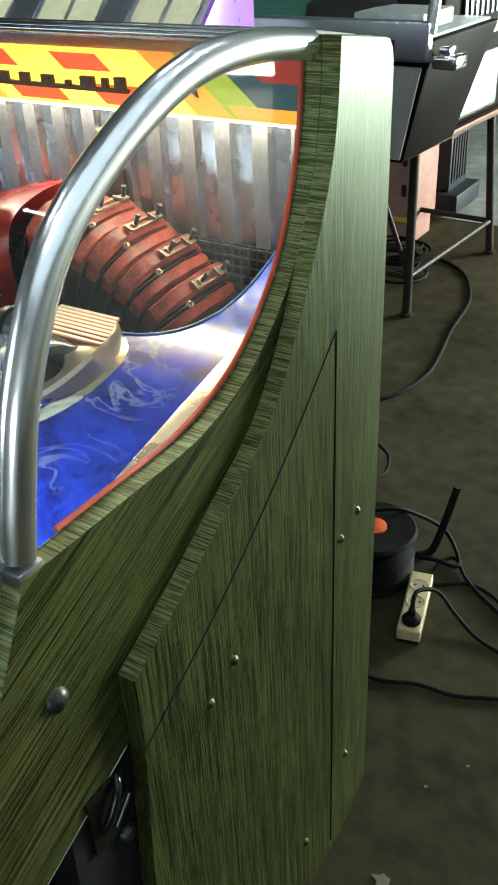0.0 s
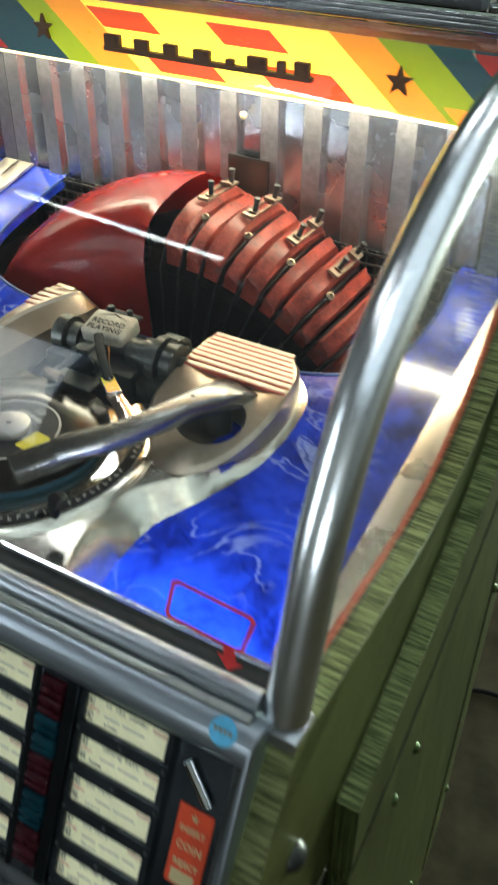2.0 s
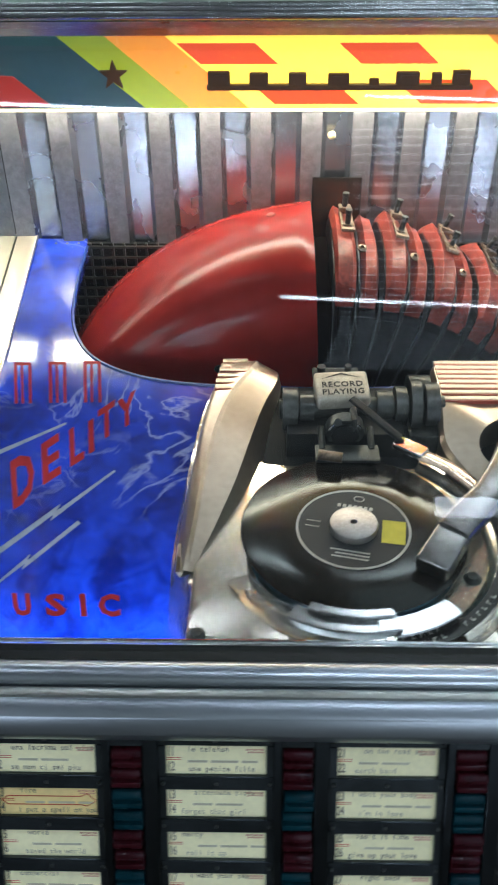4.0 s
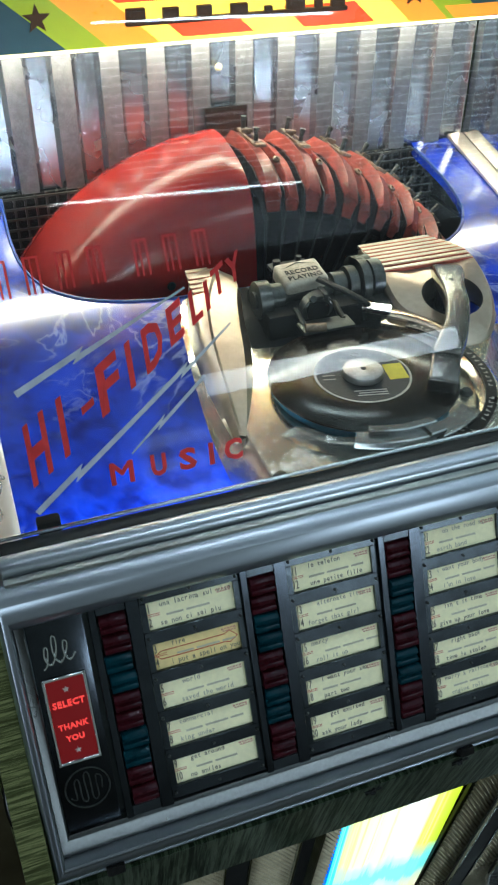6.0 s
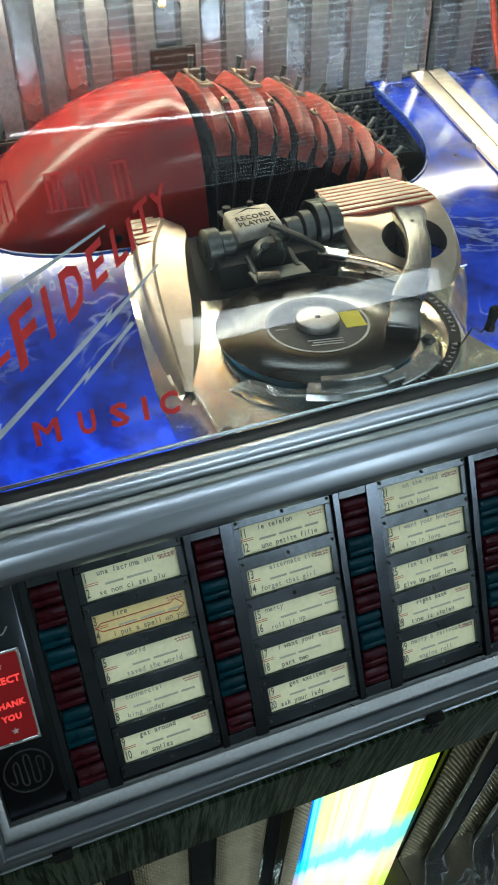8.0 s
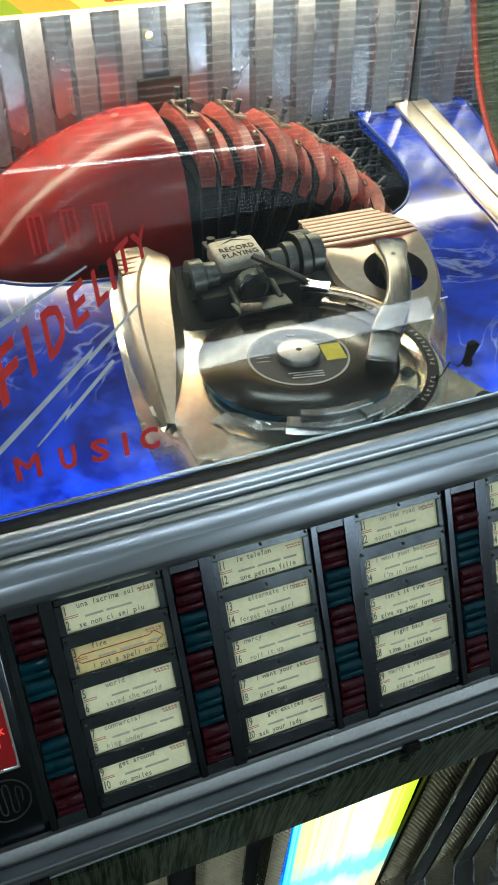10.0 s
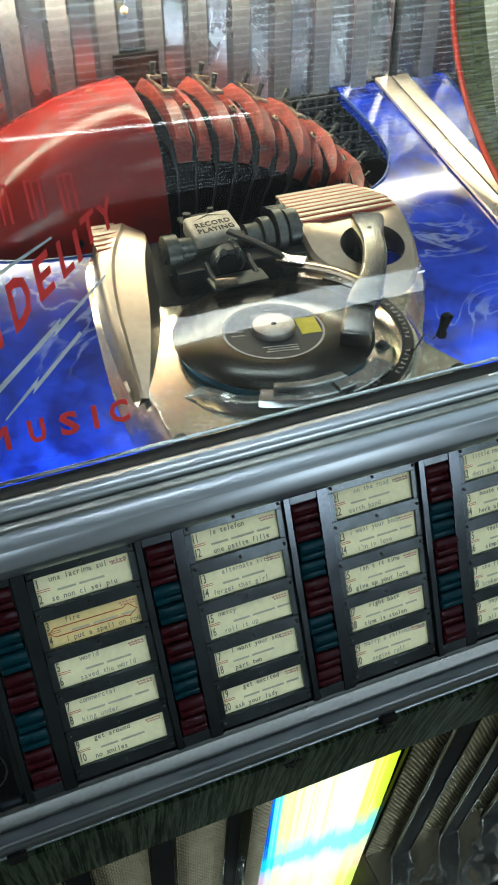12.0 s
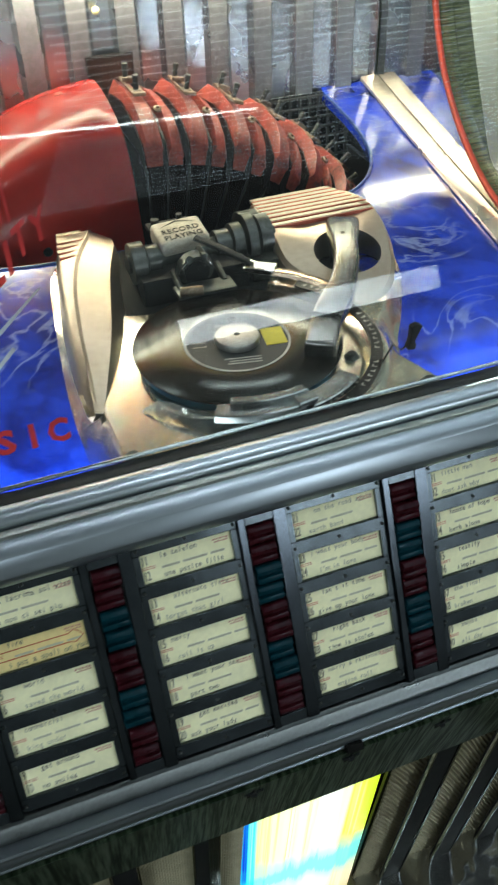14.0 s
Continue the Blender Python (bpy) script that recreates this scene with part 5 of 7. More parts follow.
def magazine():
    T = thing("record_magazine", "round record magazine with red cover and worn red dividers", "record magazine", (0, 0.48, 0.72))
    inv = Matrix.Translation((0, -0.48, -0.72))

    def mpart(name, bm, m, parent=T, label="", smooth=True):
        bmesh.ops.transform(bm, matrix=inv, verts=bm.verts[:])
        return part(name, bm, m, parent, label, smooth)
    # the cover: a mudguard-like shell
    sec = [(p.x, p.y) for p in smooth_line([(0.398, 0.150), (0.396, 0.240), (0.399, 0.283), (0.4135, 0.3085), (0.445, 0.3225), (0.492, 0.329), (0.535, 0.324), (0.560, 0.305), (0.566, 0.270)], 4)]
    bm = bmesh.new()
    n = 34
    a0, a1 = radians(93.4), radians(196)
    rows = []
    for i in range(n + 1):
        a = a0 + (a1 - a0) * i / n
        sh = 1.0 - 0.10 * max(0, (i / n - 0.35)) ** 2
        rows.append([bm.verts.new(wheel(a, r * sh, y + (0.045 * max(0, i / n - 0.45) if y < 0.45 else 0))) for y, r in sec])
    for p, q in zip(rows, rows[1:]):
        for k in range(len(sec) - 1):
            bm.faces.new((p[k], p[k + 1], q[k + 1], q[k]))
    bmesh.ops.solidify(bm, geom=bm.faces[:], thickness=0.003)
    cover = mpart("cover", bm, M["red"], T, "smooth glossy red cover")
    for a, y, r in ((100.5, 0.500, 0.3285), (118, 0.3955, 0.235)):
        bm = bmesh.new()
        top = y > 0.45
        m = Matrix.Translation(wheel(radians(a), r, y)) @ (pose(0, 0, 0, 0, 90 - a) if top else pose(0, 0, 0, 90))
        lathe(bm, [(0, 0.002), (0.004, 0.0015), (0.005, 0.0)], 14, m)
        mpart("cover_screw", bm, M["red_div"] if top else M["black"], cover)
    # dark drum inside; its black also holds the shade below the dividers
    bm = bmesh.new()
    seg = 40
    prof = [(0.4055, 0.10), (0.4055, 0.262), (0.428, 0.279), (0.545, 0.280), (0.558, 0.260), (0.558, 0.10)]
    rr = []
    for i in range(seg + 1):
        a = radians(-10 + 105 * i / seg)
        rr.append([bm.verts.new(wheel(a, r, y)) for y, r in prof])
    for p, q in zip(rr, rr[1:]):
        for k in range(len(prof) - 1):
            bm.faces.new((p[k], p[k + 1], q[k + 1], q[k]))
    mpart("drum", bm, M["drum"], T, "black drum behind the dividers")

    def slab(a, half, off, m, name, lab="", parent=T):
        """A radial divider of the given half thickness in degrees, shaped like the cover's section and set in by off."""
        bm = bmesh.new()
        s2 = [(0.4135, 0.284), (0.4110, 0.288), (0.4125, 0.294), (0.428, 0.305), (0.452, 0.314), (0.492, 0.319), (0.530, 0.314), (0.553, 0.298), (0.560, 0.270)]
        base = [(y, max(0.262, r - 0.030)) for y, r in reversed(s2)]
        ring = [(y, r + off) for y, r in s2] + base
        cols = []
        for da, dr in ((-half, -0.0070), (-half * 0.6, -0.0015), (half * 0.3, 0.0002), (half * 0.75, 0.0034), (half, -0.0015)):
            cols.append([bm.verts.new(wheel(radians(a + da), r + ((dr + 0.0014 * math.sin(2.1 * k + 0.5)) if 0 < k < len(s2) else 0), y)) for k, (y, r) in enumerate(ring)])
        k = len(ring)
        bm.faces.new(cols[0])
        bm.faces.new(list(reversed(cols[-1])))
        for p, q in zip(cols, cols[1:]):
            for i in range(k):
                bm.faces.new((p[i], p[(i + 1) % k], q[(i + 1) % k], q[i]))
        return mpart(name, bm, m, parent, lab)
    pitch = 9.5
    for i in range(8):
        a = 87.3 - pitch * i
        slab(a + 0.5, 1.95, 0.003, M["red_div"], "divider")
        slab(a - 4.3, 1.55, -0.005, M["red_div"], "divider")
        for da in (2.6, -2.0, -7.0):
            bm = bmesh.new()
            half = 0.17
            prof = [(0.401, 0.12), (0.402, 0.268), (0.414, 0.292), (0.45, 0.306), (0.492, 0.310), (0.535, 0.305), (0.556, 0.288), (0.560, 0.12)]
            lo = [bm.verts.new(wheel(radians(a + da - half), r, y)) for y, r in prof]
            hi = [bm.verts.new(wheel(radians(a + da + half), r, y)) for y, r in prof]
            bm.faces.new(lo)
            bm.faces.new(list(reversed(hi)))
            for k in range(len(prof)):
                j = (k + 1) % len(prof)
                bm.faces.new((lo[k], lo[j], hi[j], hi[k]))
            mpart("separator", bm, M["sep"], T)
        # latch plate with two pegs and a rivet
        L = thing_part("latch", T)
        bm = bmesh.new()
        box(bm, -0.0065, -0.0035, -0.033, 0.030, 0.0, 0.0025, 0.0010)
        box(bm, 0.0035, 0.0065, -0.033, 0.030, 0.0, 0.0025, 0.0010)
        for ya, yb, zb in ((-0.034, -0.028, 0.0040), (-0.022, -0.013, 0.0030), (0.010, 0.014, 0.0065), (0.020, 0.030, 0.0030)):
            box(bm, -0.0064, 0.0064, ya, yb, 0.0002, zb, 0.0010)
        m = Matrix.Translation(wheel(radians(a), 0.3215, 0.497)) @ pose(0, 0, 0, 0, 90 - a)
        bmesh.ops.transform(bm, matrix=m, verts=bm.verts[:])
        mpart("latch_plate", bm, M["brass"], L)
        for dy in (-0.018, 0.024):
            bm = bmesh.new()
            lathe(bm, [(0.0028, 0), (0.0028, 0.013), (0.0034, 0.0135), (0.0034, 0.017), (0, 0.0178)], 10, m @ Matrix.Translation((0, dy, 0)))
            mpart("peg", bm, M["dark_metal"], L)
        bm = bmesh.new()
        lathe(bm, [(0.0045, 0), (0.0045, 0.002), (0.002, 0.003), (0.002, 0.0005), (0, 0.0005)], 10, Matrix.Translation(wheel(radians(a - 2.4), 0.3125, 0.448)) @ pose(0, 0, 0, 25, 90 - a))
        mpart("eyelet", bm, M["brass"], T)
    # printed record numbers on the shoulder
    for k in range(10):
        a = 76.0 - 5.3 * k
        bm = lettering("%d|%d" % (6 + 2 * k, 7 + 2 * k), 0.0085, 0.0001, 0.8, 1.0, "CENTER")
        bmesh.ops.transform(bm, matrix=Matrix.Translation(wheel(radians(a), 0.286, 0.4042)) @ Matrix.Rotation(radians(90 - a), 4, "Y") @ pose(0, 0, 0, 90), verts=bm.verts[:])
        mpart("record_number", bm, M["tabgrey"], T, smooth=False)
    # dark block behind the crest
    bm = bmesh.new()
    box(bm, -0.016, 0.036, 0.5655, 0.5685, 1.040, 1.108)
    bk = mpart("back_block", bm, M["sep"], T, "dark brown latticed plate behind the crest")
    for k in range(4):
        for j in range(4):
            bm = bmesh.new()
            box(bm, -0.014 + 0.0125 * k, -0.0035 + 0.0125 * k, 0.5650, 0.566, 1.043 + 0.016 * j, 1.0565 + 0.016 * j)
            mpart("lattice_tile", bm, M["lattice"], bk, smooth=False)


M["lattice"] = mat("brown_lattice", (0.05, 0.028, 0.022), 0.25, 0.5, 0.2, 40)
M["sep"] = mat("dark_record_separator", (0.012, 0.009, 0.008), 0.4, spec=0.12)
M["drum"] = mat("shade_black_drum", (0.0075, 0.0055, 0.0048), 0.6, 0, 0.3, 30, spec=0.0)
M["tabgrey"] = mat("faded_number", (0.07, 0.068, 0.065), 0.6)
magazine()


M["grid"] = mat("grid_metal", (0.075, 0.075, 0.068), 0.3, 0.8, 0.2, 40)


def well():
    bm = bmesh.new()
    box(bm, -0.32, 0.32, 0.569, 0.574, 0.71, 1.032)
    part("well_back", bm, M["black"], JUKE, "black back of the magazine well")
    # front and side walls are added in black to keep the well dark
    bm = bmesh.new()
    box(bm, -0.31, 0.31, 0.332, 0.338, 0.71, 0.965)
    part("well_dark_front", bm, M["black"], JUKE)
    for s in (-1, 1):
        bm = bmesh.new()
        box(bm, min(s * 0.300, s * 0.306), max(s * 0.300, s * 0.306), 0.339, 0.568, 0.71, 0.962)
        part("well_dark_side", bm, M["black"], JUKE)
        bm = bmesh.new()
        for i in range(14):
            x = s * (0.135 + 0.0125 * i)
            box(bm, x - 0.0013, x + 0.0013, 0.5645, 0.568, 0.85, 1.034)
        for j in range(15):
            z = 0.855 + 0.0125 * j
            box(bm, min(s * 0.13, s * 0.30), max(s * 0.13, s * 0.30), 0.563, 0.566, z - 0.0013, z + 0.0013)
        tagged(part("well_grid", bm, M["grid"], JUKE, "square dark metal grid", False), kind="stuff")


well()


# ---- the record player ----
def player():
    T = thing("record_player", "cast aluminium record player deck with a thick tone arm", "record player", (0.0, 0.161, 0.94))
    inv = Matrix.Translation((0, -0.161, -0.94))

    def rpart(name, bm, m, parent=T, label="", smooth=True):
        bmesh.ops.transform(bm, matrix=inv, verts=bm.verts[:])
        return part(name, bm, m, parent, label, smooth)
    line = [(-0.122, 0.054), (-0.130, 0.110), (-0.131, 0.170), (-0.124, 0.250), (-0.112, 0.330), (-0.092, 0.360), (-0.066, 0.358), (-0.062, 0.315), (-0.072, 0.262), (-0.02, 0.252), (0.05, 0.250), (0.080, 0.262), (0.090, 0.355), (0.150, 0.368), (0.186, 0.356), (0.203, 0.318), (0.198, 0.255), (0.172, 0.200), (0.148, 0.160), (0.141, 0.115), (0.150, 0.054)]
    out = [(p.x, p.y) for p in smooth_line(line[1:-1], 4)]
    out = [line[0]] + out + [line[-1]]
    # base casting: sloping flanks down to the deck
    bm = bmesh.new()
    cx, cy = 0.02, 0.19
    z_top = 0.972
    nrm = []
    for i in range(len(out)):
        (xa, ya), (xb, yb) = out[i - 1], out[(i + 1) % len(out)]
        d = Vector((xb - xa, yb - ya)).normalized()
        nrm.append(Vector((-d.y, d.x)))
    # the flanks beside the well slope gently, the rest steeply
    inset = lambda x, y: 0.015 * max(0.0, min(1.0, (0.225 - y) / 0.07)) * max(0.0, min(1.0, (abs(x - 0.01) - 0.07) / 0.035))
    top = [bm.verts.new((x - q.x * inset(x, y), max(0.054, y - q.y * inset(x, y) * (y > 0.06)), max(z_top, DZ(y) + 0.004))) for (x, y), q in zip(out, nrm)]
    lip = [bm.verts.new((x - q.x * inset(x, y) * 0.75, max(0.053, y - q.y * inset(x, y) * 0.7 * (y > 0.06)), max(z_top, DZ(y) + 0.004) - 0.002)) for (x, y), q in zip(out, nrm)]
    mid = [bm.verts.new((x + 0.003 * q.x, max(0.052, y + 0.003 * q.y), max(z_top, DZ(y) + 0.004) - 0.003 - 0.022 * min(1.0, inset(x, y) / 0.013)))  for (x, y), q in zip(out, nrm)]
    low = [bm.verts.new((x + 0.008 * q.x, max(0.052, y + 0.008 * q.y), DZ(y) + 0.0005)) for (x, y), q in zip(out, nrm)]
    bm.faces.new(top)
    for a, b in ((top, lip), (lip, mid), (mid, low)):
        for i in range(len(out)):
            j = (i + 1) % len(out)
            bm.faces.new((a[i], a[j], b[j], b[i]))
    bmesh.ops.triangulate(bm, faces=[f for f in bm.faces if len(f.verts) > 4])
    rpart("base_casting", bm, M["cast"], T, "polished cast aluminium base")
    # raised rim of the platter well
    bm = bmesh.new()
    lathe(bm, [(0.1035, 0.9725), (0.1065, 0.9765), (0.110, 0.9795), (0.1215, 0.9795), (0.126, 0.9765), (0.129, 0.9725)], 72, Matrix.Translation((0.004, 0.161, 0)))
    geom = [v for v in bm.verts if v.co.y < 0.055 or v.co.y > 0.262 or v.co.x < 0.062]
    bmesh.ops.delete(bm, geom=geom, context="VERTS")
    rpart("well_rim", bm, M["cast"], T)
    # black lettered ring on one side
    bm = bmesh.new()
    n = 40
    a0, a1 = radians(-78), radians(42)
    pr = [(0.1105, 0.9800), (0.1105, 0.9815), (0.1205, 0.9815), (0.1205, 0.9800)]
    rows = [[bm.verts.new((0.004 + r * math.cos(a), 0.161 + r * math.sin(a), z)) for r, z in pr] for a in (a0 + (a1 - a0) * i / n for i in range(n + 1))]
    for p, q in zip(rows, rows[1:]):
        for k in range(4):
            bm.faces.new((p[k], p[(k + 1) % 4], q[(k + 1) % 4], q[k]))
    ring = rpart("scale_ring", bm, M["bronze"], T, "black ring with pale marks")
    for i in range(34):
        if i in (5, 6, 13, 14, 24, 25):
            continue
        a = a0 + (a1 - a0) * (i + 0.7) / 35
        bm = bmesh.new()
        m = Matrix.Translation((0.004 + 0.1155 * math.cos(a), 0.161 + 0.1155 * math.sin(a), 0.9817)) @ Matrix.Rotation(a, 4, "Z")
        box(bm, -0.0019, 0.0019, -0.0014, -0.0007, 0, 0.0004, m=m)
        box(bm, 0.0008 - 0.0027 * (i % 2), 0.0019 - 0.0027 * (i % 2), -0.0007, 0.0013, 0, 0.0004, m=m)
        rpart("ring_mark", bm, M["silver_ink"], ring, smooth=False)
    # left fin
    def fin(ys, name, lab):
        bm = bmesh.new()
        rows = []
        ys = [(*p, q) for p, q in zip([tuple(v) for v in smooth_line([s_[:3] for s_ in ys], 4)], [tuple(v) for v in smooth_line([(s_[3], s_[4], 0) for s_ in ys], 4)])]
        for y, xo, xt, (xi, z, _) in ys:
            rows.append([bm.verts.new(p) for p in ((xo - 0.002, y, 0.970), (xo + 0.001, y, z - 0.008), (xo + 0.004, y, z - 0.002), (xo + 0.008, y, z), (xt, y, z + 0.001), (xt + 0.003, y, z - 0.002), (xt + 0.003 + 0.72 * (xi - xt + 0.001), y, 0.970 + 0.74 * (z - 0.972)), (xi + 0.004, y, 0.970))])
        for p, q in zip(rows, rows[1:]):
            for k in range(7):
                bm.faces.new((p[k], p[k + 1], q[k + 1], q[k]))
        bm.faces.new(rows[0])
        bm.faces.new(list(reversed(rows[-1])))
        bmesh.ops.split_edges(bm, edges=[e for p in (rows,) for i in range(len(p) - 1) for k in (5, 6) for e in p[i][k].link_edges if e.other_vert(p[i][k]) is p[i + 1][k]])
        return rpart(name, bm, M["satin"], T, lab)
    fl = fin([(0.128, -0.130, -0.126, -0.122, 0.9722), (0.17, -0.130, -0.121, -0.103, 0.982), (0.22, -0.127, -0.116, -0.083, 0.993), (0.27, -0.122, -0.108, -0.069, 1.003), (0.31, -0.116, -0.096, -0.059, 1.010), (0.340, -0.108, -0.081, -0.050, 1.013), (0.358, -0.098, -0.073, -0.050, 1.012), (0.365, -0.088, -0.073, -0.053, 1.006)], "side_fin", "tapering cast fin with red-lined flutes")
    for k in range(6):
        y = 0.314 + 0.0082 * k
        x0, x1 = -0.1135 + 0.16 * max(0, y - 0.322), -0.0945 + 0.46 * min(0.03, max(0, y - 0.312))
        z = 1.0105 + 0.10 * (min(y, 0.340) - 0.312) + (0.0 if y < 0.345 else -0.0015)
        bm = bmesh.new()
        box(bm, x0 + 0.004, x1, y - 0.0006, y + 0.0006, z - 0.002, z + 0.0009, 0.0003, 1)
        rpart("red_flute", bm, M["flute"], fl, smooth=False)
        bm = bmesh.new()
        box(bm, x0 + 0.004, x1, y + 0.0009, y + 0.0073, z - 0.002, z + 0.0011, 0.0005, 2)
        rpart("flute_rib", bm, M["rib"], fl)
    # right wing with the opening for the arm
    hole = Vector((0.151, 0.257))
    hz = lambda y: 0.9738 + 0.0355 * (lambda k: k * k * (3 - 2 * k) * 0.6 + 0.4 * k)(min(1, max(0, (y - 0.185) / 0.135)))
    lobe = [Vector(p) for p in ((0.086, 0.262), (0.088, 0.30), (0.089, 0.340), (0.092, 0.360), (0.120, 0.366), (0.150, 0.368), (0.176, 0.362), (0.194, 0.345), (0.203, 0.318), (0.203, 0.285), (0.196, 0.250), (0.182, 0.220), (0.160, 0.198), (0.138, 0.194), (0.116, 0.210), (0.098, 0.236))]
    lobe = [Vector((p.x, p.y)) for p in smooth_line([(p.x, p.y, 0) for p in lobe], 3, True)]
    bm = bmesh.new()
    o, o2, h1, h2 = [], [], [], []
    for p in lobe:
        d = (p - hole).normalized()
        a = math.atan2(d.y, d.x)
        q = hole + Vector((0.033 * math.cos(a), 0.028 * math.sin(a)))
        o.append(bm.verts.new((p.x, p.y, 0.9725)))
        pi = p + (hole - p).normalized() * 0.004
        o2.append((bm.verts.new((p.x, p.y, hz(p.y) - 0.004)), bm.verts.new((pi.x, pi.y, hz(pi.y)))))
        h1.append(bm.verts.new((q.x, q.y, hz(q.y))))
        h2.append(bm.verts.new((q.x, q.y, 0.962)))
    k = len(lobe)
    for i in range(k):
        j = (i + 1) % k
        bm.faces.new((o[i], o[j], o2[j][0], o2[i][0]))
        bm.faces.new((o2[i][0], o2[j][0], o2[j][1], o2[i][1]))
        bm.faces.new((o2[i][1], o2[j][1], h1[j], h1[i]))
        bm.faces.new((h1[i], h1[j], h2[j], h2[i]))
    wing = rpart("arm_wing", bm, M["satin"], T, "broad cast wing with fluted end")
    # black sheet put in the opening as the shade under the arm
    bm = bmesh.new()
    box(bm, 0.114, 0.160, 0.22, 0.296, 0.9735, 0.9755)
    rpart("arm_shade_sheet", bm, M["black"], T, "black sheet for the shade under the arm")
    # marbled plate added as the deck that shows through the opening
    bm = bmesh.new()
    box(bm, 0.1605, 0.190, 0.22, 0.296, 0.9735, 0.9755)
    rpart("deck_stand_in", bm, M["marble"], T, "blue marbled plate standing in for the deck below")
    for i in range(8):
        y = 0.3035 + 0.0078 * i
        x0 = 0.0925
        x1 = 0.2005 - max(0, y - 0.318) * 0.50
        bm = bmesh.new()
        box(bm, x0, x1, y - 0.0009, y + 0.0009, hz(y) - 0.003, hz(y) + 0.0006, 0.0003, 1)
        rpart("red_flute", bm, M["flute"], wing, smooth=False)
        bm = bmesh.new()
        box(bm, x0, x1 - 0.001, y + 0.0011, y + 0.0067, hz(y) - 0.003, hz(y + 0.0035) + 0.0004, 0.0004, 1)
        rpart("flute_rib", bm, M["rib"], wing)
    # tone arm
    AR = thing_part("tone_arm", T)
    pts = smooth_line([(0.163, 0.297, 0.996), (0.156, 0.280, 1.0055), (0.1415, 0.247, 1.0088), (0.1265, 0.210, 1.0085), (0.106, 0.176, 1.0055), (0.083, 0.149, 1.0025), (0.075, 0.139, 1.0010)], 5)
    bm = bmesh.new()
    rs = [0.0112 + 0.0045 / (1 + math.exp((i - 9) * 1.3)) + 0.0020 / (1 + math.exp((21 - i) * 1.6)) for i in range(len(pts))]
    rings = []
    for i, p in enumerate(pts):
        d = (pts[min(i + 1, len(pts) - 1)] - pts[max(i - 1, 0)]).normalized()
        side = d.cross(Vector((0, 0, 1))).normalized()
        upv = side.cross(d).normalized()
        w, h = rs[i], 0.0092 - 0.0012 * i / len(pts)
        ring_ = []
        for k in range(20):
            c, s_ = math.cos(2 * math.pi * k / 20), math.sin(2 * math.pi * k / 20)
            ring_.append(bm.verts.new(p + side * (w * math.copysign(abs(c) ** 0.34, c)) + upv * (h * math.copysign(abs(s_) ** 0.34, s_))))
        rings.append(ring_)
    for a_, b_ in zip(rings, rings[1:]):
        for k in range(20):
            bm.faces.new((a_[k], a_[(k + 1) % 20], b_[(k + 1) % 20], b_[k]))
    bm.faces.new(rings[0])
    bm.faces.new(list(reversed(rings[-1])))
    rpart("arm", bm, M["armmetal"], AR, "thick polished grey metal arm")
    bm = bmesh.new()
    d = Vector((-0.025, -0.039, 0)).normalized()
    m = Matrix.Translation((0.0665, 0.1262, 0.9975)) @ Matrix.Rotation(math.atan2(d.y, d.x), 4, "Z") @ Matrix.Rotation(radians(6), 4, "Y")
    box(bm, -0.022, 0.021, -0.0130, 0.0130, -0.008, 0.0074, 0.003, 3, m)
    rpart("head_shell", bm, M["armmetal"], AR, "blunt metal head shell")
    bm = bmesh.new()
    lathe(bm, [(0, 0.0012), (0.0022, 0.001), (0.0024, 0)], 12, Matrix.Translation((0.1400, 0.247, 1.0168)))
    rpart("arm_screw", bm, M["black"], AR)
    bm = bmesh.new()
    lathe(bm, [(0.014, 0.968), (0.014, 0.992), (0.011, 0.998), (0, 0.998)], 24, Matrix.Translation((0.152, 0.266, 0)))
    rpart("arm_pivot", bm, M["rubber"], AR, "black pivot block")
    # platter and spindle boss
    bm = bmesh.new()
    lathe(bm, [(0, 0.9735), (0.080, 0.9735), (0.0835, 0.976), (0.0835, 0.982), (0.080, 0.9835), (0, 0.9835)], 64, Matrix.Translation((0.004, 0.161, 0)))
    rpart("platter", bm, mat("blue_platter", (0.02, 0.10, 0.17), 0.45), T, "blue-edged platter")
    # black sheet laid on the deck for the shade under the gripper
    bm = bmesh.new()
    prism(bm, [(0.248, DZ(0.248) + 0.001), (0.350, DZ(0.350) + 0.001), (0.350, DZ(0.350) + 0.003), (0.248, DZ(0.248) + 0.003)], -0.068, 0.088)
    rpart("gripper_shade_sheet", bm, M["black"], T, "black sheet for the shade under the gripper")
    # gripper unit behind the record
    G = thing_part("gripper", T)
    def lump(name, m, lab, *shapes):
        bm = bmesh.new()
        for kind, *a in shapes:
            if kind == "c":
                rod(bm, a[0], a[1], a[2], 18)
            elif kind == "b":
                box(bm, *a[0], a[1] if len(a) > 1 else 0.002, 2)
        rpart(name, bm, m, G, lab)
    lump("axle", M["dark_metal"], "dark metal axle", ("c", (-0.052, 0.300, 1.000), (0.094, 0.305, 1.000), 0.009))
    lump("left_drum", M["greycast"], "", ("c", (-0.049, 0.300, 1.0), (-0.036, 0.300, 1.0), 0.019), ("c", (-0.034, 0.300, 1.0), (-0.022, 0.300, 1.0), 0.014))
    lump("right_drum", M["greycast"], "", ("c", (0.034, 0.304, 1.0), (0.048, 0.304, 1.0), 0.014), ("c", (0.050, 0.304, 1.0), (0.060, 0.304, 1.0), 0.018), ("c", (0.063, 0.305, 1.0), (0.072, 0.305, 1.0), 0.024), ("c", (0.076, 0.305, 1.0), (0.088, 0.305, 1.0), 0.021))
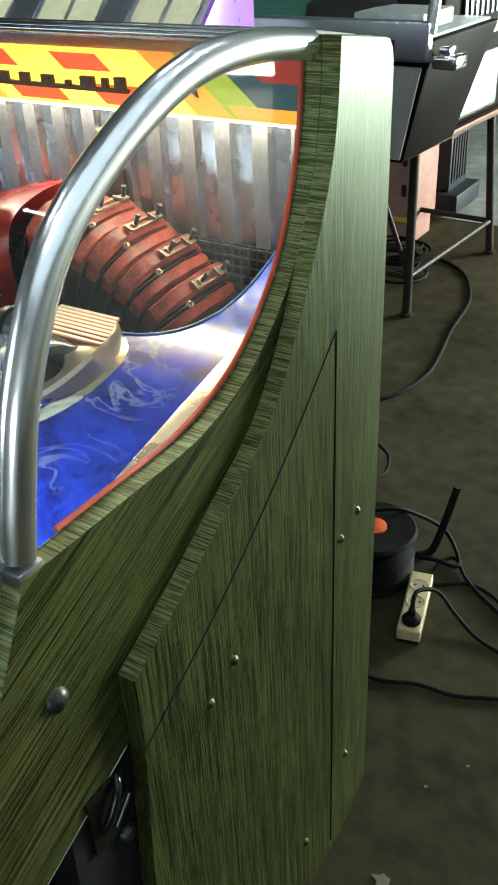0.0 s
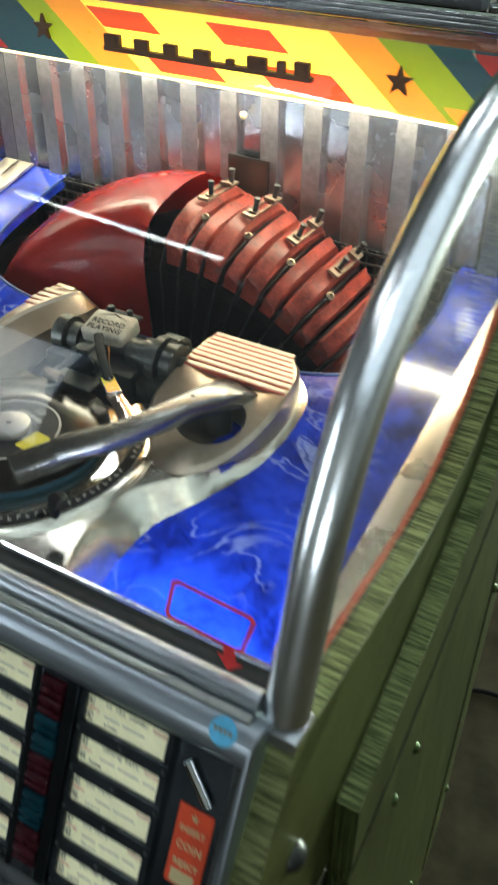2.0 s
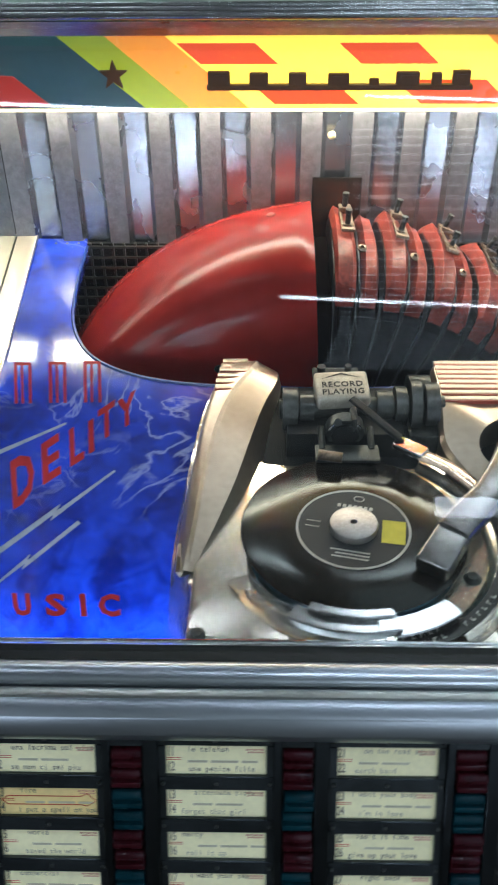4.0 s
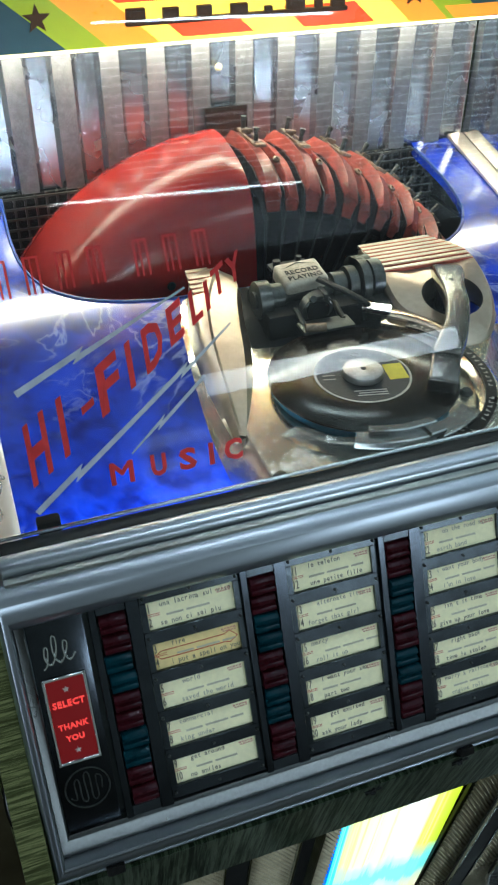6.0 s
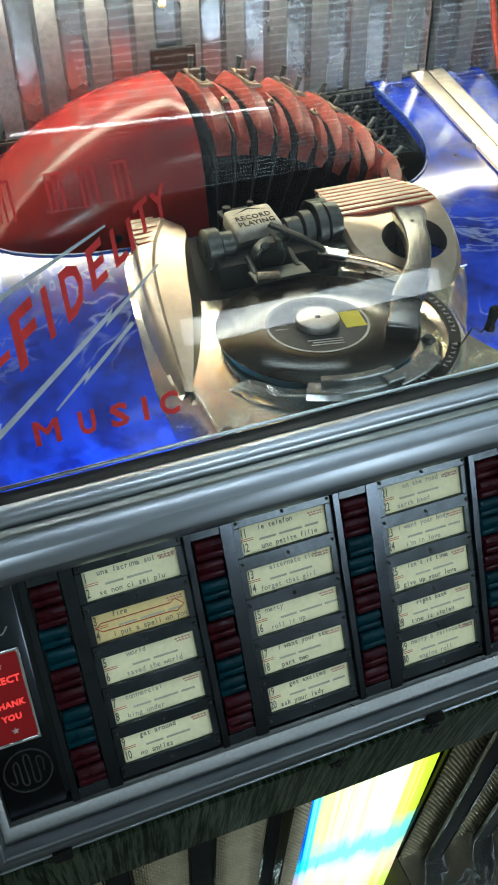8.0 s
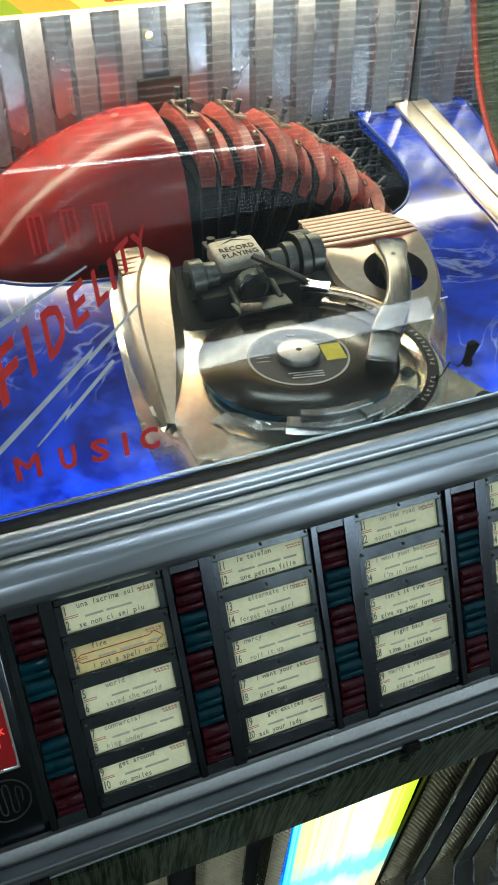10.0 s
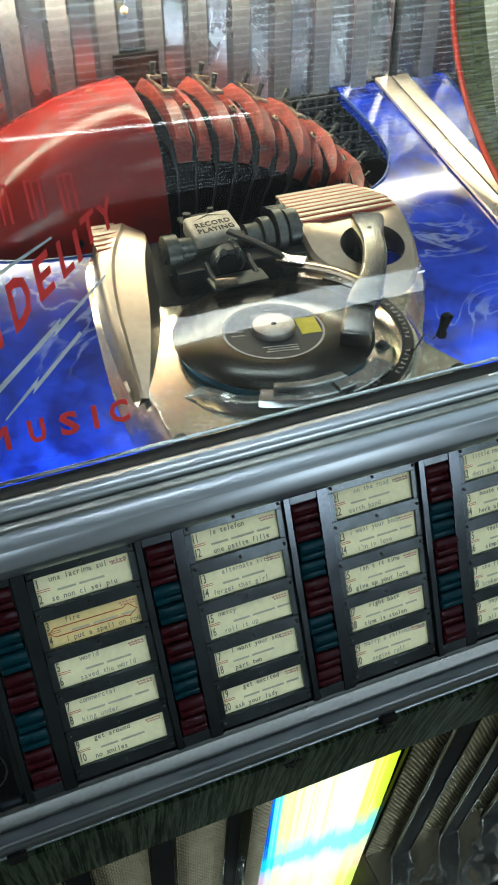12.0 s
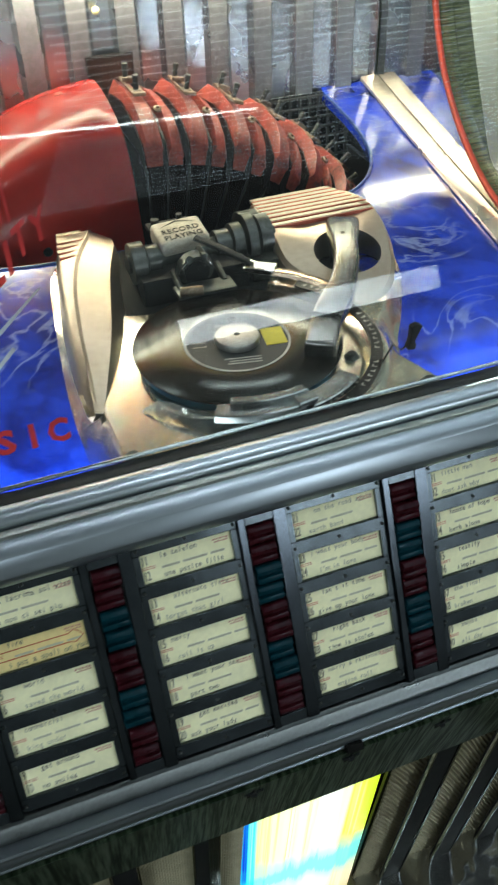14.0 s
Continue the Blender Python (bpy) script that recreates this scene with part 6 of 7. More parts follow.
    lump("right_block", M["dark_metal"], "", ("b", (0.060, 0.092, 0.270, 0.330, 0.972, 0.992)), ("c", (0.063, 0.318, 1.004), (0.082, 0.318, 1.004), 0.017), ("c", (0.091, 0.300, 1.004), (0.0935, 0.300, 1.004), 0.004))
    # large block is black to pass for dark space; plates and pegs are the bracket
    lump("shade_block_bracket", M["black"], "", ("b", (-0.046, 0.056, 0.268, 0.335, 0.970, 0.996)), ("b", (-0.022, 0.020, 0.326, 0.342, 1.013, 1.0165), 0.001), ("c", (-0.014, 0.335, 0.99), (-0.014, 0.335, 1.022), 0.004), ("c", (0.010, 0.334, 0.99), (0.010, 0.334, 1.024), 0.003), ("b", (-0.020, 0.018, 0.322, 0.330, 0.99, 1.0135)))
    bm = bmesh.new()
    mp_ = Matrix.Translation((0.003, 0.312, 1.013)) @ pose(0, 0, 0, 12, 0, 4)
    box(bm, -0.024, 0.024, -0.019, 0.016, -0.010, 0.008, 0.005, 3, mp_)
    nb = rpart("name_block", bm, M["nameplate"], G, "grey cast block with printed words")
    for txt, dy in (("RECORD", -0.0045), ("PLAYING", -0.0135)):
        bm = lettering(txt, 0.0088, 0.0002, 1.0, 1.08, "CENTER", 0.0001)
        bmesh.ops.transform(bm, matrix=mp_ @ Matrix.Translation((0, dy, 0.0082)), verts=bm.verts[:])
        rpart("printed_word", bm, M["black"], nb, smooth=False)
    bm = bmesh.new()
    for a, b, c in (((-0.018, 0.0052), (0.0, 0.0122), (0.0, 0.0098)), ((0.018, 0.0052), (0.0, 0.0098), (0.0, 0.0122))):
        bm.faces.new([bm.verts.new((x, y, 0.0085)) for x, y in (a, b, c)])
    bmesh.ops.transform(bm, matrix=mp_, verts=bm.verts[:])
    rpart("printed_arrow", bm, M["black"], nb, smooth=False)
    lump("front_claw", M["dark_metal"], "thin dark gripping plate", ("b", (-0.022, 0.032, 0.236, 0.258, 0.9895, 0.9925), 0.001), ("c", (-0.016, 0.252, 0.991), (-0.016, 0.276, 0.997), 0.003), ("c", (0.026, 0.252, 0.991), (0.026, 0.276, 0.997), 0.003))
    lump("claw_disc", M["greycast"], "round grey disc behind the plate", ("c", (0.004, 0.276, 1.000), (0.004, 0.266, 0.998), 0.0165))
    lump("disc_cap", M["black"], "", ("c", (0.004, 0.2662, 0.998), (0.004, 0.2635, 0.9975), 0.0120))
    bm = bmesh.new()
    sweep(bm, [(0.004 + 0.0145 * math.cos(a), 0.2645, 0.998 + 0.0145 * math.sin(a)) for a in (radians(20 + 14 * k) for k in range(11))], 0.0011, 8)
    rpart("spring_ring", bm, M["chrome"], G, "bright wire ring")
    lump("hook", M["dark_metal"], "", ("c", (-0.003, 0.281, 1.000), (-0.003, 0.262, 1.013), 0.0034), ("b", (0.008, 0.014, 0.262, 0.282, 1.002, 1.016), 0.0025))
    bm = bmesh.new()
    rod(bm, (-0.020, 0.240, 0.9955), (0.000, 0.236, 0.9955), 0.0045)
    rpart("claw_tip", bm, M["brass"], G)
    bm = bmesh.new()
    sweep(bm, smooth_line([(0.010, 0.284, 1.022), (0.030, 0.262, 1.016), (0.050, 0.246, 1.006)], 5), 0.0045, 8, flat=(1, 0.5))
    rpart("lever", bm, M["black"], G, "black bent lever")
    bm = bmesh.new()
    m = Matrix.Translation((0.056, 0.240, 1.003)) @ pose(0, 0, 0, 0, 0, -38)
    box(bm, -0.014, 0.014, -0.007, 0.007, -0.003, 0.003, 0.001, 1, m)
    rpart("hinge_plate", bm, M["chrome"], G, "bright hinge plate")
    bm = bmesh.new()
    sweep(bm, smooth_line([(0.064, 0.233, 1.002), (0.084, 0.221, 0.999), (0.100, 0.205, 0.996), (0.110, 0.188, 0.993)], 5), 0.0078, 8, flat=(1, 0.2))
    rpart("copper_spring", bm, M["copper"], G, "curved copper strip")
    bm = bmesh.new()
    rod(bm, (0.022, 0.283, 1.012), (0.052, 0.244, 1.008), 0.0006, 6)
    rpart("thin_wire", bm, M["chrome"], G)
    # front guide: a grey block and a thin plate along the rim
    def arc_block(name, m, a0, a1, r0, r1, z0, z1, lab):
        bm = bmesh.new()
        n = 10
        rows = [[bm.verts.new((0.004 + r * math.cos(a), 0.161 + r * math.sin(a), z)) for r, z in ((r0, z0), (r0, z1 - 0.001), (r0 + 0.001, z1), (r1 - 0.001, z1), (r1, z1 - 0.001), (r1, z0))] for a in (radians(a0 + (a1 - a0) * i / n) for i in range(n + 1))]
        for p, q in zip(rows, rows[1:]):
            for k in range(6):
                bm.faces.new((p[k], p[(k + 1) % 6], q[(k + 1) % 6], q[k]))
        bm.faces.new(rows[0])
        bm.faces.new(list(reversed(rows[-1])))
        return rpart(name, bm, m, T, lab)
    g = arc_block("front_guide", M["clearplast"], -119, -82, 0.094, 0.109, 0.985, 0.992, "grey metal guide block")
    arc_block("guide_cap", M["clearplast"], -113, -78, 0.091, 0.099, 0.9925, 0.9965, "bright cap of the guide")
    arc_block("guide_plate", M["clearplast"], -79, -52, 0.094, 0.112, 0.984, 0.9895, "thin plate of the guide")
    arc_block("guide_link", M["clearplast"], -85, -77, 0.092, 0.110, 0.990, 0.9945, "")
    # polished hump beside the well, screws
    bm = bmesh.new()
    rows = []
    for i in range(25):
        u = i / 24
        a = radians(-156 + 58 * u)
        k = math.sin(math.pi * u) ** 0.6 + 0.02
        rows.append([bm.verts.new((0.004 + r * math.cos(a), 0.161 + r * math.sin(a), 0.9722 + h * k * (1 + 0.2 * math.sin(u * 11)))) for r, h in ((0.0865, 0.0), (0.0885, 0.008), (0.093, 0.0115), (0.096, 0.0085), (0.1005, 0.0095), (0.1045, 0.0055), (0.107, 0.0))])
    for p, q in zip(rows, rows[1:]):
        for k in range(6):
            bm.faces.new((p[k], p[k + 1], q[k + 1], q[k]))
    rpart("clear_guard", bm, M["clear_moulding"], T, "clear moulded plastic guard")
    for x, y in ((0.0905, 0.1215), (-0.112, 0.066), (0.132, 0.066)):
        bm = bmesh.new()
        lathe(bm, [(0, 0.004), (0.004, 0.0035), (0.0055, 0.001), (0.007, 0.0)], 14, Matrix.Translation((x, y, 0.9722)))
        rpart("plate_screw", bm, M["dark_metal"], T)
    # loose black tab on a bent wire
    bm = bmesh.new()
    sweep(bm, [(0.103, 0.092, 0.982), (0.110, 0.090, 0.998), (0.116, 0.086, 0.994), (0.121, 0.083, 1.003)], 0.0007, 6)
    prism(bm, [(0.1185, 0.9965), (0.1245, 0.9955), (0.1255, 1.0000), (0.1240, 1.0035), (0.1295, 1.0160), (0.1250, 1.0185), (0.1200, 1.0170), (0.1195, 1.0030), (0.1180, 1.0000)], 0.080, 0.086, 0.0006, 1, axis="y")
    rpart("wire_tab", bm, M["rubber"], T, "small black tab on a bent wire")


M["clear_moulding"] = mat("clear_moulded_plastic", (0.86, 0.88, 0.86), 0.06, 0, 0.03, 30, rvar=0.03)
M["clear_moulding"].node_tree.nodes["Principled BSDF"].inputs["Transmission Weight"].default_value = 0.92
M["clear_moulding"].node_tree.nodes["Principled BSDF"].inputs["IOR"].default_value = 1.49
M["satin"] = mat("satin_cast_aluminium", (0.43, 0.36, 0.28), 0.34, 0.95, 0.06, 25, 0.04, 200, rvar=0.06)
M["rib"] = mat("satin_flute_rib", (0.33, 0.28, 0.225), 0.42, 0.95, 0.06, 25, rvar=0.04)
M["bronze"] = mat("dark_bronze_ring", (0.018, 0.016, 0.015), 0.3, 0.2, 0.2, 40)
M["flute"] = mat("red_line_paint", (0.34, 0.07, 0.045), 0.4)
M["armmetal"] = mat("polished_grey_arm", (0.22, 0.215, 0.205), 0.26, 0.97, 0.04, 20, rvar=0.02)
M["greycast"] = mat("grey_cast_metal", (0.085, 0.088, 0.082), 0.36, 0.8, 0.2, 35, 0.2, 260)
M["nameplate"] = mat("pale_cast_block", (0.40, 0.37, 0.30), 0.42, 0.3, 0.15, 60)
player()


M["boss"] = mat("satin_boss", (0.38, 0.365, 0.34), 0.38, 0.85, 0.12, 60)


def record():
    T = thing("vinyl_record", "black seven-inch vinyl record with dark label and yellow sticker", "record", (0.004, 0.161, 0.984))
    T.rotation_euler = (0, 0, radians(168))
    bm = bmesh.new()
    prof = [(0, 0.0), (0.086, 0.0), (0.0875, 0.0007), (0.086, 0.0016)]
    prof += [(0.0465, 0.0019), (0, 0.0019)]
    lathe(bm, prof, 80)
    part("disc", bm, M["vinyl"], T, "grooved black vinyl")
    bm = bmesh.new()
    lathe(bm, [(0, 0.0022), (0.0445, 0.0022), (0.0445, 0.0019)], 56)
    lab = part("label", bm, M["label"], T, "black paper label with silver ring", smooth=False)
    bm = bmesh.new()
    lathe(bm, [(0.0425, 0.0023), (0.0435, 0.0025), (0.0445, 0.0023)], 56)
    part("silver_ring", bm, M["silver_ink"], lab)
    bm = bmesh.new()
    for k, w in enumerate((0.030, 0.026, 0.028)):
        box(bm, -0.016, -0.016 + w, 0.0250 + 0.0035 * k, 0.0262 + 0.0035 * k, 0.0022, 0.0025)
    for k in range(7):
        box(bm, -0.012 + 0.0042 * k, -0.0093 + 0.0042 * k, -0.0260, -0.0225, 0.0022, 0.0025)
    box(bm, 0.026, 0.037, 0.004, 0.0046, 0.0022, 0.0025)
    box(bm, 0.026, 0.037, -0.002, -0.0014, 0.0022, 0.0025)
    part("label_print", bm, M["silver_ink"], lab, smooth=False)
    bm = bmesh.new()
    sweep(bm, [(0.004 * math.cos(a), -0.034 + 0.003 * math.sin(a), 0.0026) for a in (2 * math.pi * k / 20 for k in range(20))], 0.0005, 6, True)
    part("label_emblem", bm, M["silver_ink"], lab)
    bm = bmesh.new()
    box(bm, -0.040, -0.022, -0.012, 0.013, 0.0023, 0.0027, 0, 2, Matrix.Rotation(radians(4), 4, "Z"))
    part("yellow_sticker", bm, M["yellow"], lab, "yellow paper sticker", False)
    bm = bmesh.new()
    lathe(bm, [(0.0185, 0.0022), (0.0190, 0.0060), (0.0182, 0.0082), (0.0165, 0.0090), (0.0026, 0.0090), (0.0024, 0.0040), (0, 0.0040)], 40)
    part("centre_boss", bm, M["boss"], T, "round aluminium centre boss")


record()


# ---- floor clutter behind the jukebox ----
def cable(name, pts, r, label):
    bm = bmesh.new()
    sweep(bm, smooth_line(pts, 6), r, 8)
    return tagged(part(name, bm, M["rubber"], None, label), category="cable")


def clutter():
    # power strip: a long ivory bar with three round sockets and one black plug
    T = thing("power_strip", "ivory three-way power strip with one black plug", "power strip", (0.272, 1.112, 0.0))
    T.rotation_euler = (0, 0, radians(104))
    bm = bmesh.new()
    box(bm, -0.100, 0.100, -0.026, 0.026, 0.010, 0.040, 0.005, 3)
    part("body", bm, M["ivory"], T)
    bm = bmesh.new()
    box(bm, -0.097, 0.097, -0.023, 0.023, 0.0, 0.0105, 0.003)
    part("base", bm, M["rubber"], T, "dark base")
    for i in range(3):
        bm = bmesh.new()
        lathe(bm, [(0.0205, 0.0400), (0.0205, 0.0415), (0.0185, 0.0415), (0.0175, 0.0405), (0.0, 0.0405)], 24, Matrix.Translation((-0.060 + 0.056 * i, 0, 0)))
        s = part("socket", bm, M["ivory_dark"], T, "round recessed socket")
        bm = bmesh.new()
        for dy in (-0.009, 0.009):
            lathe(bm, [(0.0028, 0.0402), (0.0028, 0.0412), (0, 0.0412)], 10, Matrix.Translation((-0.060 + 0.056 * i, dy, 0)))
        part("contact_hole", bm, M["black"], s)
    P = thing("plug", "round black mains plug in the power strip", "plug", (0.290, 1.045, 0.042))
    bm = bmesh.new()
    lathe(bm, [(0.0205, 0.0), (0.0205, 0.009), (0.017, 0.014), (0.009, 0.020), (0.007, 0.036), (0, 0.037)], 24)
    part("plug_body", bm, M["rubber"], P)
    cable("plug_cable", [(0.29, 1.045, 0.076), (0.286, 1.078, 0.098), (0.315, 1.125, 0.075), (0.36, 1.125, 0.03), (0.42, 1.1, 0.008), (0.5, 1.075, 0.006), (0.62, 1.02, 0.006)], 0.005, "black mains cable from a plug to the floor")
    cable("strip_cable", [(0.247, 1.215, 0.012), (0.26, 1.297, 0.01), (0.286, 1.327, 0.01), (0.339, 1.266, 0.008), (0.436, 1.198, 0.008), (0.62, 1.09, 0.007)], 0.005, "black mains cable of the power strip")
    cable("spare_cable", [(0.274, 1.218, 0.006), (0.326, 1.253, 0.006), (0.371, 1.258, 0.006), (0.423, 1.236, 0.006), (0.56, 1.15, 0.006)], 0.005, "black cable beside the power strip")
    cable("floor_cable", [(-0.2, 1.02, 0.006), (0.10, 0.94, 0.006), (0.26, 0.885, 0.006), (0.36, 0.915, 0.006), (0.44, 0.925, 0.006), (0.53, 0.965, 0.006), (0.75, 1.05, 0.006)], 0.005, "black cable lying across the concrete floor")
    cable("far_cable", [(-0.32, 1.90, 0.006), (-0.20, 1.98, 0.006), (-0.145, 2.2, 0.006), (-0.20, 2.55, 0.006), (-0.24, 2.85, 0.006), (-0.36, 3.10, 0.006), (-0.52, 3.22, 0.006)], 0.007, "dark cable winding over the floor")
    cable("loop_cable", [(0.1, 1.235, 0.15), (0.165, 1.285, 0.14), (0.233, 1.373, 0.05), (0.295, 1.319, 0.022), (0.298, 1.287, 0.02), (0.249, 1.288, 0.02), (0.185, 1.285, 0.01)], 0.0055, "black looped cable hanging from a reel")
    cable("reel_cable", [(-0.04, 1.57, 0.11), (0.02, 1.51, 0.12), (0.045, 1.44, 0.12), (0.04, 1.39, 0.13), (0.03, 1.31, 0.14)], 0.005, "black cable bending over a reel")
    # cable reel: two discs, hub, handle
    R = thing("cable_reel", "black plastic cable reel with an orange centre", "cable reel", (0.125, 1.198, 0.0765))
    R.rotation_euler = (0, 0, radians(28))
    for z0, z1, r, nm in ((-0.075, -0.06, 0.100, "lower_flange"), (0.049, 0.060, 0.104, "upper_flange"), (-0.06, 0.048, 0.096, "wound_cable")):
        bm = bmesh.new()
        if nm == "wound_cable":
            prof = [(0.05, z0)]
            for k in range(11):
                zz = z0 + (z1 - z0) * k / 10
                rk = r - 0.020 * max(0.0, k - 5) / 5
                prof += [(rk - 0.003, zz), (rk + 0.002, zz + 0.006)]
            prof += [(0.05, z1)]
        else:
            prof = [(0, z0), (r - 0.006, z0), (r, z0 + 0.006), (r, z1 - 0.006), (r - 0.008, z1), (r * 0.5, z1 - 0.002), (0, z1 - 0.002)]
        lathe(bm, prof, 40)
        part(nm, bm, M["rubber"], R)
    bm = bmesh.new()
    lathe(bm, [(0.030, 0.056), (0.030, 0.063), (0.024, 0.066), (0, 0.066)], 28)
    part("hub", bm, M["orange"], R, "orange hub cap")
    bm = bmesh.new()
    sweep(bm, smooth_line([(0.200, 1.292, 0.012), (0.224, 1.318, 0.014), (0.236, 1.332, 0.05), (0.250, 1.346, 0.12), (0.263, 1.359, 0.195)], 4), 0.0095, 12)
    tagged(part("reel_handle_bar", bm, M["rubber"], None, "upright black rubber handle bar on the floor"), category="handle")
    # small litter
    random.seed(4)
    for x, y, size, n in ((0.479, 0.495, 0.019, 10), (0.41, 1.21, 0.006, 7), (0.47, 0.70, 0.005, 7), (0.52, 0.78, 0.004, 6)):
        bm = bmesh.new()
        prism(bm, [(size * (0.55 + 0.6 * (k % 2) * random.random() + 0.15 * random.random()) * math.cos(2 * math.pi * k / n), size * (0.5 + 0.6 * (k % 2) * random.random()) * math.sin(2 * math.pi * k / n)) for k in range(n)], 0.0, 0.0015, axis="z")
        bmesh.ops.translate(bm, verts=bm.verts[:], vec=(x, y, 0.0005))
        tagged(part("leaf_scrap", bm, M["dry_leaf"], None, "small dry pale scrap on concrete", False), category="scrap", group="floor scraps")


M["ivory_dark"] = mat("shaded_ivory", (0.36, 0.31, 0.20), 0.5)
M["dry_leaf"] = mat("dry_leaf", (0.13, 0.12, 0.075), 0.7)
clutter()


# ---- things further back ----
def stand_and_cabinets():
    # steel stand with splayed legs
    T = thing("steel_stand", "rusty dark steel stand with splayed legs", "stand", (-0.67, 3.02, 0.0))
    T.rotation_euler = (0, 0, radians(-4))
    bm = bmesh.new()
    box(bm, -0.32, 0.31, -0.47, 0.47, 0.605, 0.630, 0.006)
    part("top_plate", bm, M["rust"], T)
    ends = []
    for sx in (-1, 1):
        for sy in (-1, 1):
            bm = bmesh.new()
            a, b = Vector((sx * 0.265, sy * 0.33, 0.606)), Vector((sx * 0.295, sy * 0.39, 0.0))
            rod(bm, a, b, 0.017, 12)
            rod(bm, b + Vector((0, 0, 0.001)), b + Vector((0, 0, 0.012)), 0.026, 12)
            part("leg", bm, M["rust_dark"], T)
            ends.append(a.lerp(b, 0.755))
    for i, j in ((0, 1), (1, 3), (3, 2), (2, 0)):
        bm = bmesh.new()
        rod(bm, ends[i], ends[j], 0.011, 10)
        part("cross_rail", bm, M["rust_dark"], T)
    bm = bmesh.new()
    rod(bm, ends[2], ends[2] + Vector((-0.115, 0, 0.275)), 0.010, 10)
    part("brace", bm, M["rust_dark"], T)
    # dark cabinet on the stand
    C = thing("dark_jukebox", "black jukebox cabinet with aluminium panel and grille", "jukebox", (-0.765, 3.15, 0.630))
    C.rotation_euler = (0, 0, radians(-4))
    bm = bmesh.new()
    prism(bm, [(-0.40, 0.0), (0.36, 0.0), (0.38, 0.05), (0.38, 0.95), (0.30, 1.05), (-0.30, 1.05), (-0.34, 0.55), (-0.44, 0.05)], -0.06, 0.40, 0.02, 3)
    part("body", bm, M["body_dark"], C)
    bm = bmesh.new()
    box(bm, 0.401, 0.412, -0.25, 0.13, 0.03, 0.235, 0.01, 3)
    part("side_plate", bm, M["plate"], C, "satin aluminium side plate")
    for k in range(9):
        bm = bmesh.new()
        box(bm, 0.401, 0.414, -0.22 + 0.045 * k, -0.195 + 0.045 * k, 0.36, 0.60, 0.003)
        part("grille_slat", bm, M["alu_dark"], C)
    bm = bmesh.new()
    box(bm, 0.401, 0.411, -0.20, 0.20, 0.29, 0.33, 0.002)
    part("name_strip", bm, M["brass"], C)
    # glass-topped jukebox in front of it
    G = thing("glass_topped_jukebox", "grey jukebox with glass top and chrome coin chute", "jukebox", (-0.570, 2.54, 0.630))
    G.rotation_euler = (0, 0, radians(-3))
    bm = bmesh.new()
    prism(bm, [(-0.13, 0.0), (0.26, 0.0), (0.30, 0.38), (-0.20, 0.38), (-0.22, 0.32)], -0.33, 0.33, 0.01, 2)
    for v in bm.verts:
        v.co.x *= 0.66 + 0.34 * min(1, v.co.z / 0.32)
    part("body", bm, M["body_dark"], G)
    bm = bmesh.new()
    prism(bm, [(-0.136, 0.012), (-0.222, 0.310), (-0.230, 0.310), (-0.144, 0.012)], -0.315, 0.315)
    for v in bm.verts:
        v.co.x *= 0.66 + 0.34 * min(1, v.co.z / 0.32)
    part("speaker_panel", bm, M["palemesh"], G, "pale perforated speaker panel")
    bm = bmesh.new()
    box(bm, -0.335, 0.335, -0.245, -0.205, 0.325, 0.435, 0.01, 3)
    part("chrome_rail", bm, M["steel"], G, "broad chrome rail")
    for sx in (-0.33, 0.33):
        bm = bmesh.new()
        sweep(bm, smooth_line([(sx, -0.22, 0.40), (sx, -0.16, 0.57), (sx, 0.02, 0.70), (sx, 0.26, 0.72)], 6), 0.017, 12)
        part("canopy_tube", bm, M["alu"], G)
    bm = bmesh.new()
    vs = [[bm.verts.new((sx, p.x, p.y)) for sx in (-0.315, 0.315)] for p in smooth_line([(-0.215, 0.40), (-0.155, 0.57), (0.02, 0.695), (0.25, 0.715)], 6)]
    for a, b in zip(vs, vs[1:]):
        bm.faces.new((a[0], a[1], b[1], b[0]))
    g = part("canopy_glass", bm, M["glass"], G, "bent clear glass")
    g.visible_shadow = False
    bm = bmesh.new()
    box(bm, -0.31, 0.31, -0.19, 0.28, 0.381, 0.390, 0.003)
    part("inner_deck", bm, M["palegrey"], G, "pale grey inner deck")
    bm = bmesh.new()
    lathe(bm, [(0.16, 0.390), (0.15, 0.44), (0.09, 0.48), (0.03, 0.49), (0, 0.49)], 30, Matrix.Translation((-0.10, 0.08, 0)))
    part("dark_dome", bm, M["black"], G, "black domed mechanism")
    bm = bmesh.new()
    box(bm, 0.02, 0.26, -0.12, 0.10, 0.391, 0.44, 0.01)
    part("white_tray", bm, M["palegrey"], G, "pale plastic tray")
    bm = bmesh.new()
    box(bm, 0.336, 0.415, -0.22, -0.13, 0.305, 0.345, 0.012, 3)
    box(bm, 0.35, 0.39, -0.21, -0.15, 0.345, 0.365, 0.006)
    part("coin_chute", bm, M["chrome"], G, "chrome coin chute")
    for k in range(5):
        bm = bmesh.new()
        box(bm, 0.05 + 0.04 * k, 0.07 + 0.04 * k, -0.2475, -0.244, 0.350, 0.385)
        part("rail_mark", bm, M["dark_metal"], G)
    # pink box and small heater under the stand
    B = thing("pink_box", "dusty pink metal box with two dark slots", "box", (-0.77, 3.36, 0.0))
    bm = bmesh.new()
    box(bm, -0.16, 0.085, -0.06, 0.22, 0.10, 0.44, 0.008)
    box(bm, -0.14, 0.07, -0.04, 0.20, 0.0, 0.101, 0.004)
    part("body", bm, mat("dusty_pink_paint", (0.36, 0.19, 0.16), 0.55), B)
    for z in (0.23, 0.36):
        bm = bmesh.new()
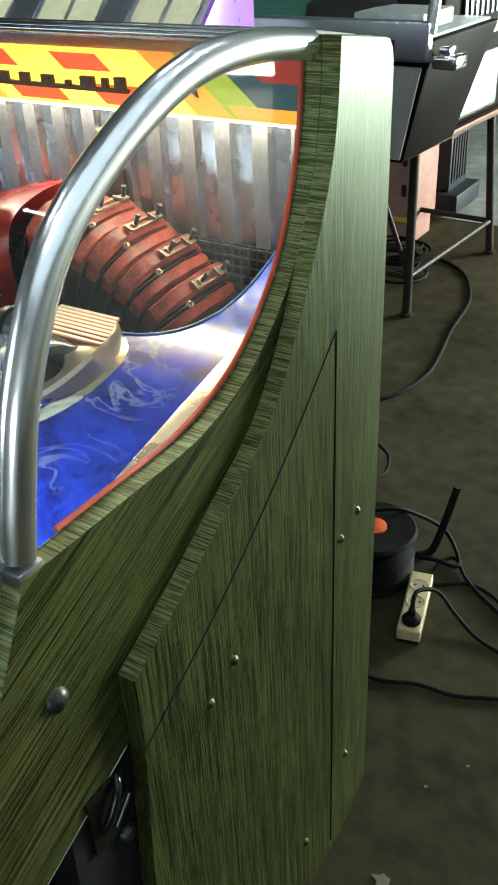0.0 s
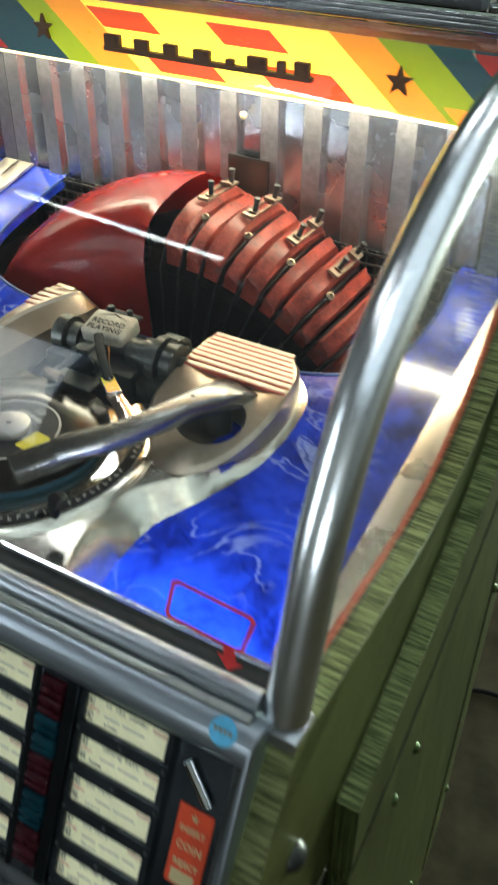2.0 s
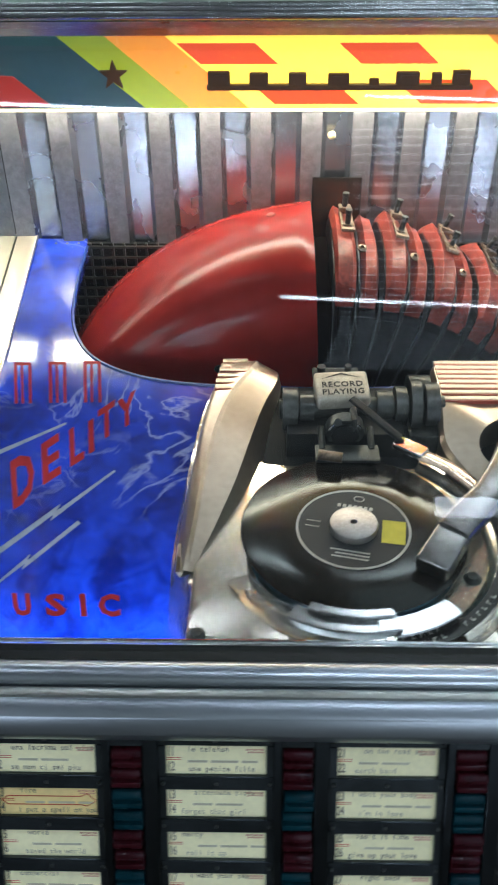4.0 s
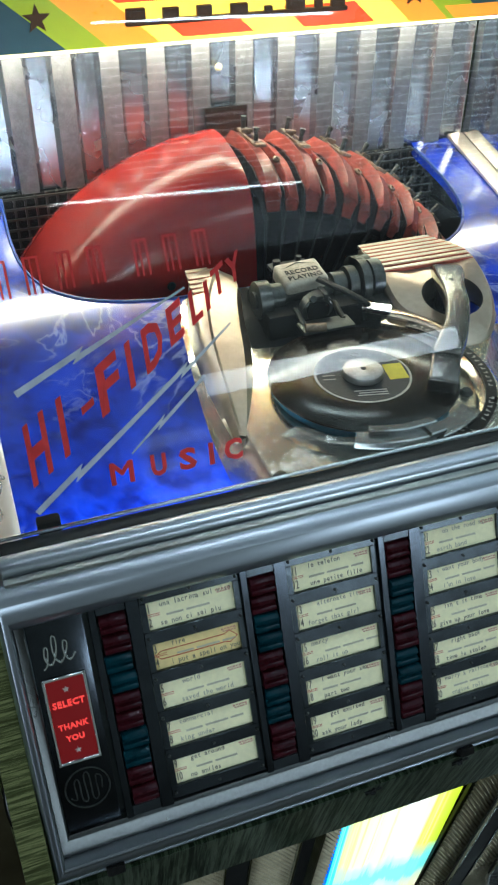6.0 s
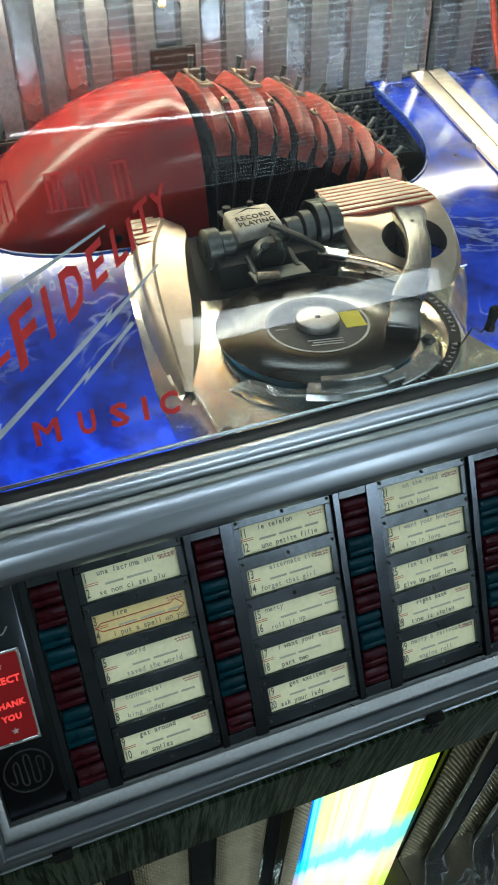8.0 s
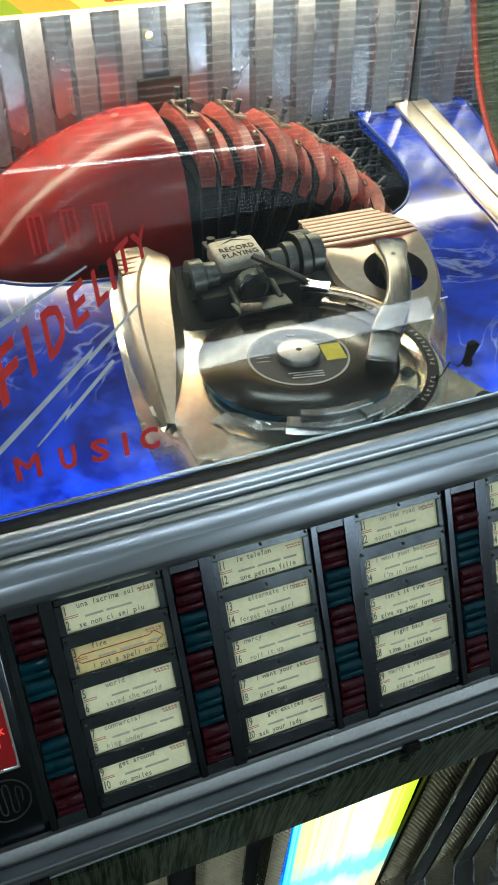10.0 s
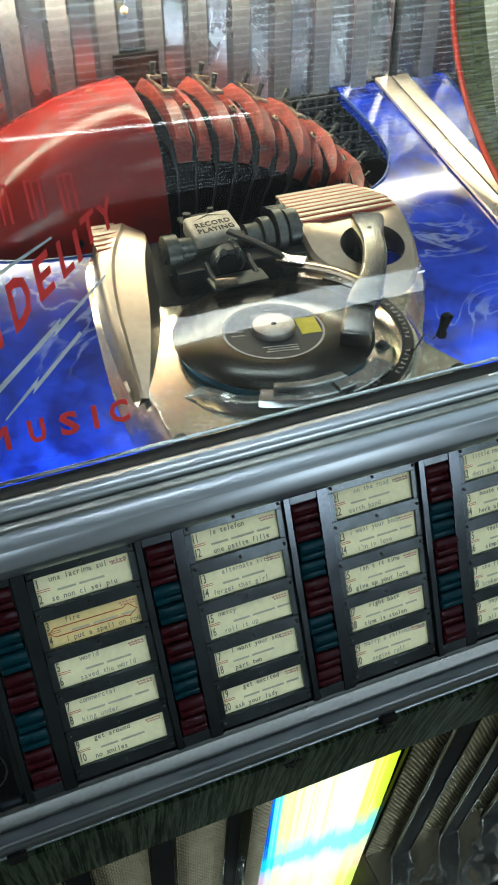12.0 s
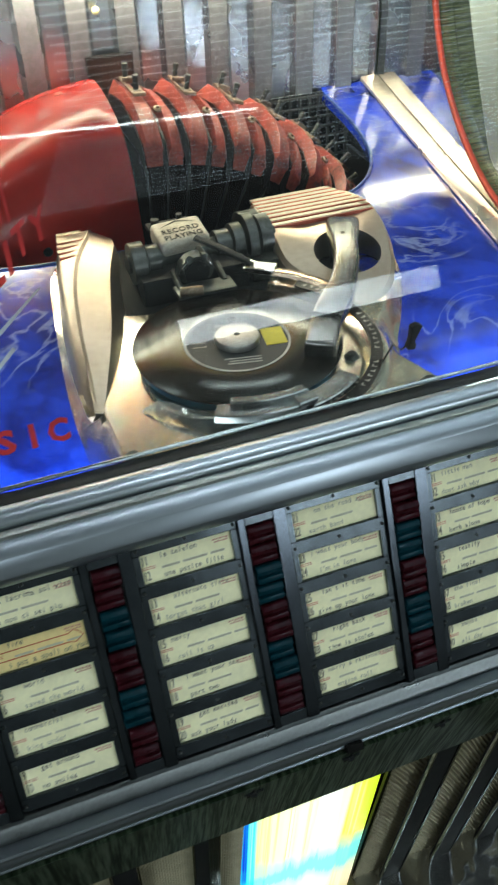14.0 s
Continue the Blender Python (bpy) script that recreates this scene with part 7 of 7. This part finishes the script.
        box(bm, 0.030, 0.050, -0.064, -0.0595, z, z + 0.05)
        part("slot", bm, M["black"], B)
    bm = bmesh.new()
    box(bm, -0.02, 0.07, -0.064, -0.0595, 0.115, 0.135)
    part("yellow_label", bm, M["yellow"], B)
    bm = bmesh.new()
    pts = []
    for k in range(220):
        a = 2 * math.pi * k / 31
        rr = 0.105 + 0.022 * math.sin(k * 0.041 + 1.0)
        pts.append((-0.60 + rr * math.cos(a) + 0.01 * math.sin(k * 0.09), 2.96 + rr * math.sin(a), 0.010 + 0.0006 * k + 0.012 * math.sin(k * 0.13)))
    sweep(bm, [(x, y, max(0.006, z)) for x, y, z in pts], 0.006, 6)
    tagged(part("cable_coil", bm, M["rubber"], None, "loose coil of dark cable on concrete"), category="cable")
    H = thing("dark_radiator", "blue-black metal heater standing on the floor", "heater", (-0.90, 3.90, 0.0))
    bm = bmesh.new()
    box(bm, -0.22, 0.26, -0.16, 0.16, 0.03, 0.12, 0.01)
    box(bm, -0.18, 0.20, -0.12, 0.12, 0.12, 0.40, 0.01)
    box(bm, -0.18, -0.12, -0.1, 0.1, 0.0, 0.031)
    box(bm, 0.15, 0.22, -0.1, 0.1, 0.0, 0.031)
    part("body", bm, mat("blue_black_paint", (0.02, 0.025, 0.032), 0.45), H)
    for k in range(6):
        bm = bmesh.new()
        box(bm, 0.2005, 0.206, -0.10 + 0.034 * k, -0.082 + 0.034 * k, 0.16, 0.37)
        part("vent_slat", bm, M["black"], H)
    # white console with violet trim
    K = thing("wall_console", "white selector console with violet trim on a dark base", "selector console", (-0.80, 1.28, 0.0))
    K.rotation_euler = (0, 0, radians(8))
    bm = bmesh.new()
    box(bm, -0.36, 0.36, -0.02, 0.30, 0.0, 1.02, 0.01)
    part("base", bm, M["darkwood"], K)
    bm = bmesh.new()
    prism(bm, [(-0.10, 1.005), (-0.10, 1.04), (0.26, 1.30), (0.30, 1.30), (0.30, 1.021), (0.0, 1.021)], -0.40, 0.40, 0.004, 2)
    part("sloping_top", bm, M["palegrey"], K, "sloping white top")
    for k in range(9):
        bm = bmesh.new()
        m = Matrix.Translation((-0.34 + 0.085 * k, 0.06, 1.16)) @ pose(0, 0, 0, 35.8)
        box(bm, -0.036, 0.036, -0.13, 0.13, 0.0005, 0.006, 0.001, 1, m)
        part("card_panel", bm, M["card"] if k % 3 else M["steel"], K)
    # a faint glow is added to the trim's violet colour
    bm = bmesh.new()
    prism(bm, [(-0.11, 1.0), (-0.11, 1.05), (0.26, 1.315), (0.31, 1.315), (0.31, 1.0)], 0.401, 0.413, 0.003)
    part("violet_trim", bm, mat("violet_trim", (0.22, 0.07, 0.42), 0.3, glow=(0.35, 0.10, 0.8, 0.2)), K, "violet side trim")
    # green board on the far side
    bm = bmesh.new()
    box(bm, -2.9, -0.75, 3.95, 4.0, 0.0, 2.3, 0.006)
    tagged(part("green_partition", bm, M["greenboard"], None, "plain dark green partition board standing upright"), category="partition")


M["rust_dark"] = mat("dark_steel_tube", (0.030, 0.021, 0.018), 0.5, 0.1, 0.3, 30, spec=0.2)
M["palemesh"] = mat("pale_speaker_mesh", (0.50, 0.51, 0.52), 0.5, 0.2, 0.12, 200)
M["plate"] = mat("satin_plate", (0.34, 0.335, 0.33), 0.36, 0.9, 0.06, 3, rvar=0.04)
M["body_dark"] = mat("brown_black_lacquer", (0.008, 0.0062, 0.0052), 0.55, 0, 0.3, 9, spec=0.03)
M["palegrey"] = mat("pale_grey_enamel", (0.42, 0.44, 0.45), 0.4)
stand_and_cabinets()
